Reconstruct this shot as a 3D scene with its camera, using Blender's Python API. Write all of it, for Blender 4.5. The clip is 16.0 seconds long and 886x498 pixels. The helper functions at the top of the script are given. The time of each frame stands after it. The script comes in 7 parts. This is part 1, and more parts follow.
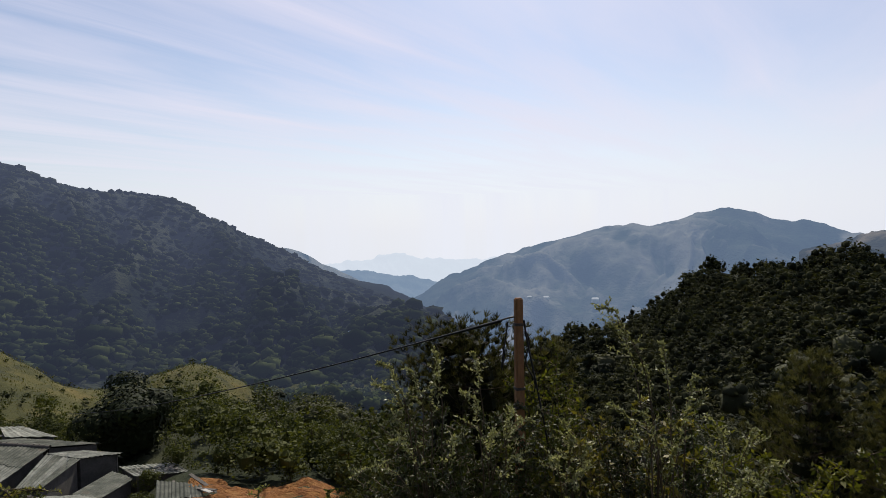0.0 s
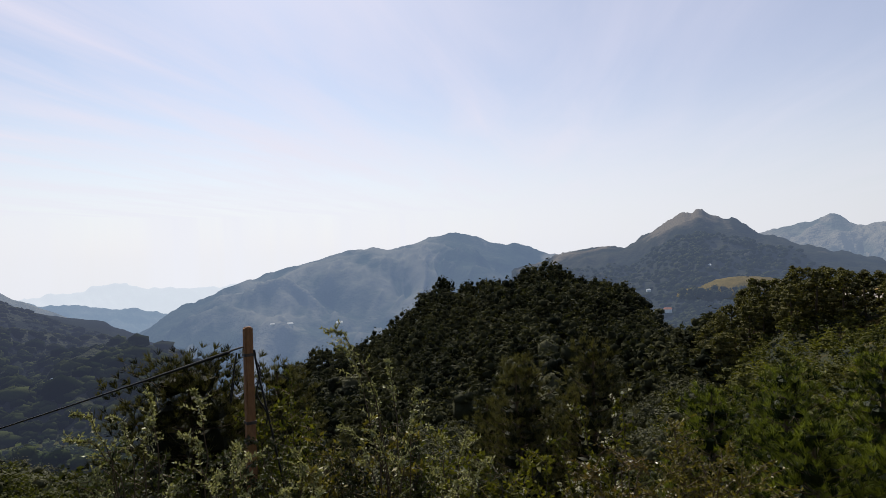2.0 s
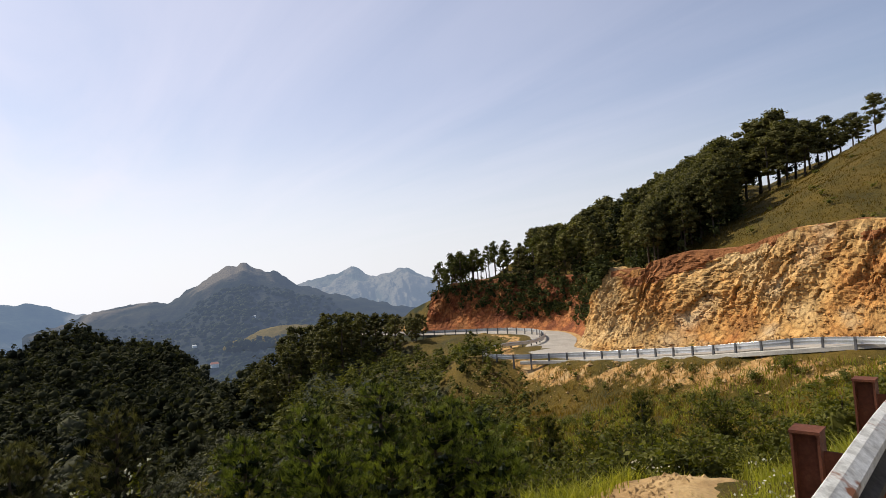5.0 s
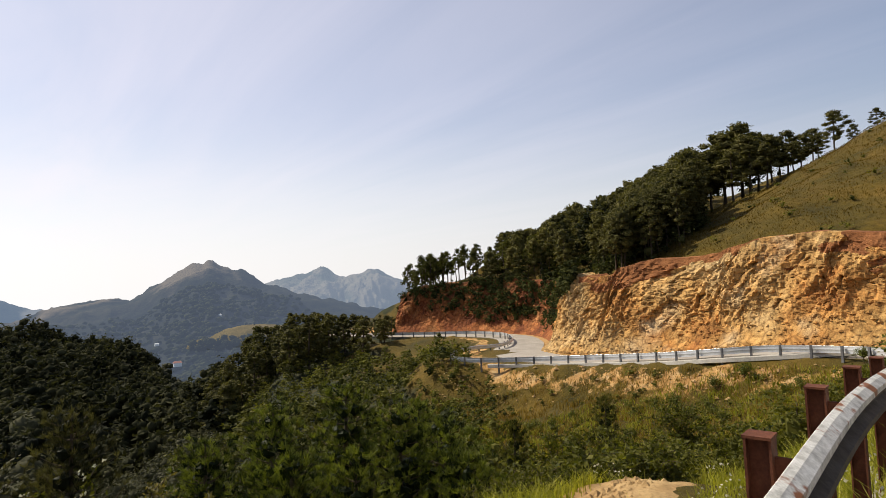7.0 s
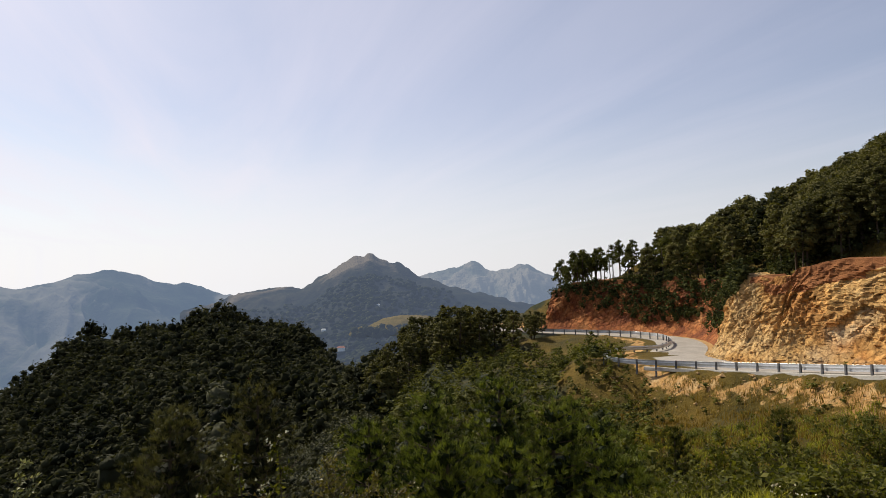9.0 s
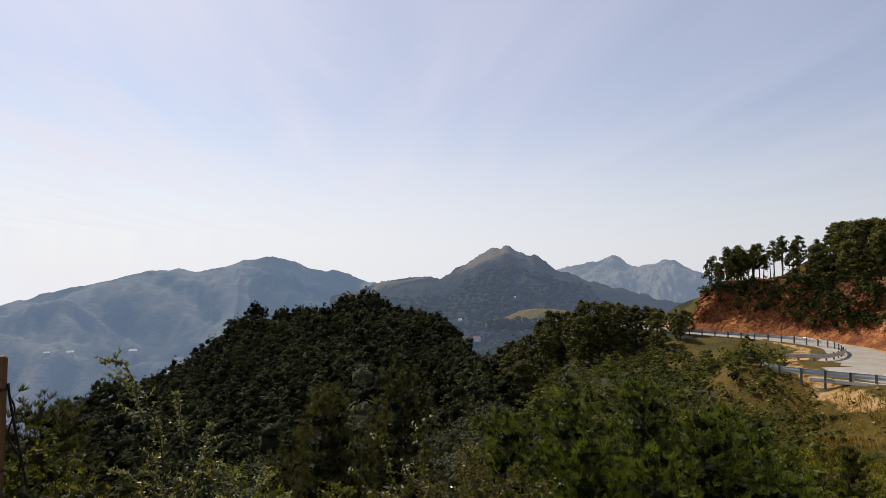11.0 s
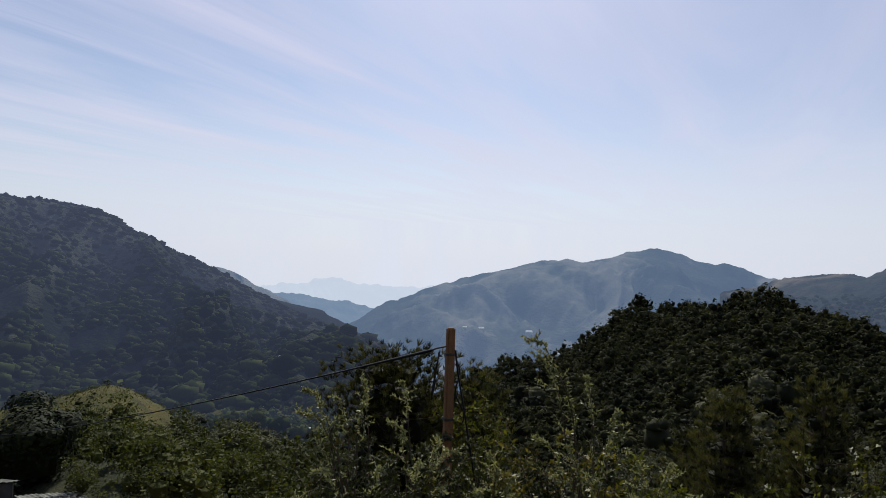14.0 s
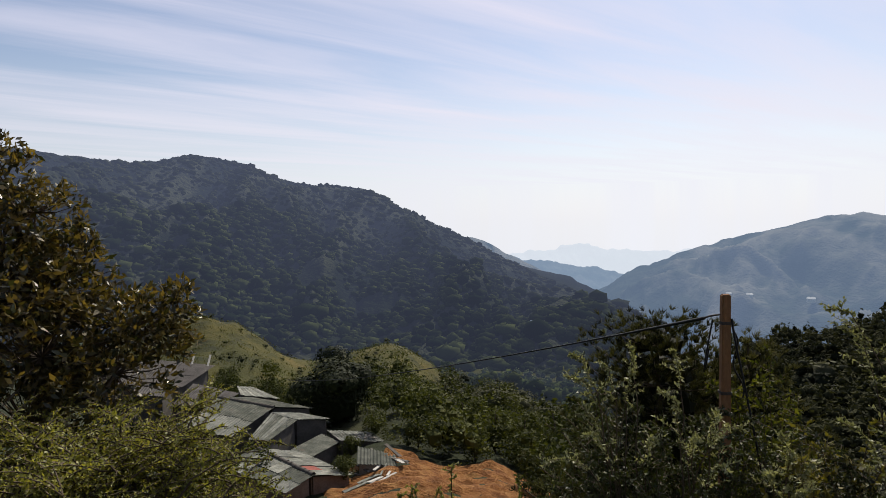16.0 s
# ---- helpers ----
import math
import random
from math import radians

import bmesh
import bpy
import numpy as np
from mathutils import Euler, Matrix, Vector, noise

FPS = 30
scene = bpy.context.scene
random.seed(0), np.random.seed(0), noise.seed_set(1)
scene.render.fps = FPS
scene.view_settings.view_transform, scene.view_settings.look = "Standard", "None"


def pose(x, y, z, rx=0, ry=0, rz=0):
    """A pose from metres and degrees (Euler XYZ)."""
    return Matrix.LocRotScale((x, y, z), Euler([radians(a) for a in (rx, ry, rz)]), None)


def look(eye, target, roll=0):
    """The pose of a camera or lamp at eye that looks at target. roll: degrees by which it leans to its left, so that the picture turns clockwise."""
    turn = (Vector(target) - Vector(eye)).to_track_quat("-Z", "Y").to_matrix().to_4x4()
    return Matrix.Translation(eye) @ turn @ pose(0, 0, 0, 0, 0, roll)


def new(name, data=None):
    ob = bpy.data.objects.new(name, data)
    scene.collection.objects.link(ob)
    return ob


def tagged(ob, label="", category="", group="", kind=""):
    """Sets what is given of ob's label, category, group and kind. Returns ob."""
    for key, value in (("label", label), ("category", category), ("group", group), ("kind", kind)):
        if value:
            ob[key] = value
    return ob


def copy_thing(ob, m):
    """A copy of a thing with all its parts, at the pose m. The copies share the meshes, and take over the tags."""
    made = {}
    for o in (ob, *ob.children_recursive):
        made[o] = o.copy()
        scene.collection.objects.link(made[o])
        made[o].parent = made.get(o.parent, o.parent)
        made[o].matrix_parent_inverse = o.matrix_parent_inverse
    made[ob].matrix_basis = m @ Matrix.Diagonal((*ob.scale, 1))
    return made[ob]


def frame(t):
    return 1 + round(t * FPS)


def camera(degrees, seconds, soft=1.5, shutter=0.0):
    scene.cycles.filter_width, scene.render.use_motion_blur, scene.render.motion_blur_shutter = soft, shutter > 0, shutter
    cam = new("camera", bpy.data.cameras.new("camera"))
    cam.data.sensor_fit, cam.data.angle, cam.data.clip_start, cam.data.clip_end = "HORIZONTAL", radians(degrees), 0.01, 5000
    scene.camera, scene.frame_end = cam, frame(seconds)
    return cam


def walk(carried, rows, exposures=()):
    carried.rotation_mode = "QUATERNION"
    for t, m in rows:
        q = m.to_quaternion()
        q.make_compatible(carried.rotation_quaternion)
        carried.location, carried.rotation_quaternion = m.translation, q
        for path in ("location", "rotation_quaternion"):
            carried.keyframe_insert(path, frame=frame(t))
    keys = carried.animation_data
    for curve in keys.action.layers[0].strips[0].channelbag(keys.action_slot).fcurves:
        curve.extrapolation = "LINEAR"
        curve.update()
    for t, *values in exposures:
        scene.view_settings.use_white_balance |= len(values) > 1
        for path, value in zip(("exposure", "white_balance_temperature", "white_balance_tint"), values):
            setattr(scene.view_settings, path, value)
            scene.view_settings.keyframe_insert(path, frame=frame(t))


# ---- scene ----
cam = camera(73.6, 16.0, soft=0.65)
EYE = 1.6
ARM = 0.45  # the phone is held at arm's length and swings round the body
ROWS = [
    (0.0, 0.00, -1.80, 1.00),
    (0.5, -3.44, -2.39, 1.02),
    (1.0, -8.58, -1.78, 0.83),
    (1.5, -16.19, -0.26, 1.45),
    (2.0, -24.46, 0.01, 1.67),
    (2.5, -31.33, 1.04, 2.17),
    (3.0, -39.56, 1.26, 3.02),
    (3.5, -52.20, 2.76, 3.52),
    (4.0, -58.77, 2.90, 3.77),
    (4.5, -62.48, 3.52, 3.57),
    (5.0, -66.40, 3.12, 3.73),
    (5.2, -68.30, 2.96, 4.15),
    (6.25, -72.80, 3.10, 3.10),
    (7.3, -67.55, 3.24, 2.03),
    (7.5, -66.77, 3.22, 1.71),
    (8.0, -63.97, 2.71, 1.80),
    (8.5, -59.47, 3.18, 1.10),
    (9.0, -54.90, 3.18, 1.13),
    (11.5, -36.52, 2.36, -0.30),
    (12.0, -29.93, 2.23, 0.34),
    (12.5, -24.53, 1.74, 0.17),
    (13.0, -19.28, 1.35, -0.28),
    (13.5, -13.32, 1.28, -0.87),
    (14.0, -5.89, 0.95, -1.85),
    (14.5, -1.48, 0.41, -1.47),
    (15.0, 3.10, -0.60, -0.83),
    (15.5, 10.59, -1.58, 0.04),
    (16.0, 17.56, -2.49, 0.90),
]


def held(yaw, pitch, roll):
    a = radians(yaw)
    return pose(-ARM * math.sin(a), ARM * (math.cos(a) - 1), EYE, 90 + pitch, roll, yaw)


walk(cam, [(t, held(yaw, pitch, roll)) for t, yaw, pitch, roll in ROWS],
     exposures=[(0, 0.0, 6320, 10), (1.0, 0.0, 6450, 10), (2.0, 0.03, 6430, 10), (3.0, 0.0, 6560, 10), (3.5, 0.03, 6700, 10), (4.0, 0.13, 6900, 10), (4.5, 0.13, 6350, 10), (5.0, 0.24, 6580, 10), (7.5, 0.29, 6950, 10), (8.0, 0.26, 6780, 10), (8.5, 0.22, 6680, 10), (9.0, 0.13, 6750, 10),
                (11.5, 0.0, 6500, 10), (12.5, -0.06, 6450, 10), (13.0, -0.1, 6350, 10), (13.5, -0.12, 6250, 10), (14.0, -0.17, 6060, 10), (14.5, -0.12, 6150, 10), (15.0, -0.16, 6200, 10), (15.5, -0.06, 6320, 10), (16, 0.06, 6480, 10)])

# ---- world and sun ----
SUN_AZ, SUN_EL = 8.0, 47.0
world = bpy.data.worlds.new("world")
scene.world = world
world.use_nodes = True
wt = world.node_tree
wt.nodes.clear()


def wnode(kind, **values):
    n = wt.nodes.new(kind)
    for key, value in values.items():
        n.inputs[key].default_value = value
    return n


w_out = wnode("ShaderNodeOutputWorld")
w_bg = wnode("ShaderNodeBackground", Strength=0.105)
sky = wt.nodes.new("ShaderNodeTexSky")
sky.sky_type = "NISHITA"
sky.sun_disc = False
sky.sun_elevation = radians(SUN_EL)
sky.sun_rotation = radians(SUN_AZ)
sky.altitude = 900
sky.air_density, sky.dust_density, sky.ozone_density = 1.0, 2.2, 1.6
# thin cirrus streaks: a stretched noise over the plane of the sky
w_co = wt.nodes.new("ShaderNodeTexCoord")
w_sep = wnode("ShaderNodeSeparateXYZ")
wt.links.new(w_co.outputs["Generated"], w_sep.inputs[0])
w_up = wt.nodes.new("ShaderNodeMath")
w_up.operation = "MAXIMUM"
w_up.inputs[1].default_value = 0.06
wt.links.new(w_sep.outputs["Z"], w_up.inputs[0])
w_div = []
for axis in "XY":
    d = wt.nodes.new("ShaderNodeMath")
    d.operation = "DIVIDE"
    wt.links.new(w_sep.outputs[axis], d.inputs[0])
    wt.links.new(w_up.outputs[0], d.inputs[1])
    w_div.append(d)
w_com = wnode("ShaderNodeCombineXYZ")
wt.links.new(w_div[0].outputs[0], w_com.inputs[0])
wt.links.new(w_div[1].outputs[0], w_com.inputs[1])
w_map = wt.nodes.new("ShaderNodeMapping")
w_map.vector_type = "TEXTURE"
w_map.inputs["Rotation"].default_value = (0, 0, radians(55))
w_map.inputs["Scale"].default_value = (4.0, 0.75, 1)
wt.links.new(w_com.outputs[0], w_map.inputs[0])
w_noise = wnode("ShaderNodeTexNoise", Scale=1.0, Detail=7, Roughness=0.56, Distortion=0.5)
wt.links.new(w_map.outputs[0], w_noise.inputs["Vector"])
w_ramp = wt.nodes.new("ShaderNodeValToRGB")
w_ramp.color_ramp.elements[0].position, w_ramp.color_ramp.elements[0].color = 0.36, (0.1, 0.1, 0.1, 1)
w_ramp.color_ramp.elements[1].position, w_ramp.color_ramp.elements[1].color = 0.68, (0.97, 0.97, 0.97, 1)
wt.links.new(w_noise.outputs["Fac"], w_ramp.inputs[0])
# the streaks thin out to an even veil on the right-hand side of the valley
w_even = wt.nodes.new("ShaderNodeValToRGB")
w_even.color_ramp.elements[0].position, w_even.color_ramp.elements[0].color = 0.34, (0.42, 0.42, 0.42, 1)
w_even.color_ramp.elements[1].position, w_even.color_ramp.elements[1].color = 0.8, (0.7, 0.7, 0.7, 1)
wt.links.new(w_noise.outputs["Fac"], w_even.inputs[0])
w_side = wt.nodes.new("ShaderNodeVectorMath")
w_side.operation = "DOT_PRODUCT"
w_side.inputs[1].default_value = (-0.57, 0.82, 0)
wt.links.new(w_co.outputs["Generated"], w_side.inputs[0])
w_where = wt.nodes.new("ShaderNodeMapRange")
w_where.inputs["From Min"].default_value, w_where.inputs["From Max"].default_value = 0.15, 0.85
wt.links.new(w_side.outputs["Value"], w_where.inputs[0])
w_cirrus = wt.nodes.new("ShaderNodeMixRGB")
wt.links.new(w_where.outputs[0], w_cirrus.inputs[0])
wt.links.new(w_even.outputs[0], w_cirrus.inputs[1])
wt.links.new(w_ramp.outputs[0], w_cirrus.inputs[2])
# dust is brighter towards the sun
w_dot = wt.nodes.new("ShaderNodeVectorMath")
w_dot.operation = "DOT_PRODUCT"
w_dot.inputs[1].default_value = (math.sin(radians(SUN_AZ)), math.cos(radians(SUN_AZ)), 0)
wt.links.new(w_co.outputs["Generated"], w_dot.inputs[0])
w_fwd = wt.nodes.new("ShaderNodeMapRange")
w_fwd.inputs["From Min"].default_value, w_fwd.inputs["From Max"].default_value = -0.6, 1.0
w_fwd.inputs["To Min"].default_value, w_fwd.inputs["To Max"].default_value = 0.5, 1.02
wt.links.new(w_dot.outputs["Value"], w_fwd.inputs[0])
w_part = wt.nodes.new("ShaderNodeMapRange")
w_part.inputs["From Min"].default_value, w_part.inputs["From Max"].default_value = -0.2, 0.9
w_part.inputs["To Min"].default_value, w_part.inputs["To Max"].default_value = 0.3, 1.0
wt.links.new(w_dot.outputs["Value"], w_part.inputs[0])
w_veil = wt.nodes.new("ShaderNodeMath")
w_veil.operation = "MULTIPLY"
wt.links.new(w_cirrus.outputs[0], w_veil.inputs[0])
wt.links.new(w_part.outputs[0], w_veil.inputs[1])
w_mix = wt.nodes.new("ShaderNodeMixRGB")
w_mix.inputs[2].default_value = (7.3, 7.1, 8.3, 1)
wt.links.new(w_veil.outputs[0], w_mix.inputs[0])
wt.links.new(sky.outputs[0], w_mix.inputs[1])
# the milky band of dust over the horizon
w_low = wt.nodes.new("ShaderNodeMapRange")
w_low.interpolation_type = "SMOOTHERSTEP"
w_low.inputs["From Min"].default_value, w_low.inputs["From Max"].default_value = -0.05, 0.34
w_low.inputs["To Min"].default_value, w_low.inputs["To Max"].default_value = 0.9, 0.0
wt.links.new(w_sep.outputs["Z"], w_low.inputs[0])
w_haze = wt.nodes.new("ShaderNodeMixRGB")
w_tint = wt.nodes.new("ShaderNodeMixRGB")
w_tint.blend_type = "MULTIPLY"
w_tint.inputs[0].default_value = 1.0
w_tint.inputs[1].default_value = (7.9, 8.05, 8.5, 1)
wt.links.new(w_fwd.outputs[0], w_tint.inputs[2])
wt.links.new(w_tint.outputs[0], w_haze.inputs[2])
wt.links.new(w_low.outputs[0], w_haze.inputs[0])
wt.links.new(w_mix.outputs[0], w_haze.inputs[1])
wt.links.new(w_haze.outputs[0], w_bg.inputs[0])
wt.links.new(w_bg.outputs[0], w_out.inputs[0])

sun_data = bpy.data.lights.new("sun", "SUN")
sun_data.energy, sun_data.angle, sun_data.color = 4.6, radians(0.53), (1.0, 0.925, 0.78)
sun = new("sun", sun_data)
_a, _e = radians(SUN_AZ), radians(SUN_EL)
SUN_DIR = Vector((math.sin(_a) * math.cos(_e), math.cos(_a) * math.cos(_e), math.sin(_e)))
sun.matrix_world = look(SUN_DIR * 300, (0, 0, 0))

# ---- materials ----


def material(name, rough=0.85):
    m = bpy.data.materials.new(name)
    m.use_nodes = True
    nt = m.node_tree
    b = nt.nodes["Principled BSDF"]
    b.inputs["Roughness"].default_value = rough
    b.inputs["Specular IOR Level"].default_value = 0.25
    return m, nt, b


def noise_node(nt, scale, detail=5, rough=0.55, coord="Object", stretch=(1, 1, 1)):
    c = nt.nodes.new("ShaderNodeTexCoord")
    mp = nt.nodes.new("ShaderNodeMapping")
    mp.inputs["Scale"].default_value = stretch
    nt.links.new(c.outputs[coord], mp.inputs[0])
    n = nt.nodes.new("ShaderNodeTexNoise")
    n.inputs["Scale"].default_value, n.inputs["Detail"].default_value, n.inputs["Roughness"].default_value = scale, detail, rough
    nt.links.new(mp.outputs[0], n.inputs["Vector"])
    return n.outputs["Fac"]


def ramp(nt, fac, stops):
    r = nt.nodes.new("ShaderNodeValToRGB")
    els = r.color_ramp.elements
    while len(els) < len(stops):
        els.new(0.5)
    for e, (p, c) in zip(els, stops):
        e.position, e.color = p, (*c, 1)
    nt.links.new(fac, r.inputs[0])
    return r.outputs[0]


def blend(nt, fac, a, b, mode="MIX"):
    mx = nt.nodes.new("ShaderNodeMixRGB")
    mx.blend_type = mode
    for i, v in ((0, fac), (1, a), (2, b)):
        if isinstance(v, (int, float)):
            mx.inputs[i].default_value = v
        elif isinstance(v, tuple):
            mx.inputs[i].default_value = (*v, 1)
        else:
            nt.links.new(v, mx.inputs[i])
    return mx.outputs[0]


def bump(nt, b, height, strength=0.4, distance=0.05):
    bp = nt.nodes.new("ShaderNodeBump")
    bp.inputs["Strength"].default_value, bp.inputs["Distance"].default_value = strength, distance
    nt.links.new(height, bp.inputs["Height"])
    nt.links.new(bp.outputs[0], b.inputs["Normal"])


def earthy(name, stops, scale, fine_scale, bump_strength=0.5, bump_distance=0.05, rough=0.95, stretch=(1, 1, 1), spots=None):
    """A surface with colour at two scales and a fine relief."""
    m, nt, b = material(name, rough)
    col = ramp(nt, noise_node(nt, scale, 6, 0.6, stretch=stretch), stops)
    fine = noise_node(nt, fine_scale, 6, 0.65, stretch=stretch)
    col = blend(nt, 0.55, col, ramp(nt, fine, [(0.3, (0.35, 0.35, 0.35)), (0.7, (1.0, 1.0, 1.0))]), "MULTIPLY")
    if spots:
        s_scale, lo, hi, colour = spots
        col = blend(nt, ramp(nt, noise_node(nt, s_scale, 4, 0.5), [(lo, (0, 0, 0)), (hi, (1, 1, 1))]), col, colour)
    nt.links.new(col, b.inputs["Base Color"])
    bump(nt, b, fine, bump_strength, bump_distance)
    return m


def leafy(name, dark, light, through_light, gloss=0.45, translucent=0.4, vary=0.65):
    """Leaves: varied from piece to piece and from plant to plant, and letting some light through."""
    m, nt, b = material(name, gloss)
    g = nt.nodes.new("ShaderNodeNewGeometry")
    o = nt.nodes.new("ShaderNodeObjectInfo")
    add = nt.nodes.new("ShaderNodeMath")
    add.operation = "MULTIPLY_ADD"
    add.inputs[1].default_value, add.inputs[2].default_value = vary, (0.65 - vary) * 0.5
    nt.links.new(g.outputs["Random Per Island"], add.inputs[0])
    add2 = nt.nodes.new("ShaderNodeMath")
    add2.operation = "MULTIPLY_ADD"
    add2.inputs[1].default_value = 0.35
    nt.links.new(o.outputs["Random"], add2.inputs[0])
    nt.links.new(add.outputs[0], add2.inputs[2])
    tone = nt.nodes.new("ShaderNodeAttribute")
    tone.attribute_name = "tone"
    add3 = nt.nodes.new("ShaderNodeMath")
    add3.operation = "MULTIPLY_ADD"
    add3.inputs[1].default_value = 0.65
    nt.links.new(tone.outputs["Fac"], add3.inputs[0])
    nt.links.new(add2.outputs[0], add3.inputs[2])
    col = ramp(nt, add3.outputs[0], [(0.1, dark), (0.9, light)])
    nt.links.new(col, b.inputs["Base Color"])
    b.inputs["Specular IOR Level"].default_value = 0.5 if gloss < 0.42 else (0.3 if gloss < 0.6 else (0.12 if gloss < 0.78 else 0.03))
    t = nt.nodes.new("ShaderNodeBsdfTranslucent")
    nt.links.new(blend(nt, 1.0, col, through_light, "MULTIPLY"), t.inputs[0])
    mix = nt.nodes.new("ShaderNodeMixShader")
    mix.inputs[0].default_value = translucent
    nt.links.new(b.outputs[0], mix.inputs[1])
    nt.links.new(t.outputs[0], mix.inputs[2])
    nt.links.new(mix.outputs[0], nt.nodes["Material Output"].inputs[0])
    return m


def haze_emission(nt, b, air, near, far, least, most):
    """Paint the haze in front of far land as emission: it grows with the distance."""
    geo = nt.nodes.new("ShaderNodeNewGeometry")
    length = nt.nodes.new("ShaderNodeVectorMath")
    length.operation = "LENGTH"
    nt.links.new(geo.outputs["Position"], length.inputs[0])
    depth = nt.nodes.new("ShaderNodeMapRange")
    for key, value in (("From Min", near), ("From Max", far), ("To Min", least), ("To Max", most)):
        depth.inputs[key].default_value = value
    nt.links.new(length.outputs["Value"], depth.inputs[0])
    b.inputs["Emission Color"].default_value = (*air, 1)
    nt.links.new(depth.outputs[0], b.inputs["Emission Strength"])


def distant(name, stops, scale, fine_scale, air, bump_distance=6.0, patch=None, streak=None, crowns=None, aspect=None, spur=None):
    """Far land: its own colours, with the haze in front of it painted on as emission."""
    m = earthy(name, stops, scale, fine_scale, 0.6, bump_distance, 1.0, spots=patch)
    nt = m.node_tree
    b = nt.nodes["Principled BSDF"]
    if streak:
        # lit gullies painted into the colour as pale streaks down the slope
        s_scale, stretch, lo, hi, colour = streak
        col = b.inputs["Base Color"].links[0].from_socket
        nt.links.new(blend(nt, ramp(nt, noise_node(nt, s_scale, 5, 0.6, stretch=stretch), [(lo, (0, 0, 0)), (hi, (1, 1, 1))]), col, colour), b.inputs["Base Color"])
    if spur:
        # a second colour along the spurs, the base colour in the gullies between them
        lo, hi, colour = spur
        col = b.inputs["Base Color"].links[0].from_socket
        at = nt.nodes.new("ShaderNodeAttribute")
        at.attribute_name = "spur"
        add = nt.nodes.new("ShaderNodeMath")
        add.operation = "ADD"
        nt.links.new(at.outputs["Fac"], add.inputs[0])
        nt.links.new(noise_node(nt, scale * 4, 6, 0.65), add.inputs[1])
        nt.links.new(blend(nt, ramp(nt, add.outputs[0], [(lo, (0, 0, 0)), (hi, (1, 1, 1))]), col, colour), b.inputs["Base Color"])
    if aspect:
        # dry grass on the slopes that face one way
        toward, lo, hi, colour = aspect
        col = b.inputs["Base Color"].links[0].from_socket
        geo = nt.nodes.new("ShaderNodeNewGeometry")
        dot = nt.nodes.new("ShaderNodeVectorMath")
        dot.operation = "DOT_PRODUCT"
        dot.inputs[1].default_value = toward
        nt.links.new(geo.outputs["Normal"], dot.inputs[0])
        add = nt.nodes.new("ShaderNodeMath")
        add.operation = "MULTIPLY_ADD"
        add.inputs[1].default_value = 0.9
        nt.links.new(noise_node(nt, scale * 2.5, 6, 0.65), add.inputs[0])
        nt.links.new(dot.outputs["Value"], add.inputs[2])
        nt.links.new(blend(nt, ramp(nt, add.outputs[0], [(lo, (0, 0, 0)), (hi, (1, 1, 1))]), col, colour), b.inputs["Base Color"])
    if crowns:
        # closed woods: light on rounded tops and shade in gaps painted into the colour
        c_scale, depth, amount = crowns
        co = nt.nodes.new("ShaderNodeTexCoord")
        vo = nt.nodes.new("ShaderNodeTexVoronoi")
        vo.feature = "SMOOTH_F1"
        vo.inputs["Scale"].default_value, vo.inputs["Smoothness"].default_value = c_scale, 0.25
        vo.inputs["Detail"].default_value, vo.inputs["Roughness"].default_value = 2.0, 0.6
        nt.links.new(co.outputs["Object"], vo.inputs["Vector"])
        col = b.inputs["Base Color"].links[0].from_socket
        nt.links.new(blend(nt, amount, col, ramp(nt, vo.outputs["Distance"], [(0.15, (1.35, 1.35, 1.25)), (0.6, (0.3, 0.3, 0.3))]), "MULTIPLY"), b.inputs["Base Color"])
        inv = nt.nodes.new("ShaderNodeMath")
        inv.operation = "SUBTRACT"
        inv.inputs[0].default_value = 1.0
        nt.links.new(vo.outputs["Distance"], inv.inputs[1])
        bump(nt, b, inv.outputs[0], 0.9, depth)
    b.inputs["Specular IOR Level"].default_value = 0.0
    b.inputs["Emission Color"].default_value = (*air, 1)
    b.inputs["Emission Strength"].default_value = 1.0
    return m




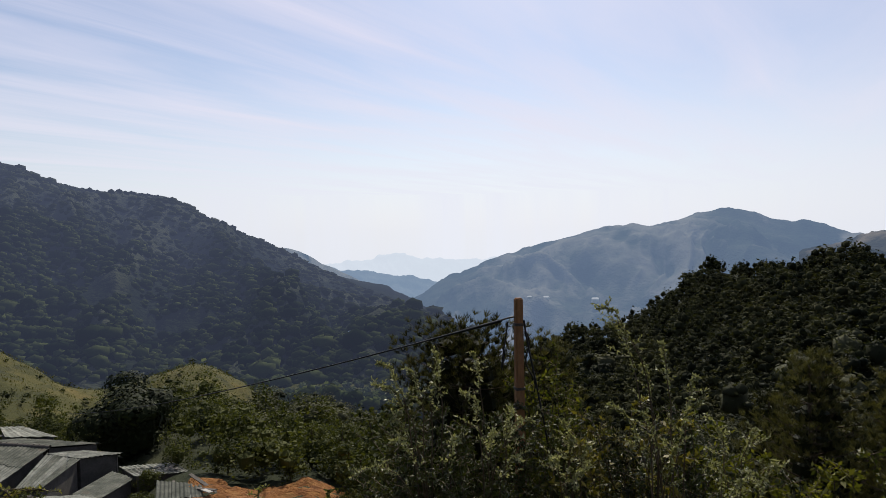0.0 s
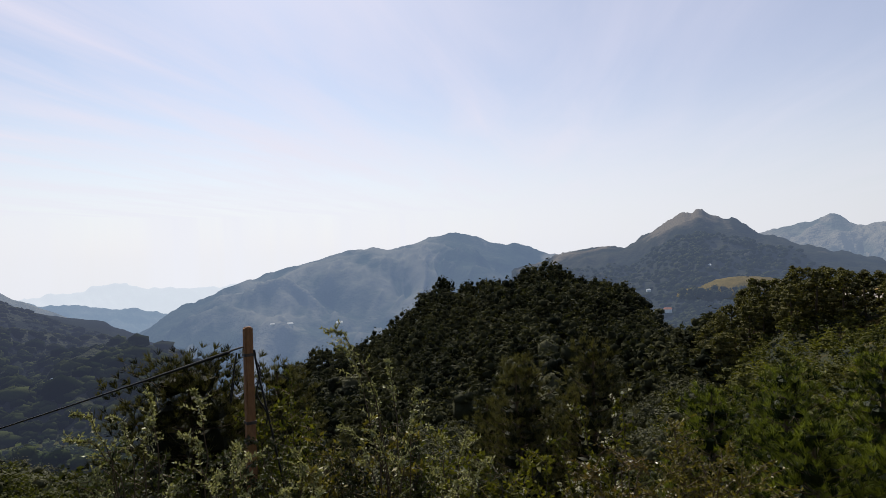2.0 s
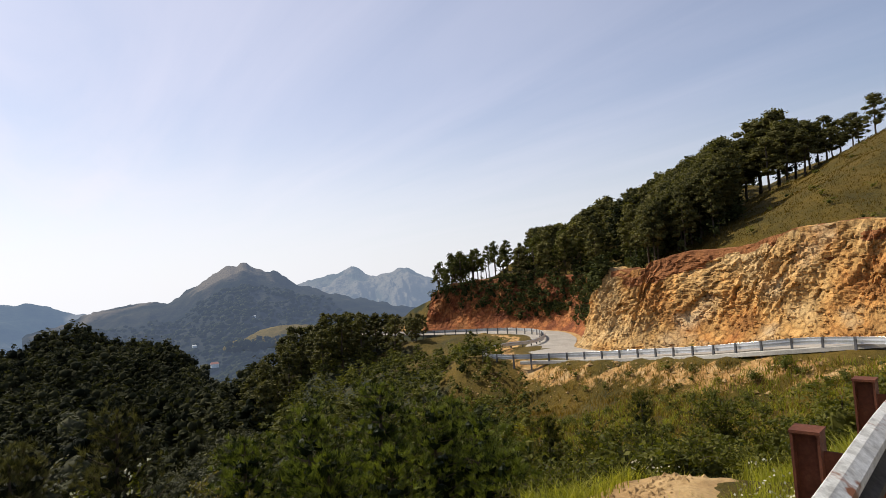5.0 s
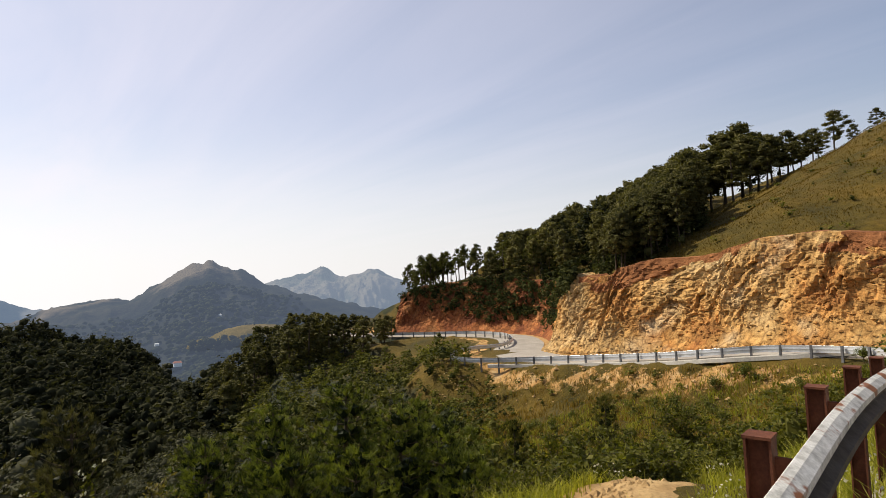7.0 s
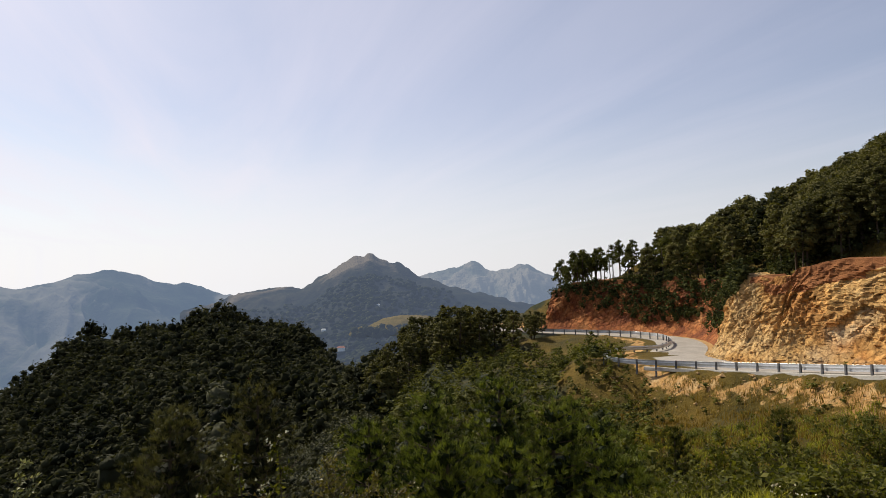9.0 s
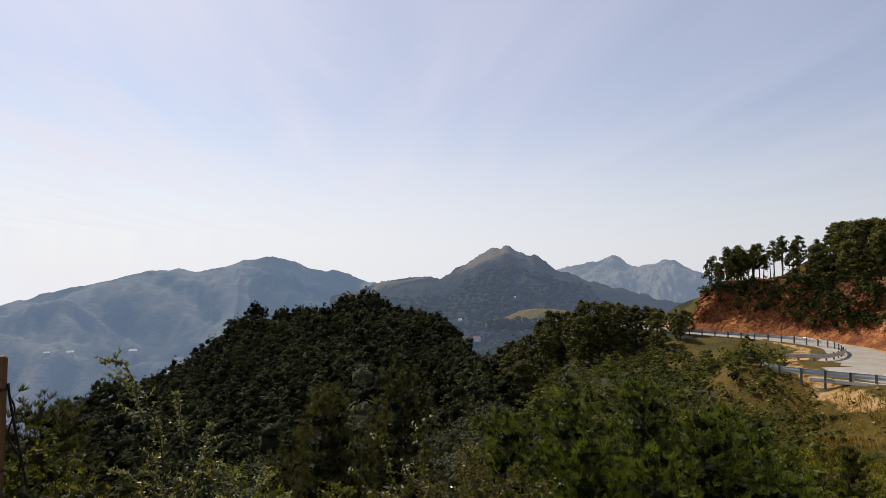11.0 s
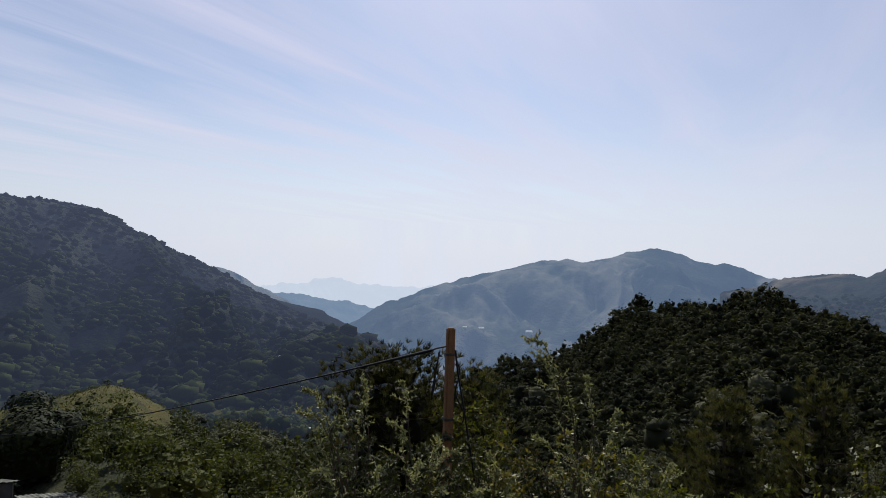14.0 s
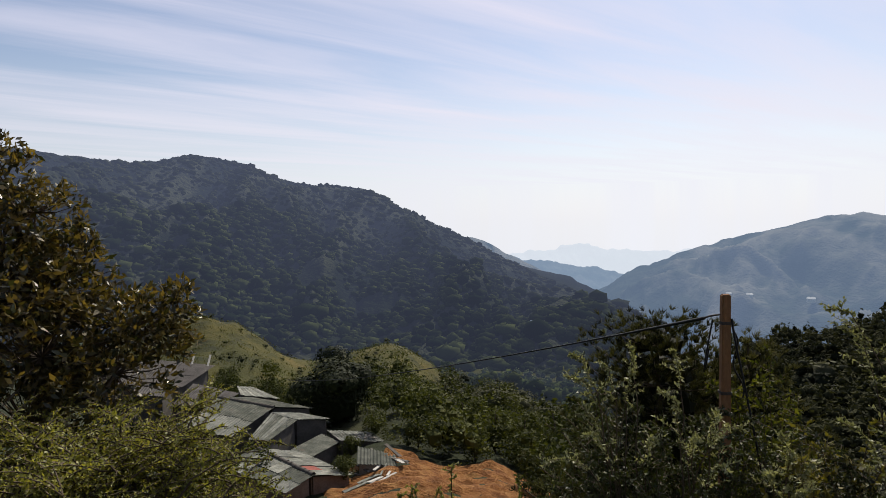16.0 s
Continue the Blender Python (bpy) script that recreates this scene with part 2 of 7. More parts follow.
def ground_material():
    """Dark undergrowth, with rough yellowish grass where the attribute "grass" says so."""
    m, nt, b = material("ground_cover", 0.95)
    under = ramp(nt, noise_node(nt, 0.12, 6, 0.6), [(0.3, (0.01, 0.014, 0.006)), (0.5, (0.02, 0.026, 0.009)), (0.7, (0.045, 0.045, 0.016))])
    grass = ramp(nt, noise_node(nt, 0.16, 7, 0.65), [(0.3, (0.04, 0.033, 0.004)), (0.46, (0.078, 0.055, 0.005)), (0.6, (0.115, 0.074, 0.008)), (0.75, (0.17, 0.105, 0.018))])
    lush = nt.nodes.new("ShaderNodeAttribute")
    lush.attribute_name = "lush"
    green = ramp(nt, noise_node(nt, 0.1, 7, 0.65), [(0.3, (0.03, 0.034, 0.008)), (0.46, (0.058, 0.057, 0.013)), (0.6, (0.09, 0.078, 0.019)), (0.72, (0.15, 0.11, 0.035))])
    grass = blend(nt, lush.outputs["Fac"], grass, green)
    at = nt.nodes.new("ShaderNodeAttribute")
    at.attribute_name = "grass"
    fine = noise_node(nt, 1.7, 7, 0.68)
    soft = nt.nodes.new("ShaderNodeMath")
    soft.operation = "ADD"
    nt.links.new(at.outputs["Fac"], soft.inputs[0])
    nt.links.new(noise_node(nt, 0.22, 5, 0.6), soft.inputs[1])
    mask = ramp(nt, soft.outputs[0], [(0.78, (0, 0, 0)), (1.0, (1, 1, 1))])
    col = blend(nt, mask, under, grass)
    # bare ochre earth where the attribute "earth" says so
    ea = nt.nodes.new("ShaderNodeAttribute")
    ea.attribute_name = "earth"
    worn = nt.nodes.new("ShaderNodeMath")
    worn.operation = "ADD"
    nt.links.new(ea.outputs["Fac"], worn.inputs[0])
    nt.links.new(noise_node(nt, 0.5, 7, 0.7), worn.inputs[1])
    soil = ramp(nt, noise_node(nt, 0.9, 6, 0.65), [(0.3, (0.3, 0.15, 0.05)), (0.5, (0.47, 0.27, 0.1)), (0.72, (0.55, 0.4, 0.22))])
    col = blend(nt, ramp(nt, worn.outputs[0], [(0.92, (0, 0, 0)), (1.0, (1, 1, 1))]), col, soil)
    col = blend(nt, 0.6, col, ramp(nt, fine, [(0.3, (0.3, 0.3, 0.3)), (0.7, (1.1, 1.1, 1.0))]), "MULTIPLY")
    nt.links.new(col, b.inputs["Base Color"])
    bump(nt, b, fine, 0.8, 0.3)
    return m


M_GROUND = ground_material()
M_DIRT = earthy("red_dirt", [(0.3, (0.15, 0.055, 0.018)), (0.5, (0.33, 0.14, 0.042)), (0.72, (0.46, 0.24, 0.085))], 0.9, 5, 1.0, 0.25, stretch=(1, 2.2, 1))
M_PATH = earthy("pale_dirt", [(0.3, (0.32, 0.19, 0.08)), (0.7, (0.52, 0.36, 0.17))], 0.7, 9, 0.7, 0.05)
M_CLIFF = earthy("ochre_rock", [(0.3, (0.33, 0.12, 0.035)), (0.42, (0.5, 0.25, 0.075)), (0.52, (0.6, 0.36, 0.13)), (0.7, (0.62, 0.46, 0.24))], 0.13, 2.2, 0.9, 0.2, spots=(0.22, 0.56, 0.7, (0.5, 0.36, 0.2)))


def cracked(m, scale):
    """Dark joints between the blocks of a rock face, warped so that they run unevenly."""
    nt = m.node_tree
    b = nt.nodes["Principled BSDF"]
    co = nt.nodes.new("ShaderNodeTexCoord")
    mp = nt.nodes.new("ShaderNodeMapping")
    mp.inputs["Rotation"].default_value, mp.inputs["Scale"].default_value = (0.5, 0.6, 0.2), (1, 1, 0.6)
    nt.links.new(co.outputs["Object"], mp.inputs[0])
    no = nt.nodes.new("ShaderNodeTexNoise")
    no.inputs["Scale"].default_value, no.inputs["Detail"].default_value = 0.9, 5
    nt.links.new(mp.outputs[0], no.inputs["Vector"])
    warped = blend(nt, 0.35, mp.outputs[0], no.outputs["Color"], "ADD")
    vo = nt.nodes.new("ShaderNodeTexVoronoi")
    vo.feature = "DISTANCE_TO_EDGE"
    vo.inputs["Scale"].default_value, vo.inputs["Detail"].default_value = scale, 1.5
    nt.links.new(warped, vo.inputs["Vector"])
    tone = nt.nodes.new("ShaderNodeTexVoronoi")
    tone.inputs["Scale"].default_value = scale
    nt.links.new(warped, tone.inputs["Vector"])
    sep = nt.nodes.new("ShaderNodeSeparateXYZ")
    nt.links.new(tone.outputs["Color"], sep.inputs[0])
    col = b.inputs["Base Color"].links[0].from_socket
    col = blend(nt, 0.7, col, ramp(nt, vo.outputs["Distance"], [(0.0, (0.35, 0.3, 0.27)), (0.09, (1, 1, 1))]), "MULTIPLY")
    col = blend(nt, 0.6, col, ramp(nt, sep.outputs[0], [(0.0, (0.6, 0.58, 0.55)), (1.0, (1.25, 1.2, 1.15))]), "MULTIPLY")
    nt.links.new(col, b.inputs["Base Color"])
    return m


cracked(M_CLIFF, 1.1)
M_TOPSOIL = earthy("red_topsoil", [(0.3, (0.16, 0.055, 0.02)), (0.7, (0.36, 0.15, 0.055))], 0.5, 3, 0.8, 0.15)
M_CLIFF_RED = earthy("red_rock", [(0.25, (0.09, 0.035, 0.02)), (0.42, (0.27, 0.085, 0.032)), (0.55, (0.42, 0.16, 0.055)), (0.75, (0.5, 0.24, 0.09))], 0.3, 1.6, 0.9, 0.3)
cracked(M_CLIFF_RED, 0.9)
M_CONCRETE = earthy("road_concrete", [(0.3, (0.31, 0.28, 0.245)), (0.7, (0.44, 0.4, 0.35))], 0.4, 8, 0.2, 0.01, 0.85)
M_FOREST = leafy("forest_leaves", (0.018, 0.023, 0.009), (0.08, 0.086, 0.031), (1.2, 1.25, 0.5), 0.8, 0.2, 0.45)
M_PINE = leafy("pine_needles", (0.026, 0.032, 0.009), (0.115, 0.112, 0.028), (1.25, 1.3, 0.45), 0.77, 0.28)
M_LEAF = leafy("shrub_leaves", (0.034, 0.043, 0.009), (0.15, 0.143, 0.028), (1.4, 1.45, 0.5), 0.65, 0.35)
M_LEAF_YEL = leafy("yellow_leaves", (0.05, 0.05, 0.012), (0.21, 0.175, 0.045), (1.3, 1.3, 0.4), 0.5, 0.3)
M_LEAF_BRN = leafy("brownish_leaves", (0.05, 0.05, 0.015), (0.17, 0.12, 0.035), (1.3, 1.2, 0.5), 0.35, 0.35)
M_BARK = earthy("bark", [(0.3, (0.06, 0.045, 0.03)), (0.7, (0.16, 0.12, 0.085))], 2.5, 18, 0.8, 0.03, stretch=(1, 1, 0.25))
# haze and sun glare over far land, painted on as emission
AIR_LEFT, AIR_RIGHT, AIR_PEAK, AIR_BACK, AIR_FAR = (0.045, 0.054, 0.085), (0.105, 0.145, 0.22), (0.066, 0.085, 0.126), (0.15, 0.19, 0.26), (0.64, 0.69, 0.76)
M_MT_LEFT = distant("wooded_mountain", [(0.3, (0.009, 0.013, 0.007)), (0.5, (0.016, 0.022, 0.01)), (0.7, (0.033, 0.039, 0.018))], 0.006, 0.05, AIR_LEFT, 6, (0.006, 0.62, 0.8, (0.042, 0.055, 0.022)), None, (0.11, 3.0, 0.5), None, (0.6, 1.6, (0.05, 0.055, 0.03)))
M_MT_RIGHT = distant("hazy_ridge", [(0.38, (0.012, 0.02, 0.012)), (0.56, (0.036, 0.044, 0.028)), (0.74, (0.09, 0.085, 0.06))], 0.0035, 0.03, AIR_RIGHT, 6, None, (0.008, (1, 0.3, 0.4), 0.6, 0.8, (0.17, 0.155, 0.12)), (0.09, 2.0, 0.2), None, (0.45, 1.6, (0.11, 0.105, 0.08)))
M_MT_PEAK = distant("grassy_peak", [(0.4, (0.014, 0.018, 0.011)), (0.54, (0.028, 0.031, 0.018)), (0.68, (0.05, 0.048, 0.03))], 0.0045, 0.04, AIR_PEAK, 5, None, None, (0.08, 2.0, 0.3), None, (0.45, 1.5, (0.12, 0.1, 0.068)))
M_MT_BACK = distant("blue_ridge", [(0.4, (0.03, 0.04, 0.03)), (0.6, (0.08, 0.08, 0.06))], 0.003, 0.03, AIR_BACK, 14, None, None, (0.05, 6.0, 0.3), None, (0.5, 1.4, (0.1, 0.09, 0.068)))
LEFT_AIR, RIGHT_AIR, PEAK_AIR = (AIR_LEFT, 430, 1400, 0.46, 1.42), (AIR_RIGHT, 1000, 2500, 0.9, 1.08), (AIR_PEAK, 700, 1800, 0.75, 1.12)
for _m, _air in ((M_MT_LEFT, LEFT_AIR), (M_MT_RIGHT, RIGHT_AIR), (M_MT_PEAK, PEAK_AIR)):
    haze_emission(_m.node_tree, _m.node_tree.nodes["Principled BSDF"], *_air)
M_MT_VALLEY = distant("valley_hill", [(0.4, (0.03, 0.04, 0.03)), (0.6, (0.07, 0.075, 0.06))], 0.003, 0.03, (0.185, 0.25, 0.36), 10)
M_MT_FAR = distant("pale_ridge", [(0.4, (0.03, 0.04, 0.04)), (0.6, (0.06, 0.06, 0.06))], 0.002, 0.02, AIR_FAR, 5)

# ---- shaping helpers ----


def polar(az, d, z=0.0):
    a = radians(az)
    return Vector((d * math.sin(a), d * math.cos(a), z))


def mesh_from(name, verts, faces, mat, smooth=False):
    me = bpy.data.meshes.new(name)
    verts = np.asarray(verts, dtype=np.float32)
    faces = np.asarray(faces, dtype=np.int32)
    k = faces.shape[1]
    me.vertices.add(len(verts))
    me.vertices.foreach_set("co", verts.ravel())
    me.loops.add(faces.size)
    me.loops.foreach_set("vertex_index", faces.ravel())
    me.polygons.add(len(faces))
    me.polygons.foreach_set("loop_start", np.arange(0, faces.size, k, dtype=np.int32))
    me.polygons.foreach_set("use_smooth", np.full(len(faces), smooth))
    me.update(calc_edges=True)
    me.materials.append(mat)
    return me


def grid_faces(nu, nv, wrap=False):
    i = np.arange(nu if wrap else nu - 1)[:, None]
    j = np.arange(nv - 1)[None, :]
    i2 = (i + 1) % nu
    return np.stack([i * nv + j, i2 * nv + j, i2 * nv + j + 1, i * nv + j + 1], -1).reshape(-1, 4)


def hash2(ix, iy, seed):
    h = np.sin(ix * 127.1 + iy * 311.7 + seed * 74.7) * 43758.5453
    return h - np.floor(h)


def value_noise(x, y, seed=0):
    ix, iy = np.floor(x), np.floor(y)
    fx, fy = x - ix, y - iy
    fx, fy = fx * fx * (3 - 2 * fx), fy * fy * (3 - 2 * fy)
    a, b = hash2(ix, iy, seed), hash2(ix + 1, iy, seed)
    c, d = hash2(ix, iy + 1, seed), hash2(ix + 1, iy + 1, seed)
    return (a + (b - a) * fx) * (1 - fy) + (c + (d - c) * fx) * fy - 0.5


def fbm(x, y, octaves=4, seed=0):
    total, amp = 0.0, 1.0
    for o in range(octaves):
        total = total + amp * value_noise(x * 2**o + 13.7 * o, y * 2**o - 7.1 * o, seed + o)
        amp *= 0.5
    return total


def spline(points, n):
    """A smooth curve through rows of numbers, n samples a span."""
    p = np.array(points, float)
    p = np.vstack([2 * p[0] - p[1], p, 2 * p[-1] - p[-2]])
    t = np.linspace(0, 1, n, endpoint=False)[:, None]
    out = []
    for i in range(1, len(p) - 2):
        a, b, c, d = p[i - 1], p[i], p[i + 1], p[i + 2]
        out.append(0.5 * (2 * b + (c - a) * t + (2 * a - 5 * b + 4 * c - d) * t**2 + (3 * b - a - 3 * c + d) * t**3))
    return np.vstack(out + [p[-2:-1]])


def smooth(lo, hi, x):
    t = np.clip((x - lo) / (hi - lo), 0, 1)
    return t * t * (3 - 2 * t)


def part(name, me, parent, label=""):
    ob = new(name, me)
    ob.parent = parent
    if label:
        ob["label"] = label
    return ob


def thing(name, label, category, at=(0, 0, 0), group=""):
    return tagged_at(new(name), label, category, at, group)


def tagged_at(ob, label, category, at, group):
    ob.location = at
    return tagged(ob, label, category, group)


# ---- the lie of the land ----
# the road: x, y, z of its centre, height of the cut bank on its uphill side, slope of the hill above
ROAD = [
    (-60, 17.5, 1.5, 5, 0.5), (-39, 9.8, 0.8, 5, 0.5), (-1.5, -4.0, 0.0, 4, 0.5), (17.3, -10.7, -1.2, 5, 0.5),
    (36, -17, -3.4, 6, 0.5), (47, -16.5, -4.5, 8, 0.5), (53, -8.5, -4.85, 9.5, 0.57), (57.0, -1.6, -5.8, 9.5, 0.56),
    (60.9, 3.8, -6.55, 9.5, 0.5), (64.2, 11.2, -7.15, 8.5, 0.42), (72.6, 17.4, -7.5, 9.2, 0.4), (87, 20.5, -7.8, 6, 0.38),
    (99, 26, -8.1, 9, 0.36), (103, 37.6, -8.1, 9.5, 0.3), (102, 48, -8.0, 8, 0.1), (103, 60, -7.8, 3, -0.1), (110, 72, -7.6, 1, -0.3), (125, 80, -7.5, 0, -0.3),
]
ROAD_HALF = 3.2
ROAD_S = spline(ROAD, 24)
ROAD_T = np.gradient(ROAD_S[:, :2], axis=0)
ROAD_T /= np.linalg.norm(ROAD_T, axis=1)[:, None]
DIST = [2, 6, 12, 20, 32, 50, 75, 110, 160, 230, 340, 600]
LAND = {
    -60: [0, -1, -3, -6, -9, -13, -18, -25, -38, -60, -90, -125],
    -40: [0, -3, -6, -9.5, -13, -13.5, -18, -14.6, -34, -55, -85, -125],
    -30: [0, -3.2, -6.2, -9.2, -12, -14.5, -19.5, -22.8, -40, -58, -88, -128],
    -23: [0, -3.4, -6.4, -9, -10.8, -14, -17.5, -21.3, -42, -60, -90, -130],
    -15: [0, -3.5, -6.5, -9.2, -11.5, -16, -22.5, -31, -45, -64, -92, -132],
    0: [0, -3.5, -6.5, -10, -15, -21, -29, -38, -52, -70, -95, -135],
    15: [0, -3.5, -6.5, -10, -15, -22, -30, -38, -43, -40, -75, -135],
    25: [0, -3.5, -7, -10, -14, -20, -27, -32, -26, -17, -50, -130],
    35: [0, -3.5, -7, -10, -14, -19, -25, -28, -20, -13, -40, -120],
    41: [0, -3.5, -7, -10, -13.8, -18.5, -24, -27, -24, -17.5, -42, -110],
    46.5: [0, -3.5, -7, -10, -13.5, -17.5, -21, -23, -29, -38, -50, -100],
    55: [0, -3.5, -7, -9.5, -12, -15, -15, -12.5, -16, -40, -60, -100],
    65: [0, -3.2, -6.2, -9, -11, -12.5, -11.5, -9.5, -12, -20, -40, -80],
    75: [0, -1.4, -2.6, -6.5, -9.5, -10.5, -8.5, -8, 0, 10, 10, 0],
    90: [0, -1.1, -2.0, -5.5, -8.5, -8.2, -6, 5, 20, 30, 30, 20],
    105: [0, -0.8, -1.8, -4, -5.8, -5.5, 0, 12, 24, 34, 34, 20],
    180: [0, 0, 2, 6, 12, 20, 30, 40, 50, 60, 60, 30],
}


def land(x, y):
    """Height of the ground."""
    x, y = np.atleast_1d(np.asarray(x, float)), np.atleast_1d(np.asarray(y, float))
    d = np.maximum(np.hypot(x, y), 0.5)
    az = np.degrees(np.arctan2(x, y))
    az = np.where(az < -120, az + 360, az)
    keys = [-120] + list(LAND) + [240]
    rows = np.array([LAND[180]] + list(LAND.values()) + [LAND[180]], float)
    far = np.tile([-240.0, -430.0, -560.0], (len(rows), 1))
    rows = np.hstack([rows, far])
    ld = np.log(np.array(DIST + [1000, 2500, 6000.0]))
    prof = np.array([np.interp(np.log(d), ld, r) for r in rows])
    i = np.clip(np.searchsorted(keys, az) - 1, 0, len(keys) - 2)
    k = np.array(keys, float)
    f = np.clip((az - k[i]) / (k[i + 1] - k[i]), 0, 1)
    f = f * f * (3 - 2 * f)
    n = np.arange(len(d))
    z = prof[i, n] * (1 - f) + prof[i + 1, n] * f
    z = z + fbm(x / 14, y / 14, 4, 3) * np.clip(d * 0.035, 0, 4.5) + fbm(x / 2.5, y / 2.5, 3, 8) * np.clip(d * 0.03, 0, 0.5)
    # the road's bench, the fill below it and the cut above it
    near = d < 260
    for c in np.array_split(np.where(near)[0], max(1, near.sum() // 8000 + 1)):
        if len(c) == 0:
            continue
        dx, dy = x[c, None] - ROAD_S[None, :, 0], y[c, None] - ROAD_S[None, :, 1]
        q = np.argmin(dx**2 + dy**2, axis=1)
        m = np.arange(len(c))
        r = np.hypot(dx[m, q], dy[m, q])
        side = ROAD_T[q, 0] * dy[m, q] - ROAD_T[q, 1] * dx[m, q]
        w = np.exp(-(np.hypot(dx, dy) - r[:, None]) / np.clip(r * 0.25, 0.6, 8)[:, None])
        w /= w.sum(1)[:, None]
        rz, ch, sl = w @ ROAD_S[:, 2], w @ ROAD_S[:, 3], w @ ROAD_S[:, 4]
        fill = np.where(z[c] < rz, np.maximum(z[c], rz - 0.08 - np.maximum(r - 4.3, 0) * 0.75), np.minimum(z[c], rz - 0.08 + np.maximum(r - 4.3, 0) * 0.6))
        bumpy = fbm(x[c] / 9, y[c] / 9, 3, 21)
        cut = rz - 0.08 + ch * smooth(7.0, 11.2, r) + sl * np.maximum(r - 10.4, 0) * np.clip(1.25 - r / 260, 0.3, 1) + bumpy * np.clip((r - 9) * 0.15, 0, 2.5)
        z[c] = np.where(side > 0, fill, cut)
        bay = np.hypot(x[c] - 68.5, y[c] - 21.0)
        z[c] = np.where(side > 0, np.maximum(z[c], -7.45 - np.maximum(bay - 6.5, 0) * 0.8), z[c])
    return z


def land_z(x, y):
    return float(land(x, y)[0])


az_list = np.unique(np.concatenate([np.arange(-64, 114, 0.5), np.arange(114, 296, 3.0)]))
d_list = np.concatenate([[0.01, 0.6], np.geomspace(1.2, 320, 170), np.geomspace(340, 4900, 40)])
gx = np.sin(np.radians(az_list))[:, None] * d_list
gy = np.cos(np.radians(az_list))[:, None] * d_list
gz = land(gx.ravel(), gy.ravel())
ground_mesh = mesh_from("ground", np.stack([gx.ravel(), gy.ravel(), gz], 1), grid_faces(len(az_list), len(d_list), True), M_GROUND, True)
ga, gd = np.repeat(az_list, len(d_list)), np.tile(d_list, len(az_list))
wob = fbm(gx.ravel() / 10, gy.ravel() / 10, 4, 33)
grassy = smooth(60, 66, ga + 8 * wob) * smooth(150, 130, ga) * (1 - 0.18 * smooth(60, 68, gd))
grassy = np.maximum(grassy, 0.5 * smooth(-8, -14, ga + 10 * wob) * smooth(60, 70, gd + 14 * wob) * smooth(140, 125, gd))
grassy = np.maximum(grassy, 0.35 * smooth(48, 60, ga + 10 * wob) * smooth(80, 60, ga))
grassy = np.maximum(grassy, 0.5 * smooth(8, 11, ga) * smooth(18, 15, ga) * smooth(17, 20, gd) * smooth(34, 28, gd))
# worn earth on the fill below the bend of the road
en = np.where((ga > 58) & (ga < 114) & (gd > 20) & (gd < 130))[0]
ex, ey = gx.ravel()[en, None] - ROAD_S[None, :, 0], gy.ravel()[en, None] - ROAD_S[None, :, 1]
eq = np.argmin(ex**2 + ey**2, axis=1)
em = np.arange(len(en))
er = np.hypot(ex[em, eq], ey[em, eq])
eside = ROAD_T[eq, 0] * ey[em, eq] - ROAD_T[eq, 1] * ex[em, eq]
worn = np.zeros(len(ga))
worn[en] = np.maximum(0.55 * smooth(4.0, 5.0, er) * smooth(9.5, 6.0, er) * (eside > 0) * smooth(66, 72, ga[en]) * smooth(112, 108, ga[en]), 0.62 * smooth(8.5, 7.0, er) * (eside < 0))
ground_mesh.attributes.new("earth", "FLOAT", "POINT").data.foreach_set("value", worn.astype(np.float32))
ground_mesh.attributes.new("lush", "FLOAT", "POINT").data.foreach_set("value", smooth(20, -10, ga).astype(np.float32))
ground_mesh.attributes.new("grass", "FLOAT", "POINT").data.foreach_set("value", grassy.astype(np.float32))
ground = tagged(new("ground", ground_mesh), "grassy hillside falling from the road into a wooded valley", "ground", kind="structure")


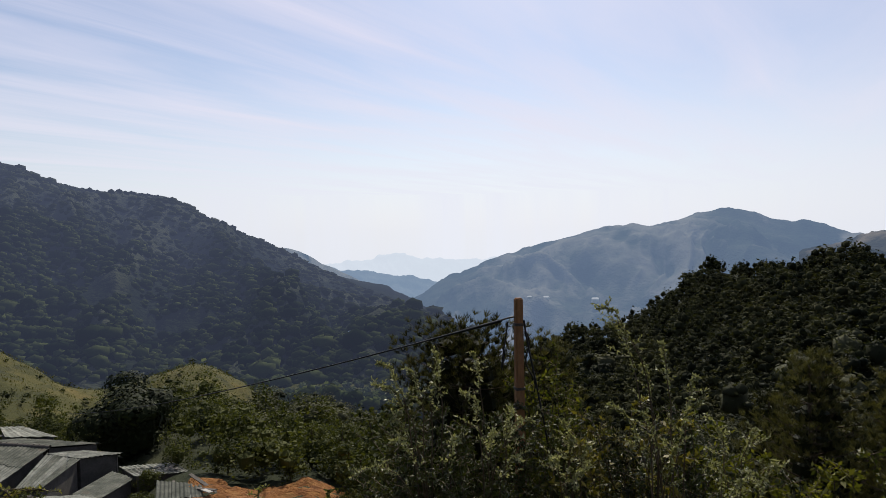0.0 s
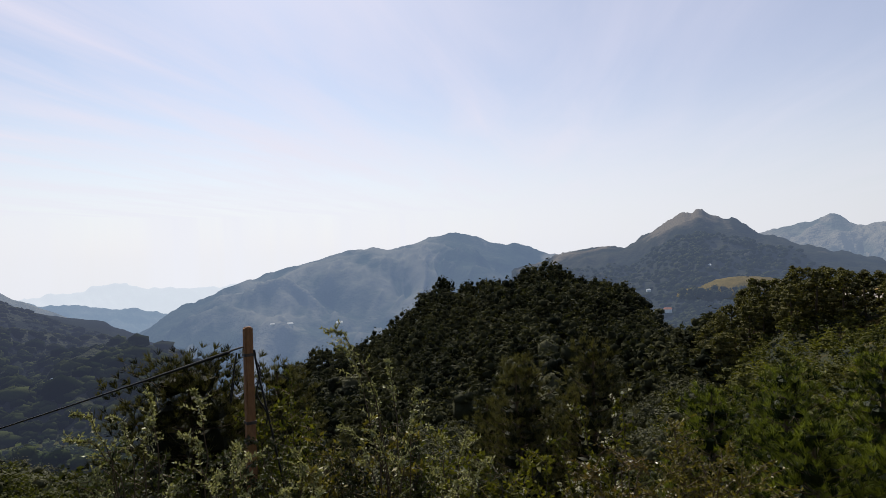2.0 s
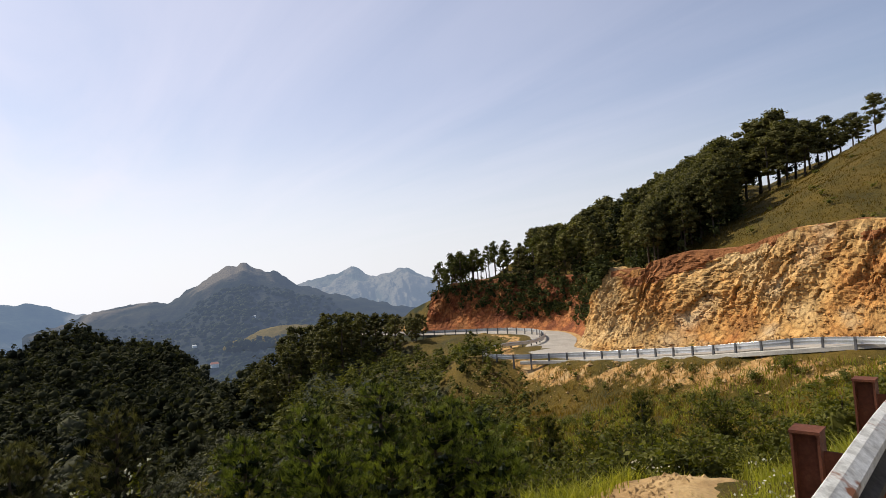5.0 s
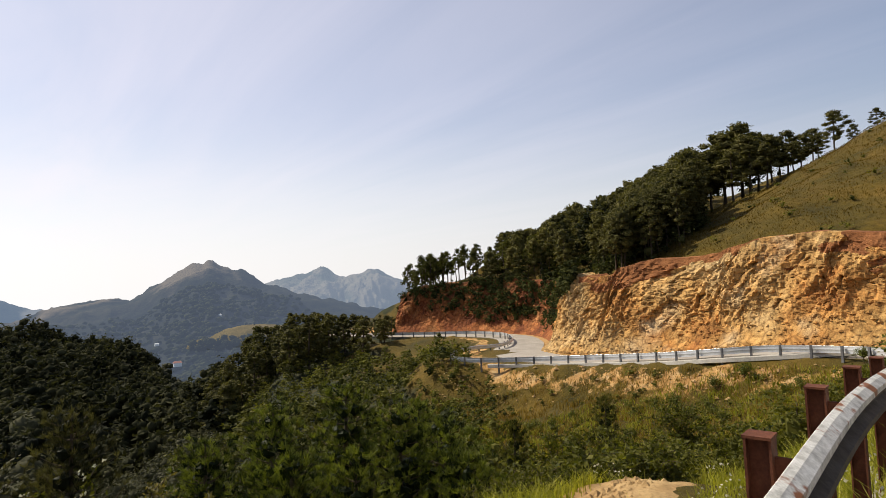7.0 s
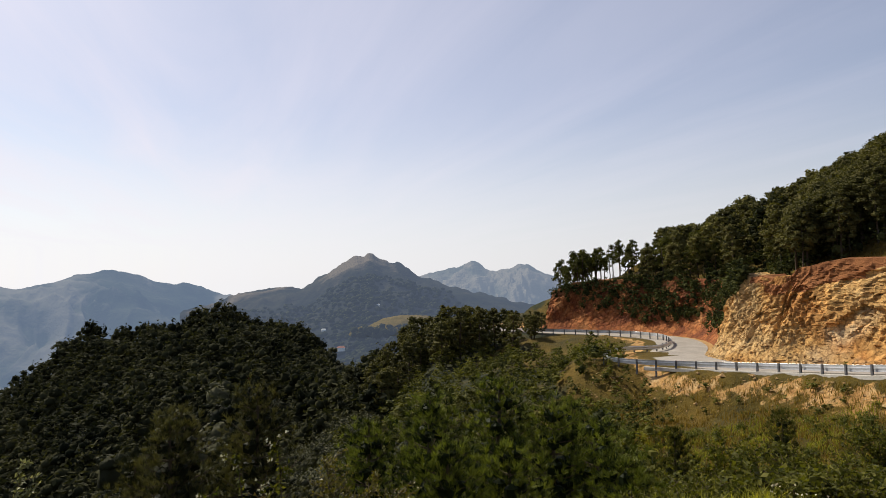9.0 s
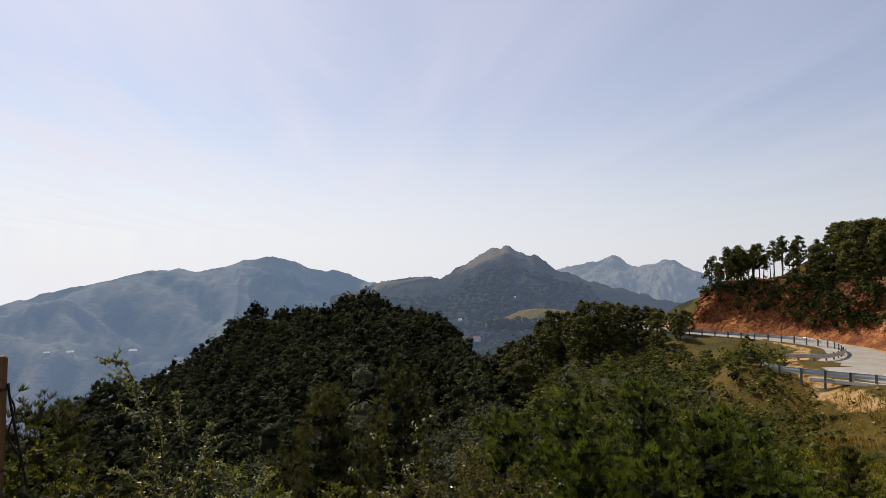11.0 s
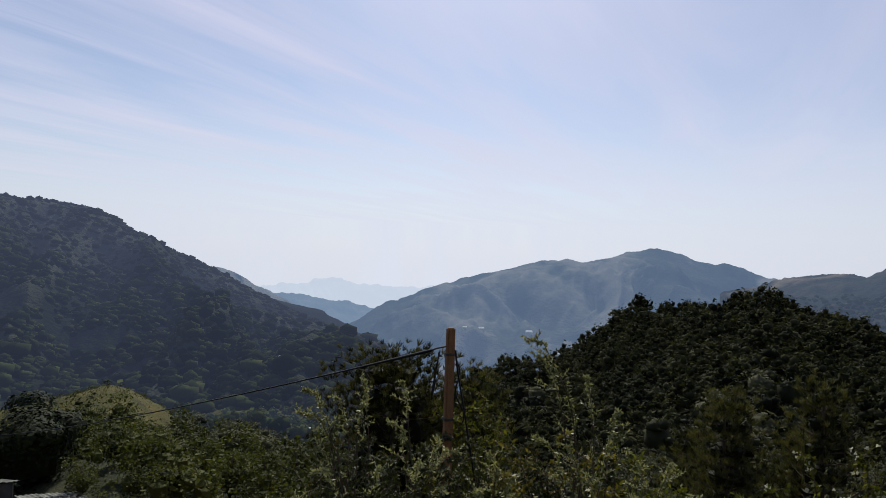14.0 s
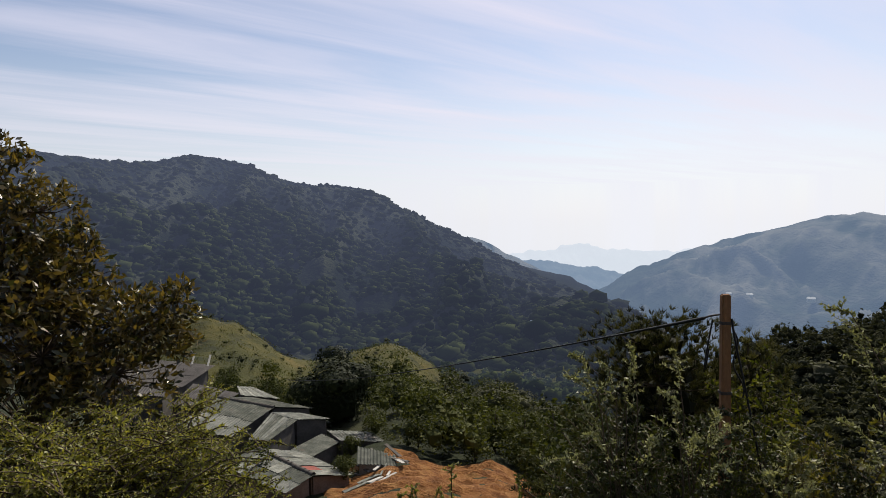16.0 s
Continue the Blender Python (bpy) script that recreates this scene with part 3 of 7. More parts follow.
def ridge(name, label, crest, foot, mat, rough=12.0, rows=60, per=24, seed=1, back=0.6, spurs=1.0, lower=0.0, jag=1.0, grain=9.0, relief=2.2, bare=None):
    """A mountain ridge: crest rows of azimuth, elevation, distance; its slope comes down to foot = (distance factor, height)."""
    c = spline(crest, per)
    az, el, d = c[:, 0], c[:, 1], c[:, 2]
    el = el - lower + fbm(az * 1.3, az * 0, 5, seed) * np.degrees(rough * 0.45 * jag / d)
    cz = EYE + d * np.tan(np.radians(el))
    calm_z = np.convolve(np.pad(cz, 14, mode="edge"), np.full(29, 1 / 29), mode="valid")
    a = np.radians(az)
    v = np.concatenate([np.linspace(-0.35, 0, 6, endpoint=False), np.linspace(0, 1, rows) ** 1.15])
    verts, spurry = [], []
    run = a * d
    L = rough * grain
    for t in v:
        spur = np.zeros(len(c))
        if t < 0:
            dd, zz = d * (1 - t * back), cz + t * 1.4 * np.abs(cz - foot[1])
        else:
            dd = d * (1 + (foot[0] - 1) * t)
            x, y = np.sin(a) * dd, np.cos(a) * dd
            hem = min(1.0, t * 3.5) * (1 - 0.5 * t) * float(smooth(1.0, 0.78, t))
            big = 0.5 - np.abs(fbm((x + 0.5 * y) / (rough * 20), (y - 0.4 * x) / (rough * 34), 3, seed + 5)) * 2.2
            small = fbm(x / (rough * 3.5), y / (rough * 3.5), 4, seed + 9)
            down = t * d * (1 - foot[0])
            warp = fbm(run / (3 * L), down / (3 * L), 3, seed + 2) * L
            for o, (f, k) in enumerate(((1.0, 0.55), (2.4, 0.3), (5.5, 0.17))):
                spur = spur + k * (1 - 4.4 * np.abs(value_noise((run + warp + 0.35 * down * (1 if o != 1 else -1)) * f / L, down * f / (4.5 * L) + warp * 0.2 / L, seed + 40 + o)))
            crag = math.exp(-16 * t)
            head = cz * crag + calm_z * (1 - crag)
            zz = head + (foot[1] - head) * t**0.95 + (big * rough * 3.0 * spurs + small * rough * 1.2 + spur * rough * relief) * hem
        verts.append(np.stack([np.sin(a) * dd, np.cos(a) * dd, zz], 1))
        spurry.append(spur + (bare(az, max(t, 0.0)) if bare else 0.0))
    me = mesh_from(name, np.vstack(verts), grid_faces(len(v), len(c)), mat, True)
    me.attributes.new("spur", "FLOAT", "POINT").data.foreach_set("value", np.concatenate(spurry).astype(np.float32))
    ob = new(name, me)
    tagged(ob, label, "mountain", kind="structure")
    return np.array(verts[6:])


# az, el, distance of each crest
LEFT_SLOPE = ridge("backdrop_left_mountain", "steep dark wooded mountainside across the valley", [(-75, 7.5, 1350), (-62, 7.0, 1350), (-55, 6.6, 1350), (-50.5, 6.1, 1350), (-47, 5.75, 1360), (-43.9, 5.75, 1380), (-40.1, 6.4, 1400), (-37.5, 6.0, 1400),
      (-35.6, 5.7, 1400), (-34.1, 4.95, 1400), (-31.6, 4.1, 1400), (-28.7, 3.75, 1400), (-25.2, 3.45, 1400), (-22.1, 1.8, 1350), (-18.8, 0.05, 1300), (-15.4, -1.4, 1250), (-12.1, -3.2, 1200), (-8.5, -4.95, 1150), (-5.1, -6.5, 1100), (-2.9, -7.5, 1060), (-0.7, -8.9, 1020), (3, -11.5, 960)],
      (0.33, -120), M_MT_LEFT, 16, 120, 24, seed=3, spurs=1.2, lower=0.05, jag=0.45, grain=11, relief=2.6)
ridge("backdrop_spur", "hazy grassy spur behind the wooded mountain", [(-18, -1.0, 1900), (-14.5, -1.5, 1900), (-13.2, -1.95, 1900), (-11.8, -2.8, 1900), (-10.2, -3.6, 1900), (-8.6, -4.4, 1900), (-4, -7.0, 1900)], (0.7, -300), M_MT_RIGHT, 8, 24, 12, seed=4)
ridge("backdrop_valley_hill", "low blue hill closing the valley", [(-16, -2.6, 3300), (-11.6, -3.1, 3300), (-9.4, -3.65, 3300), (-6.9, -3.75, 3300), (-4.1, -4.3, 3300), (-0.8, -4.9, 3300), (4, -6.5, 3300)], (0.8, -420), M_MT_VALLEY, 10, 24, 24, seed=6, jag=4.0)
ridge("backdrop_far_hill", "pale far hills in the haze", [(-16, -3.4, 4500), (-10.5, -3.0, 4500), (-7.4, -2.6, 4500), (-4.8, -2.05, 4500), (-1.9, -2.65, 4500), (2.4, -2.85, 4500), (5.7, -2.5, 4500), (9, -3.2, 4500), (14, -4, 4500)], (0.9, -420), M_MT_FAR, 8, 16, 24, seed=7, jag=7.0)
RIGHT_SLOPE = ridge("backdrop_right_ridge", "long hazy blue mountain ridge with lit gullies painted pale", [(-6, -9.2, 2100), (-4.0, -8.0, 2150), (-0.8, -5.1, 2250), (3, -3.5, 2350), (7.8, -1.85, 2450), (10, -1.3, 2500), (13.1, -0.45, 2500), (16.9, 0.3, 2500), (19.3, 0.1, 2500), (22.2, 0.85, 2500), (24.5, 1.35, 2500),
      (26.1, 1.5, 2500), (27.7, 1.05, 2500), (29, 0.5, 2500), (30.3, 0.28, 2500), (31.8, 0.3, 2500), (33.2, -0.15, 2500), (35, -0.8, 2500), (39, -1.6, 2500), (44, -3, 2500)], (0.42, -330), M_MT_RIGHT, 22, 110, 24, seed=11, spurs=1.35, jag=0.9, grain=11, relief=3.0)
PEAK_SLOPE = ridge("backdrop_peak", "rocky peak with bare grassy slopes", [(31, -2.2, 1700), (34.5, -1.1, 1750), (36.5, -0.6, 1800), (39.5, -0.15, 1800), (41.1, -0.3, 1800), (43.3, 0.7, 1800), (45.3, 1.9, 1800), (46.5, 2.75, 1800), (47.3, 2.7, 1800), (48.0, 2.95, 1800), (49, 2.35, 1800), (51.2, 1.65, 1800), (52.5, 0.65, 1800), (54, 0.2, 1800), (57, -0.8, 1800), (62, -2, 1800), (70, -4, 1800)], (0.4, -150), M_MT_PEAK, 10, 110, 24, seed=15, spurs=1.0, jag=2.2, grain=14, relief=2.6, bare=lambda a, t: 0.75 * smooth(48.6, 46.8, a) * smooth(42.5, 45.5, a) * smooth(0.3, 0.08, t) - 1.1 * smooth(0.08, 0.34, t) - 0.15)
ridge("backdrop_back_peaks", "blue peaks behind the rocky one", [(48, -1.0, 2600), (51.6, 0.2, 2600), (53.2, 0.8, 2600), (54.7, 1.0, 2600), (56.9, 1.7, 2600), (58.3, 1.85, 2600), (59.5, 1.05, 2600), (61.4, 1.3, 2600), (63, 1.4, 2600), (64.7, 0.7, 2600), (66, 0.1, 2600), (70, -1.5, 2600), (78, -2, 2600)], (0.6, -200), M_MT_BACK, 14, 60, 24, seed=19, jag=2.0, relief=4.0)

# ---- the road ----


def strip(points, profile, closed=False):
    """Sweep a profile of (across, up) along a path of x, y, z; across is to the right."""
    p = np.array(points, float)
    t = np.gradient(p[:, :2], axis=0)
    t /= np.maximum(np.linalg.norm(t, axis=1), 1e-9)[:, None]
    n = np.stack([t[:, 1], -t[:, 0]], 1)
    verts = []
    for a, u in profile:
        verts.append(np.concatenate([p[:, :2] + n * a, p[:, 2:3] + u], 1))
    v = np.stack(verts, 1).reshape(-1, 3)
    k = len(profile)
    f = grid_faces(len(p), k)
    if closed:
        i = np.arange(len(p) - 1)
        f = np.vstack([f, np.stack([i * k + k - 1, (i + 1) * k + k - 1, (i + 1) * k, i * k], 1)])
    return v, f


v, f = strip(ROAD_S[:, :3], [(-ROAD_HALF, -0.25), (-ROAD_HALF, 0.0), (0, 0.05), (ROAD_HALF, 0.0), (ROAD_HALF, -0.25)])
road = tagged(new("road", mesh_from("road", v, f, M_CONCRETE)), "pale concrete mountain road winding round the slope", "road", kind="structure")

# ---- rock cuttings ----


def worley(x, y, seed=0):
    """Distances to the nearest and second nearest of scattered points, and a number for the nearest."""
    ix, iy = np.floor(x), np.floor(y)
    best = np.full(x.shape, 9.0)
    second = np.full(x.shape, 9.0)
    ident, tilt = np.zeros(x.shape), np.zeros(x.shape)
    for ox in (-1, 0, 1):
        for oy in (-1, 0, 1):
            cx, cy = ix + ox, iy + oy
            d = np.hypot(cx + hash2(cx, cy, seed) - x, cy + hash2(cx, cy, seed + 3) - y)
            nearer = d < best
            second = np.where(nearer, best, np.minimum(second, d))
            ident = np.where(nearer, hash2(cx, cy, seed + 7), ident)
            lean = (x - cx - hash2(cx, cy, seed)) * (hash2(cx, cy, seed + 9) - 0.5) + (y - cy - hash2(cx, cy, seed + 3)) * (hash2(cx, cy, seed + 11) - 0.5)
            tilt = np.where(nearer, lean, tilt)
            best = np.where(nearer, d, best)
    return best, second, ident + 1.6 * tilt


def cutting(name, label, first, last, mat, seed, per=0.15, taper=True, lump=1.0, foot=(5.3, 5.3), lean=0.0):
    """A rock face along the uphill side of the road, between two of the road's samples."""
    c = ROAD_S[first:last + 1]
    seg = np.concatenate([[0], np.cumsum(np.linalg.norm(np.diff(c[:, :2], axis=0), axis=1))])
    n = int(seg[-1] / per)
    s = np.linspace(0, seg[-1], n)
    p = np.stack([np.interp(s, seg, c[:, k]) for k in range(5)], 1)
    t = np.gradient(p[:, :2], axis=0)
    t /= np.linalg.norm(t, axis=1)[:, None]
    nrm = np.stack([t[:, 1], -t[:, 0]], 1)
    ends = np.minimum(smooth(0, 2.5, s), smooth(0, 2.5, s[-1] - s)) if taper else np.ones(n)
    rows = []
    vs = np.concatenate([np.linspace(-0.03, 1, 84), [1.04, 1.05]])
    for v in vs:
        h = p[:, 3] * (0.55 + 0.45 * ends)
        y = v * 10.0
        warp = fbm(s * 0.3, y * 0.3 + s * 0, 3, seed) * 1.6
        f1, f2, ident = worley((s + y * 0.6 + warp) * 0.55, (y * 0.5 - s * 0.35 + warp) * 0.5, seed)
        g1, g2, ident2 = worley((s + y * 0.5 + warp) * 1.5, (y * 0.8 - s * 0.5) * 1.0, seed + 20)
        k1, k2, ident3 = worley((s + y * 0.35) * 3.4, (y - s * 0.3) * 2.6, seed + 50)
        rib = fbm((s + y * 0.45) * 0.33, y * 0.07 + s * 0, 3, seed + 30)
        calm = 0.3 + 0.7 * smooth(0.15, 0.5, v + 0.25 * fbm(s * 0.3, s * 0 + 2.0, 3, seed + 6))
        push = 0.8 * rib + calm * (0.5 * (ident - 0.5) + 0.3 * (ident2 - 0.5) + 0.18 * (ident3 - 0.5) - 0.1 * smooth(0.12, 0.0, g2 - g1)) + 0.16 * fbm(s * 3.0, y * 3.0, 3, seed + 2)
        push = push * lump * math.sin(math.pi * min(max(v, 0.02), 0.98)) ** 0.5
        scree = 0.9 * max(0.0, 1 - v / 0.25) ** 2
        if v <= 1:
            across = foot[0] + (foot[1] - foot[0]) * smooth(0.6, 0.9, s / s[-1]) + (3.9 - lean * smooth(0.7, 0.95, s / s[-1])) * v - push - scree + (1 - ends) * 2.0
            z = p[:, 2] + h * v + 0.5 * fbm(s * 0.35, s * 0, 3, seed + 4) * v
        elif v < 1.045:
            across, z = np.full(n, 10.3), p[:, 2] + h + 0.15 + 0.5 * fbm(s * 0.35, s * 0, 3, seed + 4)
        else:
            across, z = np.full(n, 12.2), p[:, 2] + h * 0.8
        rows.append(np.concatenate([p[:, :2] + nrm * np.broadcast_to(across, (n,))[:, None], np.broadcast_to(z, (n,))[:, None]], 1))
    me = mesh_from(name, np.vstack(rows), grid_faces(len(vs), n), mat, False)
    me.materials.append(M_TOPSOIL)
    fv = np.repeat(vs[:-1], n - 1) + 0.55 * fbm(np.tile(s[:-1], len(vs) - 1) * 0.3, np.repeat(vs[:-1], n - 1) * 6, 3, seed + 8)
    me.polygons.foreach_set("material_index", (fv > 0.92).astype(np.int32))
    ob = new(name, me)
    tagged(ob, label, "cliff", kind="structure")
    return np.array(rows)


CUT_NEAR = cutting("cliff_near", "ochre and tan rock cutting beside the road", 24 * 4, 24 * 10 + 10, M_CLIFF, 40, foot=(5.3, 4.1), lean=1.4)
CUT_FAR = cutting("cliff_far", "rust-red rock cutting with dark vegetation on it", 24 * 10 + 16, 24 * 14 + 10, M_CLIFF_RED, 60)

# ---- plants: templates ----
rng = np.random.default_rng(7)


def unit(n, up=0.0, r=rng):
    v = r.normal(size=(n, 3))
    v[:, 2] += up
    return v / np.maximum(np.linalg.norm(v, axis=1), 1e-9)[:, None]


def diamonds(c, u, v):
    """One small four-cornered leaf at each place c, with half axes u and v."""
    n = len(c)
    verts = np.stack([c - u, c + v - 0.15 * u, c + u, c - v - 0.15 * u], 1).reshape(-1, 3)
    return verts, np.arange(4 * n).reshape(n, 4)


def leaf_cloud(n, blobs, size, r=rng, long=1.0, up=0.35, outward=1.0, inner=0.35):
    """Leaves scattered over the outer parts of several rounded masses, facing more or less outward."""
    b = np.array(blobs, float)
    w = b[:, 3] * b[:, 4] + b[:, 3] * b[:, 5]
    k = r.choice(len(b), n, p=w / w.sum())
    d = unit(n, up, r)
    rad = r.random(n) ** inner
    c = b[k, :3] + d * b[k, 3:] * (rad * r.uniform(0.82, 1.15, n))[:, None]
    face = d * outward + unit(n, 0.2, r)
    u = np.cross(face, unit(n, 0, r))
    u /= np.maximum(np.linalg.norm(u, axis=1), 1e-6)[:, None]
    v = np.cross(face, u)
    v /= np.maximum(np.linalg.norm(v, axis=1), 1e-6)[:, None]
    s = size * r.uniform(0.55, 1.4, n)[:, None]
    return diamonds(c, u * s * long, v * s * 0.6)


def join(*pieces):
    vs, fs, k = [], [], 0
    for v, f in pieces:
        vs.append(v)
        fs.append(f + k)
        k += len(v)
    return np.vstack(vs), np.vstack(fs)


def limb(points, radii, sides=6):
    """A tapered round limb along points."""
    p = np.array(points, float)
    t = np.gradient(p, axis=0)
    t /= np.maximum(np.linalg.norm(t, axis=1), 1e-9)[:, None]
    a = np.cross(t, [0.31, 0.17, 0.05] + 0 * t)
    a2 = np.cross(t, [1.0, 0.2, 0.1] + 0 * t)
    a = np.where(np.linalg.norm(a, axis=1)[:, None] > 0.05, a, a2)
    a /= np.linalg.norm(a, axis=1)[:, None]
    b = np.cross(t, a)
    ang = np.linspace(0, 2 * np.pi, sides, endpoint=False)
    v = p[:, None] + np.array(radii)[:, None, None] * (np.cos(ang)[None, :, None] * a[:, None] + np.sin(ang)[None, :, None] * b[:, None])
    f = grid_faces(len(p), sides)
    i = np.arange(len(p) - 1)
    f = np.vstack([f, np.stack([i * sides + sides - 1, (i + 1) * sides + sides - 1, (i + 1) * sides, i * sides], 1)])
    return v.reshape(-1, 3), f


def hull(blobs, around=7, rings=4, shrink=0.86, r=rng):
    """Lumpy inner bodies of a crown, so that it shades as a solid mass."""
    out = []
    for cx, cy, cz, rx, ry, rz in blobs:
        th = np.linspace(0, np.pi, rings + 1)
        ph = np.linspace(0, 2 * np.pi, around, endpoint=False) + r.uniform(0, 6)
        k = r.uniform(0.8, 1.15, (around, rings + 1))
        x = cx + shrink * rx * np.sin(th)[None] * np.cos(ph)[:, None] * k
        y = cy + shrink * ry * np.sin(th)[None] * np.sin(ph)[:, None] * k
        z = cz + shrink * rz * np.cos(th)[None] * k
        out.append((np.stack([x, y, z], -1).reshape(-1, 3), grid_faces(around, rings + 1, True)))
    return join(*out)


def crown_dense(n, size, r=rng, solid=0.86):
    """A distant crown: rounded masses closely set with leaves."""
    blobs = [(0, 0, 0.46, 0.3, 0.3, 0.4)]
    for i in range(5):
        a = i * 1.26 + r.uniform(-0.4, 0.4)
        rr = r.uniform(0.14, 0.27)
        blobs.append((rr * math.cos(a), rr * math.sin(a), r.uniform(0.42, 0.8), *r.uniform(0.13, 0.2, 2), r.uniform(0.12, 0.18)))
    return join(*([hull(blobs[:3], 5, 3, solid, r)] if solid else []), leaf_cloud(n, blobs, size, r, up=0.5 if solid else 0.2, outward=3.0 if solid else 0.8, inner=0.06 if solid else 0.4))


def crown_round(n, size, r=rng, solid=True):
    """A broad, uneven crown of unit height."""
    blobs = [(0, 0, 0.4, 0.27, 0.27, 0.38)]
    for i in range(10):
        a = r.uniform(0, 6.28)
        rr = r.uniform(0.12, 0.32)
        blobs.append((rr * math.cos(a), rr * math.sin(a), r.uniform(0.15, 0.84), *r.uniform(0.1, 0.18, 2), r.uniform(0.09, 0.15)))
    leaves = leaf_cloud(n, blobs, size, r, outward=0.55, inner=0.2)
    return join(hull(blobs[:3], 5, 3, 0.5, r), leaves) if solid else leaves


def crown_pine(n, size, r=rng, bare=0.3, clumps=15, solid=0.62, lump=(0.065, 0.115)):
    """A pine's crown of unit height: clumps of needles on level branches above a bare stem."""
    blobs = [(0, 0, 0.93, 0.06, 0.06, 0.08)]
    for i in range(clumps):
        h = bare + (0.97 - bare) * ((i + r.uniform(0, 1)) / clumps)
        a = i * 2.4 + r.uniform(-0.4, 0.4)
        reach = min((1.06 - h) * 0.42, 0.24) * r.uniform(0.5, 1.2) + 0.02
        w = r.uniform(*lump)
        reach *= r.uniform(0.55, 1.05)
        blobs.append((reach * math.cos(a), reach * math.sin(a), h + reach * r.uniform(0.0, 0.4), w, w, w * r.uniform(0.6, 0.95)))
    return join(hull(blobs, 4, 2, solid, r), leaf_cloud(n, blobs, size, r, long=1.8, up=0.5, outward=0.5, inner=0.2))


def scatter(name, label, places, heights, templates, mat, widths=None, category="woods", soft=False):
    """Many plants that nobody could count, joined in one mesh."""
    n = len(places)
    pick = rng.integers(0, len(templates), n)
    turn = rng.uniform(0, 6.28, n)
    wide = np.ones(n) if widths is None else widths
    tone = rng.uniform(-1, 1, n) * np.abs(rng.uniform(-1, 1, n)) ** 0.5
    vs, fs, ts, k = [], [], [], 0
    for ti, (tv, tf) in enumerate(templates):
        idx = np.where(pick == ti)[0]
        if len(idx) == 0:
            continue
        c, s = np.cos(turn[idx])[:, None], np.sin(turn[idx])[:, None]
        h = heights[idx][:, None]
        w = h * wide[idx][:, None]
        x = (tv[None, :, 0] * c - tv[None, :, 1] * s) * w + places[idx, 0:1]
        y = (tv[None, :, 0] * s + tv[None, :, 1] * c) * w + places[idx, 1:2]
        z = tv[None, :, 2] * h + places[idx, 2:3]
        vs.append(np.stack([x, y, z], -1).reshape(-1, 3))
        m = len(tv)
        ts.append(np.repeat(tone[idx], m))
        fs.append((tf[None] + (np.arange(len(idx)) * m)[:, None, None] + k).reshape(-1, 4))
        k += m * len(idx)
    me = mesh_from(name, np.vstack(vs), np.vstack(fs), mat, soft)
    me.attributes.new("tone", "FLOAT", "POINT").data.foreach_set("value", np.concatenate(ts).astype(np.float32))
    return tagged(new(name, me), label, category, kind="stuff")


def spots(n, az0, az1, d0, d1, gap=0.0, keep=None):
    """Random places on the ground between two bearings and two distances, even over the area."""
    az = rng.uniform(az0, az1, n)
    d = np.sqrt(rng.uniform(d0**2, d1**2, n))
    x, y = np.sin(np.radians(az)) * d, np.cos(np.radians(az)) * d
    if keep is not None:
        m = keep(az, d)
        x, y = x[m], y[m]
    if gap:
        out = []
        cells = {}
        for i in range(len(x)):
            key = (int(x[i] // gap), int(y[i] // gap))
            if key not in cells:
                cells[key] = 1
                out.append(i)
        x, y = x[out], y[out]
    return np.stack([x, y, land(x, y)], 1)




def bearing(p):
    return np.degrees(np.arctan2(p[:, 0], p[:, 1]))


def elevation(p, up=0.0):
    return np.degrees(np.arctan2(p[:, 2] + up - EYE, np.hypot(p[:, 0], p[:, 1])))


def crown_spire(n, size, r=rng):
    """A forest pine seen from afar: a rounded, tapering crown of upward tufts, with dark gaps below them."""
    blobs = []
    for k in range(4):
        h = 0.3 + 0.19 * k
        w = (0.24, 0.22, 0.17, 0.1)[k]
        for i in range((4, 4, 3, 1)[k]):
            a = i * 6.28 / max(1, (4, 4, 3, 1)[k]) + k * 0.8 + r.uniform(-0.4, 0.4)
            o = w * r.uniform(0.5, 0.95) if k < 3 else 0.0
            blobs.append((o * math.cos(a), o * math.sin(a), h + r.uniform(-0.06, 0.06), w * 0.55, w * 0.55, r.uniform(0.1, 0.15)))
    return join(hull(blobs[::2], 5, 3, 0.8, r), leaf_cloud(n, blobs, size, r, long=1.4, up=0.5, outward=0.8, inner=0.15))


FAR_ROUND = [crown_dense(110, 0.036, solid=0.8) for _ in range(8)]
FAR_SPIRE = [crown_spire(120, 0.036) for _ in range(8)]
TINY = [hull([(0, 0, 0.35, 0.32, 0.32, 0.5)], 6, 3) for _ in range(8)]
FAR_MID = [join(hull([(0, 0, 0.42, 0.3, 0.3, 0.42), (0.14, 0.1, 0.6, 0.2, 0.2, 0.2)], 5, 3), leaf_cloud(26, [(0, 0, 0.42, 0.32, 0.32, 0.45), (0.14, 0.1, 0.6, 0.22, 0.22, 0.24)], 0.075, outward=1.6, inner=0.1)) for _ in range(6)]

# ---- far woods ----


def on_slope(slope, n, lo, hi, seed):
    g = np.random.default_rng(seed)
    i = (lo + (hi - lo) * g.random(n)) * (len(slope) - 2)
    j = g.random(n) * (slope.shape[1] - 2)
    a, b = i.astype(int), j.astype(int)
    fi, fj = (i - a)[:, None], (j - b)[:, None]
    return (slope[a, b] * (1 - fi) + slope[a + 1, b] * fi) * (1 - fj) + (slope[a, b + 1] * (1 - fi) + slope[a + 1, b + 1] * fi) * fj


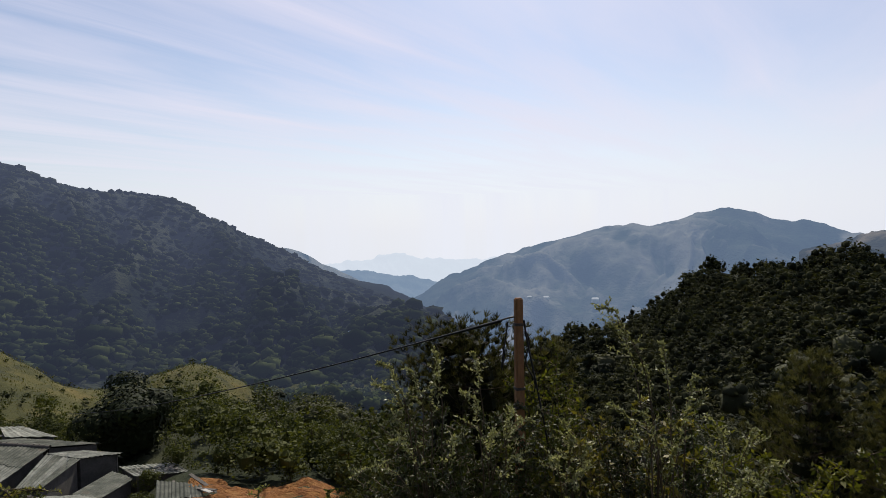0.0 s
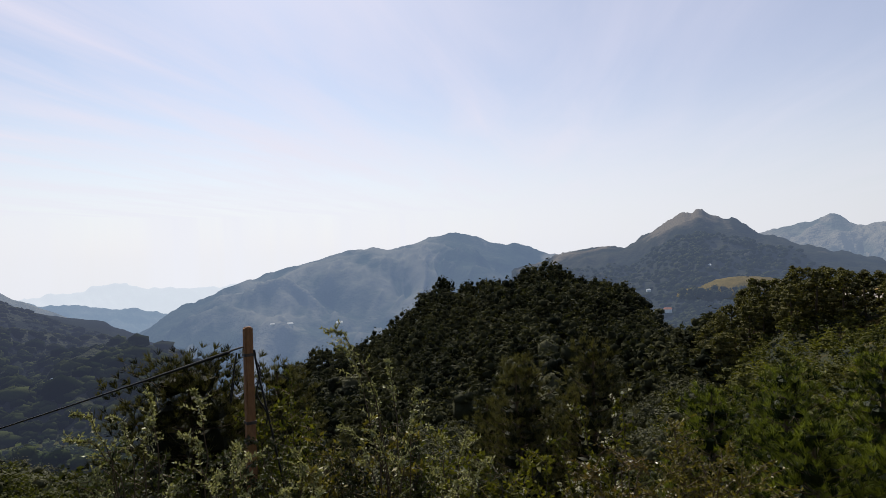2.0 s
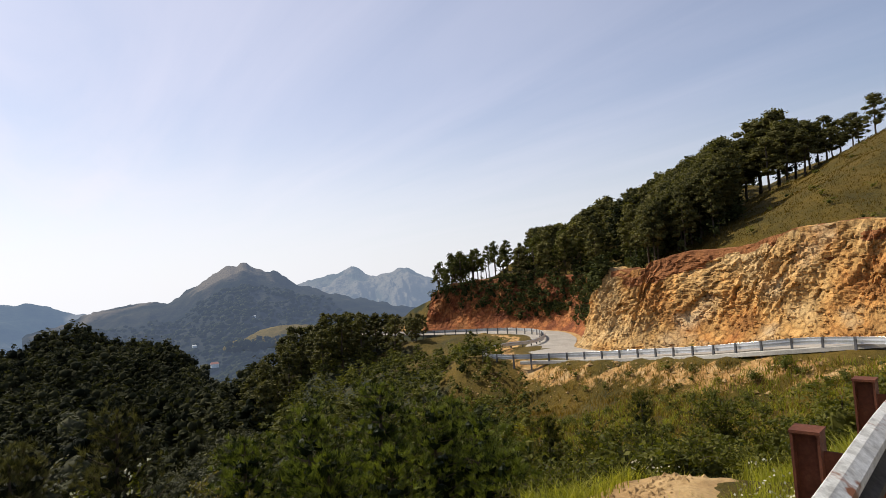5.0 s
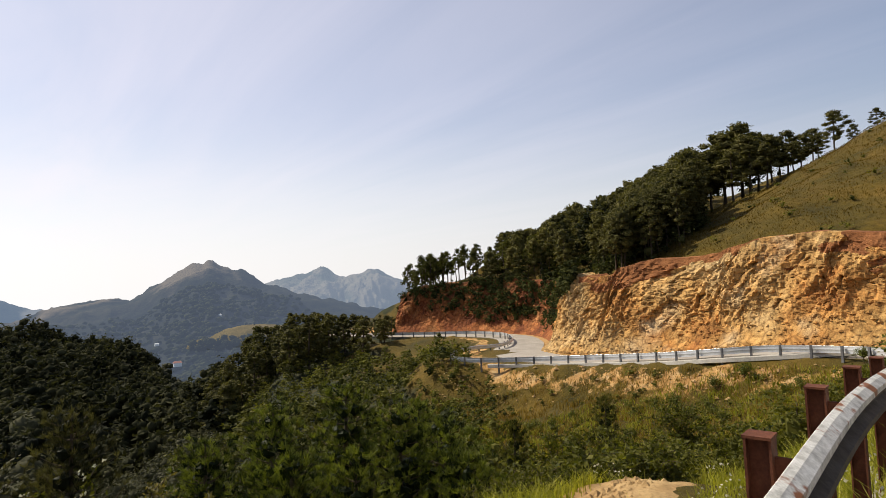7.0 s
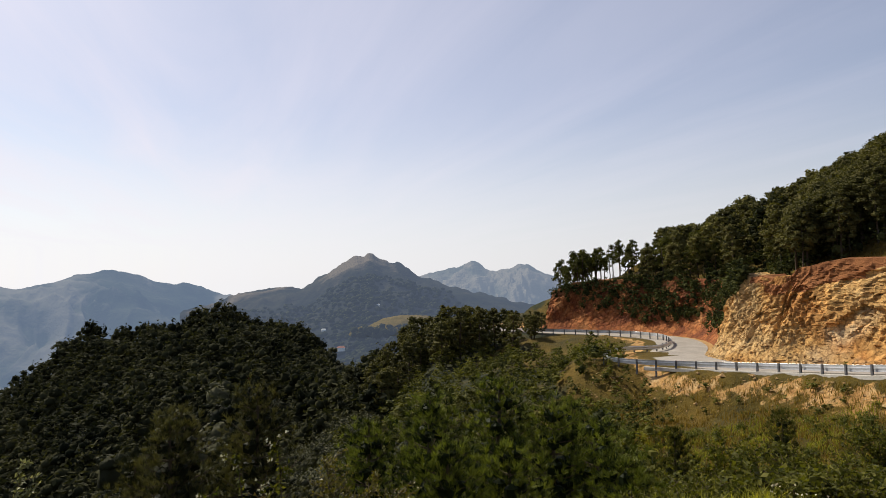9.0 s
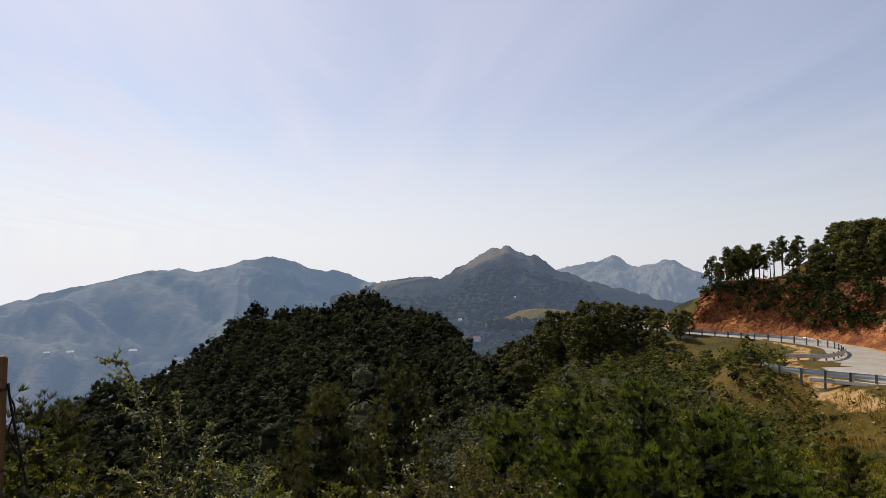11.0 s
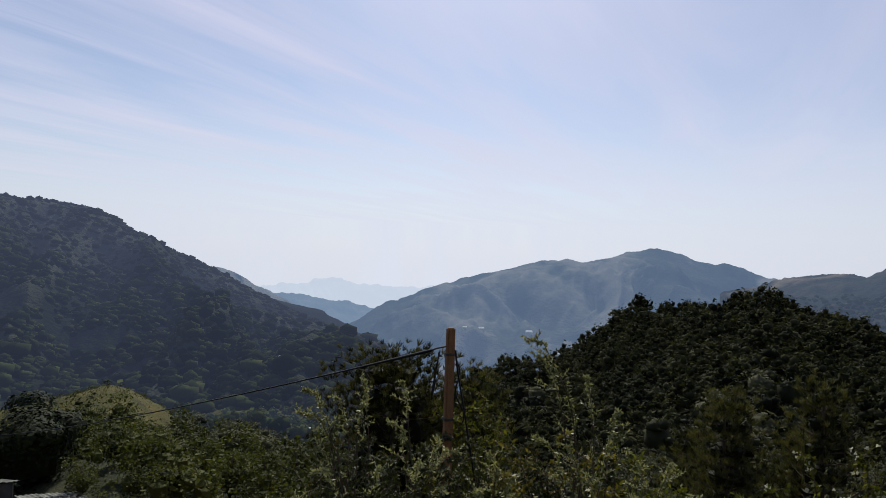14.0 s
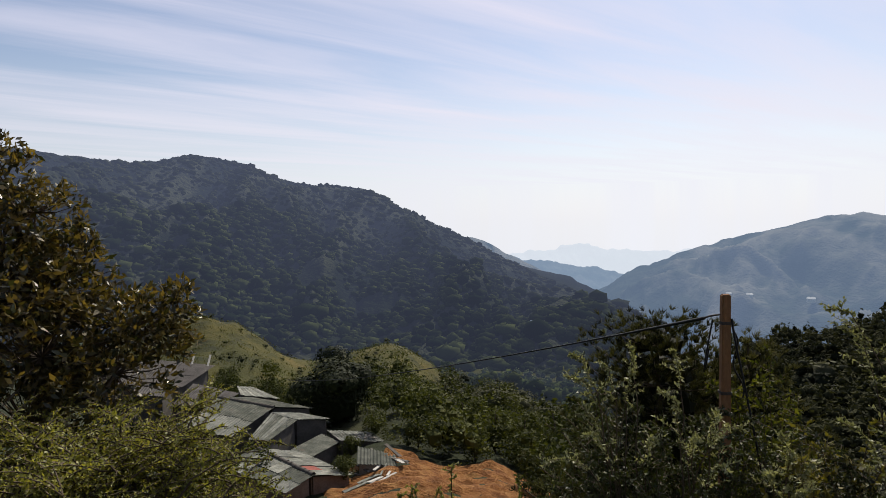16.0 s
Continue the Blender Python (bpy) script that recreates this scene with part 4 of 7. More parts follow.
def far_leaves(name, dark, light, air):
    """Leaves of far woods, with the haze in front of them painted on as emission."""
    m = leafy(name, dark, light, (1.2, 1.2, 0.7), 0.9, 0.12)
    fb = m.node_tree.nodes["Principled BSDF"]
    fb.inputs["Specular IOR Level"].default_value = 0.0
    haze_emission(m.node_tree, fb, *air)
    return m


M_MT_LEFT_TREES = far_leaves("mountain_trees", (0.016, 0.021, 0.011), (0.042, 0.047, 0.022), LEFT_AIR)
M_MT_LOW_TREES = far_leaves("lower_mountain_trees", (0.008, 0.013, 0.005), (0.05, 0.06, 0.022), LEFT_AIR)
p = np.vstack([on_slope(LEFT_SLOPE, 1300, 0.0, 0.03, 4), on_slope(LEFT_SLOPE, 7000, 0.02, 0.6, 5)])
p[:, 2] -= 3.5
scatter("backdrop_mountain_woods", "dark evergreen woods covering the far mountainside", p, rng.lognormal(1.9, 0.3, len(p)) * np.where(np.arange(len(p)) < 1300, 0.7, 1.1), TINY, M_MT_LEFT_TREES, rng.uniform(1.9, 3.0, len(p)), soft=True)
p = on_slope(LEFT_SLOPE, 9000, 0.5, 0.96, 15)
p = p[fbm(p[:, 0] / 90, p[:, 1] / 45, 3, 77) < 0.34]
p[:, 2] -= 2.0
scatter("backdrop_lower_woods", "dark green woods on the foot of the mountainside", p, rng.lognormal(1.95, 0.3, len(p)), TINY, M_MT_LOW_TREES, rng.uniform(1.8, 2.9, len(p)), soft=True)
p = on_slope(PEAK_SLOPE, 3600, 0.34, 0.97, 6)
p[:, 2] -= 2.0
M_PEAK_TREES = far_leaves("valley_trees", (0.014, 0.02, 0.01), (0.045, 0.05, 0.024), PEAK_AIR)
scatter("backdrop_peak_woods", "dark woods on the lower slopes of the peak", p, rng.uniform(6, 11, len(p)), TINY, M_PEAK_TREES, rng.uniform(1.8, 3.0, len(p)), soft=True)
M_HILL_PINE = leafy("hill_pine_needles", (0.012, 0.015, 0.008), (0.06, 0.06, 0.03), (1.2, 1.25, 0.5), 0.8, 0.18, 0.25)
M_HILL_LEAF = leafy("hill_broad_leaves", (0.012, 0.016, 0.008), (0.08, 0.08, 0.043), (1.2, 1.25, 0.5), 0.75, 0.22, 0.35)
p = spots(9000, 1, 49, 96, 262, 3.9, lambda a, d: d < 255 - 1.2 * np.abs(a - 33))
p = np.vstack([p, spots(90, 32.5, 37.5, 110, 138, 2.6)])
# pines over the top of the hill, broad-leaved trees round its foot
high = p[:, 2] + 7 * fbm(p[:, 0] / 25, p[:, 1] / 25, 3, 51) > np.interp(bearing(p), [1, 12, 20, 26, 32, 49], [-40, -44, -40, -28, -26, -28])
q = p[high]
scatter("hill_pine_woods", "dense dark pine forest over a rounded hill", q, rng.lognormal(1.84, 0.2, len(q)), FAR_SPIRE, M_HILL_PINE, rng.uniform(1.2, 1.7, len(q)), soft=True)
q = p[~high]
scatter("hill_woods", "greyish-green broad-leaved woods round the foot of the hill", q, rng.lognormal(1.6, 0.22, len(q)), FAR_ROUND, M_HILL_LEAF, rng.uniform(1.1, 1.6, len(q)), soft=True)
p = spots(2200, -62, 3, 135, 400, 8.0)
# haze and glare over the valley woods, painted into the leaves as emission
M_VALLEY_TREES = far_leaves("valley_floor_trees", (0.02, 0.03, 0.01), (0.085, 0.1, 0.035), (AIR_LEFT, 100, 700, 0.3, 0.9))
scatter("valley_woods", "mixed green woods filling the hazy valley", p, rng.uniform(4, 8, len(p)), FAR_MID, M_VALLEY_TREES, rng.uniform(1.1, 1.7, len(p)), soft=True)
p = spots(2600, -18, 49, 48, 100, 2.5)
scatter("slope_woods", "dark shrubs and small trees on the slope below", p, rng.uniform(2.4, 5.0, len(p)), [crown_dense(200, 0.028, solid=0.52) for _ in range(6)], M_HILL_LEAF, rng.uniform(0.95, 1.4, len(p)), soft=True)
M_THICKET = leafy("thicket_leaves", (0.016, 0.022, 0.007), (0.085, 0.09, 0.024), (1.3, 1.35, 0.5), 0.72, 0.28)
SCRUB = [crown_round(90, 0.048) for _ in range(8)]
SCRUB_FINE = [crown_round(190, 0.027) for _ in range(6)]
SCRUB_LOW = [crown_round(40, 0.065) for _ in range(6)]
SLOPE_PINE = [crown_pine(90, 0.03, bare=0.1, clumps=14, solid=0.75) for _ in range(6)]
M_SCRUB = leafy("slope_scrub_leaves", (0.03, 0.037, 0.008), (0.132, 0.128, 0.028), (1.35, 1.4, 0.45), 0.77, 0.32)
p = spots(3200, 44, 74, 30, 118, 2.1, lambda a, d: (d < 60 + (74 - a) * 3.2))
scatter("right_slope_scrub", "green and yellowish scrub on the slope below the road", p, rng.uniform(1.3, 3.2, len(p)), SCRUB + SLOPE_PINE, M_SCRUB, rng.uniform(1.1, 1.6, len(p)))
p = spots(260, 60, 71.5, 52, 86, 2.2)
p = p[np.array([np.min(np.hypot(ROAD_S[:, 0] - x, ROAD_S[:, 1] - y)) for x, y in p[:, :2]]) > 6.5]
scatter("bank_scrub", "green scrub on the bank below the lay-by", p, rng.uniform(1.0, 2.2, len(p)), SCRUB, M_SCRUB, rng.uniform(1.2, 1.8, len(p)))
p = spots(420, -14, 46, 20, 50, 2.3, lambda a, d: (a > -9) | (d > 37))
scatter("steep_slope_bushes", "dark green bushes on the steep slope", p, rng.uniform(1.4, 3.2, len(p)), SCRUB_FINE, M_THICKET, rng.uniform(1.1, 1.6, len(p)))
p = spots(900, -30, -3, 33, 64, 2.0, lambda a, d: d > np.interp(a, [-30, -25, -22, -20, -14, -3], [58, 46, 37, 34, 33.5, 33]))
scatter("shed_thicket", "green thicket of small trees beside the sheds", p, rng.uniform(2.0, 4.2, len(p)), SCRUB_FINE, M_THICKET, rng.uniform(1.0, 1.5, len(p)))
p = np.vstack([spots(260, -56, -18, 58, 74, 2.6), spots(330, -48, -16, 74, 97, 2.4, lambda a, d: d < 84 + 8 * np.sin(a * 1.3))])
scatter("knoll_foot_bushes", "dark bushes at the foot of the knolls", p, rng.uniform(0.8, 1.9, len(p)), SCRUB, M_THICKET, rng.uniform(1.1, 1.7, len(p)))

p = spots(420, -50, -14, 72, 122, 2.6)
scatter("knoll_tufts", "low dark bushes and tufts over the grassy knolls", p, rng.uniform(0.35, 1.0, len(p)), SCRUB_LOW, M_THICKET, rng.uniform(1.4, 2.4, len(p)))

p = spots(900, 67, 110, 29, 60, 1.7)
p = p[np.array([np.min(np.hypot(ROAD_S[:, 0] - x, ROAD_S[:, 1] - y)) for x, y in p[:, :2]]) > 5.6]
scatter("hollow_scrub", "low olive scrub scattered over the grassy hollow", p, rng.uniform(0.35, 1.0, len(p)), SCRUB_LOW, M_SCRUB, rng.uniform(1.2, 2.0, len(p)))

# ---- things: materials ----
M_RUST = earthy("rusty_steel", [(0.3, (0.075, 0.022, 0.012)), (0.6, (0.15, 0.05, 0.025)), (0.8, (0.24, 0.1, 0.05))], 6, 60, 0.4, 0.004, 0.8)
M_WHITE_RAIL = earthy("chalky_rail_paint", [(0.34, (0.5, 0.49, 0.45)), (0.46, (0.7, 0.69, 0.64)), (0.62, (0.9, 0.89, 0.84))], 11, 60, 0.3, 0.004, 0.5, spots=(4.2, 0.54, 0.58, (0.27, 0.1, 0.04)))
# shade of the rail's road face painted in, with some mud
M_RAIL_SHADE_MUD = earthy("shaded_muddy_rail_paint", [(0.3, (0.06, 0.05, 0.042)), (0.6, (0.12, 0.105, 0.09)), (0.8, (0.24, 0.22, 0.2))], 5, 40, 0.3, 0.004, 0.7)
M_POST_GREY = earthy("dull_zinc", [(0.3, (0.12, 0.12, 0.125)), (0.7, (0.22, 0.22, 0.23))], 3, 30, 0.2, 0.004, 0.6)
M_GALV = earthy("galvanised_steel", [(0.3, (0.7, 0.71, 0.73)), (0.7, (0.88, 0.89, 0.9))], 2, 30, 0.2, 0.004, 0.3)
M_GALV.node_tree.nodes["Principled BSDF"].inputs["Metallic"].default_value = 0.4
M_POLE = earthy("weathered_pole", [(0.3, (0.24, 0.12, 0.06)), (0.6, (0.38, 0.2, 0.1)), (0.8, (0.46, 0.28, 0.16))], 3, 30, 0.5, 0.01, 0.9, stretch=(1, 1, 0.3))
M_CABLE = earthy("black_cable", [(0.3, (0.012, 0.012, 0.014)), (0.7, (0.03, 0.03, 0.03))], 8, 60, 0.2, 0.003, 0.6)
M_IRON = earthy("dark_iron", [(0.3, (0.05, 0.045, 0.04)), (0.7, (0.12, 0.1, 0.09))], 8, 50, 0.3, 0.003, 0.6)
M_SHEET = earthy("grey_roof_sheet", [(0.3, (0.032, 0.036, 0.026)), (0.5, (0.078, 0.082, 0.064)), (0.72, (0.16, 0.157, 0.128))], 1.6, 9, 0.4, 0.02, 0.8, spots=(1.1, 0.62, 0.7, (0.07, 0.06, 0.045)))
M_SHEET_WORN = earthy("worn_roof_sheet", [(0.3, (0.07, 0.073, 0.06)), (0.5, (0.14, 0.143, 0.12)), (0.72, (0.25, 0.245, 0.21))], 1.1, 7, 0.4, 0.02, 0.7, stretch=(1, 1, 1), spots=(2.4, 0.6, 0.7, (0.05, 0.05, 0.035)))
M_SHEET_BROWN = earthy("brown_roof_sheet", [(0.3, (0.036, 0.031, 0.029)), (0.55, (0.075, 0.066, 0.061)), (0.78, (0.16, 0.142, 0.13))], 1.5, 9, 0.4, 0.02, 0.8)
M_SHEET_PALE = earthy("pale_roof_sheet", [(0.3, (0.1, 0.105, 0.085)), (0.55, (0.24, 0.24, 0.2)), (0.76, (0.46, 0.44, 0.37))], 2.0, 9, 0.4, 0.02, 0.75, spots=(1.6, 0.6, 0.68, (0.11, 0.1, 0.07)))
M_SHEET_RED = earthy("red_roof_sheet", [(0.3, (0.25, 0.06, 0.045)), (0.7, (0.4, 0.13, 0.1))], 2, 9, 0.4, 0.02, 0.8)
M_TILE = earthy("ridge_tile", [(0.3, (0.08, 0.07, 0.06)), (0.7, (0.18, 0.16, 0.14))], 3, 14, 0.4, 0.01, 0.9)
M_WALL = earthy("grey_render", [(0.3, (0.075, 0.068, 0.06)), (0.7, (0.15, 0.135, 0.12))], 1.2, 12, 0.4, 0.01, 0.95)
M_WALL_PINK = earthy("mud_plaster", [(0.3, (0.2, 0.13, 0.09)), (0.7, (0.33, 0.22, 0.16))], 1.2, 12, 0.4, 0.01, 0.95)
M_DOORWAY_SHADE = earthy("doorway_shade", [(0.3, (0.012, 0.011, 0.01)), (0.7, (0.025, 0.022, 0.02))], 2, 12, 0.1, 0.01)
M_STONE = earthy("loose_stone", [(0.3, (0.26, 0.22, 0.17)), (0.6, (0.4, 0.36, 0.3)), (0.8, (0.5, 0.4, 0.28))], 5, 30, 0.5, 0.01, 0.95)
# haze in front of the far houses is painted on as emission
M_WHITEWALL = distant("white_wall", [(0.3, (0.6, 0.6, 0.58)), (0.7, (0.75, 0.75, 0.72))], 0.2, 2, (0.05, 0.07, 0.10), 0.1)
M_REDROOF = distant("red_tile_roof", [(0.3, (0.3, 0.13, 0.08)), (0.7, (0.42, 0.2, 0.13))], 0.4, 3, (0.04, 0.055, 0.08), 0.1)
M_CURB = earthy("pale_curb", [(0.3, (0.4, 0.38, 0.34)), (0.7, (0.55, 0.52, 0.47))], 1.5, 14, 0.3, 0.01, 0.9)


def box_mesh(name, size, mat, bevel=0.0, lift=0.0):
    bm = bmesh.new()
    bmesh.ops.create_cube(bm, size=1.0)
    bmesh.ops.scale(bm, vec=size, verts=bm.verts)
    bmesh.ops.translate(bm, vec=(0, 0, lift), verts=bm.verts)
    if bevel:
        bmesh.ops.bevel(bm, geom=bm.edges[:], offset=bevel, segments=2, affect="EDGES")
    me = bpy.data.meshes.new(name)
    bm.to_mesh(me)
    bm.free()
    me.materials.append(mat)
    return me


def tube_mesh(name, points, radii, mat, sides=8):
    v, f = limb(points, radii, sides)
    return mesh_from(name, v, f, mat, True)


# ---- guardrail ----
W_BEAM = [(0.0, -0.155), (0.035, -0.14), (0.08, -0.105), (0.08, -0.065), (0.02, -0.02), (0.02, 0.02), (0.08, 0.065), (0.08, 0.105), (0.035, 0.14), (0.0, 0.155), (-0.006, 0.15), (0.0, 0.10), (0.0, 0.06), (-0.012, 0.0), (0.0, -0.06), (0.0, -0.10), (-0.006, -0.15)]


def along(path, step):
    p = np.array(path, float)
    seg = np.concatenate([[0], np.cumsum(np.linalg.norm(np.diff(p, axis=0), axis=1))])
    s = np.arange(0, seg[-1], step)
    return np.stack([np.interp(s, seg, p[:, k]) for k in range(3)], 1), s


def section_mesh(name, w, d, t, h, mat, cap=0.0):
    """An upright H-section post from z = -0.5 to h, with a flat cap plate."""
    bm = bmesh.new()
    for cx, cy, sx, sy in ((0, -d / 2, w, t), (0, d / 2, w, t), (0, 0, t, d)):
        m = Matrix.Translation((cx, cy, (h - 0.9) / 2)) @ Matrix.Diagonal((sx, sy, h + 0.9, 1))
        bmesh.ops.create_cube(bm, size=1.0, matrix=m)
    if cap:
        bmesh.ops.create_cube(bm, size=1.0, matrix=Matrix.Translation((0, 0, h + 0.006)) @ Matrix.Diagonal((w + cap, d + cap, 0.014, 1)))
    me = bpy.data.meshes.new(name)
    bm.to_mesh(me)
    bm.free()
    me.materials.append(mat)
    return me


def guardrail(label, points, mat, post_me, block_me, spacing, side, top=0.75, through_x=None, back=0.2, shade_mud=None, tall_beam=1.0):
    path = spline(points, 14)
    at = path[len(path) // 2]
    rail = thing("guardrail", label, "guardrail", tuple(at))
    local = path - at
    local[:, 2] += top - 0.155 * tall_beam
    v, f = strip(local, [(a * side, u * tall_beam) for a, u in W_BEAM], True)
    beam = mesh_from("beam", v, f, mat)
    if shade_mud:
        # darker paint on the lower folds: road-face shade, and mud, put into the colour
        beam.materials.append(shade_mud)
        k = np.arange(len(f)) % (len(W_BEAM) - 1)
        low = (k <= 4) & (np.arange(len(f)) < (len(path) - 1) * (len(W_BEAM) - 1))
        beam.polygons.foreach_set("material_index", low.astype(np.int32))
    part("beam", beam, rail)
    if through_x is not None:
        seg = np.concatenate([[0], np.cumsum(np.linalg.norm(np.diff(path, axis=0), axis=1))])
        shift = np.interp(through_x, path[:, 0], seg) % spacing
        path = np.vstack([[np.interp(shift, seg, path[:, k]) for k in range(3)], path[seg > shift]])
    pts, _ = along(path, spacing)
    for i in range(len(pts) - 1):
        t = pts[i + 1] - pts[i]
        yaw = math.degrees(math.atan2(t[1], t[0]))
        n = np.array([t[1], -t[0]]) / max(1e-6, math.hypot(t[0], t[1])) * side
        q = pts[i] - at
        o = part("post", post_me, rail)
        o.matrix_basis = pose(q[0] - n[0] * back, q[1] - n[1] * back, q[2], 0, 0, yaw)
        if block_me:
            b = part("spacer_block", block_me, o)
            b.matrix_basis = pose(0, -side * (back * 0.5), top - 0.155)
    return rail


FAR_POST = section_mesh("post", 0.15, 0.12, 0.02, 0.78, M_POST_GREY)
NEAR_POST = section_mesh("post", 0.115, 0.11, 0.012, 0.79, M_RUST, 0.018)
NEAR_BLOCK = box_mesh("spacer_block", (0.014, 0.1, 0.22), M_RUST)


def base_at(az, d, el):
    return tuple(polar(az, d, EYE + d * math.tan(radians(el))))


NEAR_LINE = [(-1.0, 0.83, 0.0), (0.0, 0.47, 0.0), (2.68, -0.49, 0.0), (5.34, -1.46, -0.03), (9, -2.9, -0.3), (15, -5.2, -0.95)]
guardrail("white-painted steel guardrail with rust patches on rusty posts", NEAR_LINE, M_WHITE_RAIL, NEAR_POST, NEAR_BLOCK, 1.55, 1, through_x=3.6, back=0.17, shade_mud=M_RAIL_SHADE_MUD)
guardrail("galvanised steel guardrail along the bend of the road", [(15.2, -5.37, -0.98), (24, -8.9, -2.1), (33, -12.0, -3.2), (41, -13.4, -4.1), (46.5, -11.5, -4.55), base_at(98.2, 50, -7.3), base_at(94, 51, -7.6), base_at(89.3, 54, -7.9), base_at(84.4, 58, -8.0), base_at(78.5, 62, -8.05), base_at(72.4, 65, -7.95), base_at(70.2, 67, -7.6), base_at(70.4, 70.5, -7.15)],
          M_GALV, FAR_POST, None, 2.0, 1, tall_beam=1.6)
guardrail("galvanised steel guardrail curving round a lay-by", [base_at(70.6, 71.5, -7.1), base_at(72.4, 76, -6.75), base_at(74.6, 79, -6.6), base_at(75.7, 84, -6.25), base_at(75.9, 92, -5.85), base_at(74.9, 99, -5.45), base_at(72, 104, -5.2), base_at(68, 107, -5.1), base_at(63, 109.5, -4.95)],
          M_GALV, FAR_POST, None, 2.0, 1, tall_beam=1.6)

# a pale concrete edge under the far rail
edge = spline([base_at(104, 49, -6.75), base_at(98.2, 49.7, -7.3), base_at(94, 50.7, -7.62), base_at(89.3, 53.7, -7.92), base_at(84.4, 57.7, -8.02), base_at(78.5, 61.7, -8.07), base_at(73.6, 64.2, -7.99)], 12)
v, f = strip(edge, [(0.35, 0.02), (-0.02, 0.02), (-0.06, -0.02), (-0.1, -0.3), (0.3, -0.4)])
tagged(new("road_edge", mesh_from("road_edge", v, f, M_CURB)), "pale concrete edge of the road", "curb", kind="structure")


def draped(name, label, category, mat, cx, cy, lx, ly, yaw, step, lift, seed, kind="structure", ruts=0.0):
    """A thin ragged patch lying on the ground."""
    u = np.arange(-lx / 2, lx / 2, step)
    w = np.arange(-ly / 2, ly / 2, step)
    U, V = np.meshgrid(u, w, indexing="ij")
    a = radians(yaw)
    X, Y = cx + U * math.cos(a) - V * math.sin(a), cy + U * math.sin(a) + V * math.cos(a)
    rim = 1 - (np.abs(U) / (lx / 2)) ** 2.5 - (np.abs(V) / (ly / 2)) ** 2.5 + 0.9 * fbm(X / 1.6, Y / 1.6, 4, seed)
    Z = land(X.ravel(), Y.ravel()).reshape(X.shape) + lift * np.clip(rim * 4, -1.5, 1) + (ruts * np.sin(V * 4.2 + 1.5 * fbm(U / 3, V / 3, 2, seed + 2)) + (0.06 + ruts) * fbm(X / 0.5, Y / 0.5, 3, seed + 1)) * (rim > 0)
    ob = new(name, mesh_from(name, np.stack([X, Y, Z], -1).reshape(-1, 3), grid_faces(len(u), len(w)), mat, True))
    return tagged(ob, label, category, kind=kind)


dp = polar(-17.0, 29.0)
draped("dirt_yard", "bare reddish dirt beside the sheds", "dirt", M_DIRT, dp.x, dp.y, 13.5, 10.5, 20, 0.12, 0.1, 71, ruts=0.12)


def trail(name, label, rows, half, mat, seed):
    """A worn track with ragged edges along rows of bearing and distance."""
    q = np.array([polar(a, d)[:2] for a, d in rows])
    c = spline(q, 60)
    t = np.gradient(c, axis=0)
    t /= np.linalg.norm(t, axis=1)[:, None]
    n = np.stack([t[:, 1], -t[:, 0]], 1)
    w = np.linspace(-1.5, 1.5, 31)
    X = c[:, 0:1] + n[:, 0:1] * w * half
    Y = c[:, 1:2] + n[:, 1:2] * w * half
    rim = 1 - np.abs(w)[None] ** 1.5 + 1.1 * fbm(X / 0.8, Y / 0.8, 4, seed)
    Z = land(X.ravel(), Y.ravel()).reshape(X.shape) + 0.06 * np.clip(rim * 1.6, -2, 1) + 0.025 * fbm(X / 0.3, Y / 0.3, 4, seed + 1) * np.clip(rim * 3, 0, 1)
    ob = new(name, mesh_from(name, np.stack([X, Y, Z], -1).reshape(-1, 3), grid_faces(len(c), len(w)), mat, True))
    return tagged(ob, label, "path", kind="structure")


trail("path", "narrow pale ochre dirt track on the grassy slope", [(72, 8.6), (76, 9.2), (79.5, 9.8), (83, 10.6), (86.6, 11.6), (90.4, 12.9), (93.5, 14.2)], 0.95, M_PATH, 80)
pp = polar(101, 4.6)
draped("shoulder", "grey gravel shoulder by the guardrail", "gravel", earthy("gravel", [(0.3, (0.2, 0.18, 0.15)), (0.6, (0.36, 0.33, 0.29)), (0.8, (0.5, 0.48, 0.44))], 9, 40, 0.9, 0.03), pp.x + 1.0, pp.y - 1.4, 14, 2.6, -19.6, 0.08, 0.06, 90)

# stones in the gravel


def stone_mesh(r, sx, sy, sz, mat):
    bm = bmesh.new()
    bmesh.ops.create_icosphere(bm, subdivisions=1, radius=1.0)
    for vtx in bm.verts:
        vtx.co *= r.uniform(0.7, 1.15)
        vtx.co = Vector((vtx.co.x * sx, vtx.co.y * sy, vtx.co.z * sz))
    me = bpy.data.meshes.new("stone")
    bm.to_mesh(me)
    bm.free()
    me.materials.append(mat)
    return me


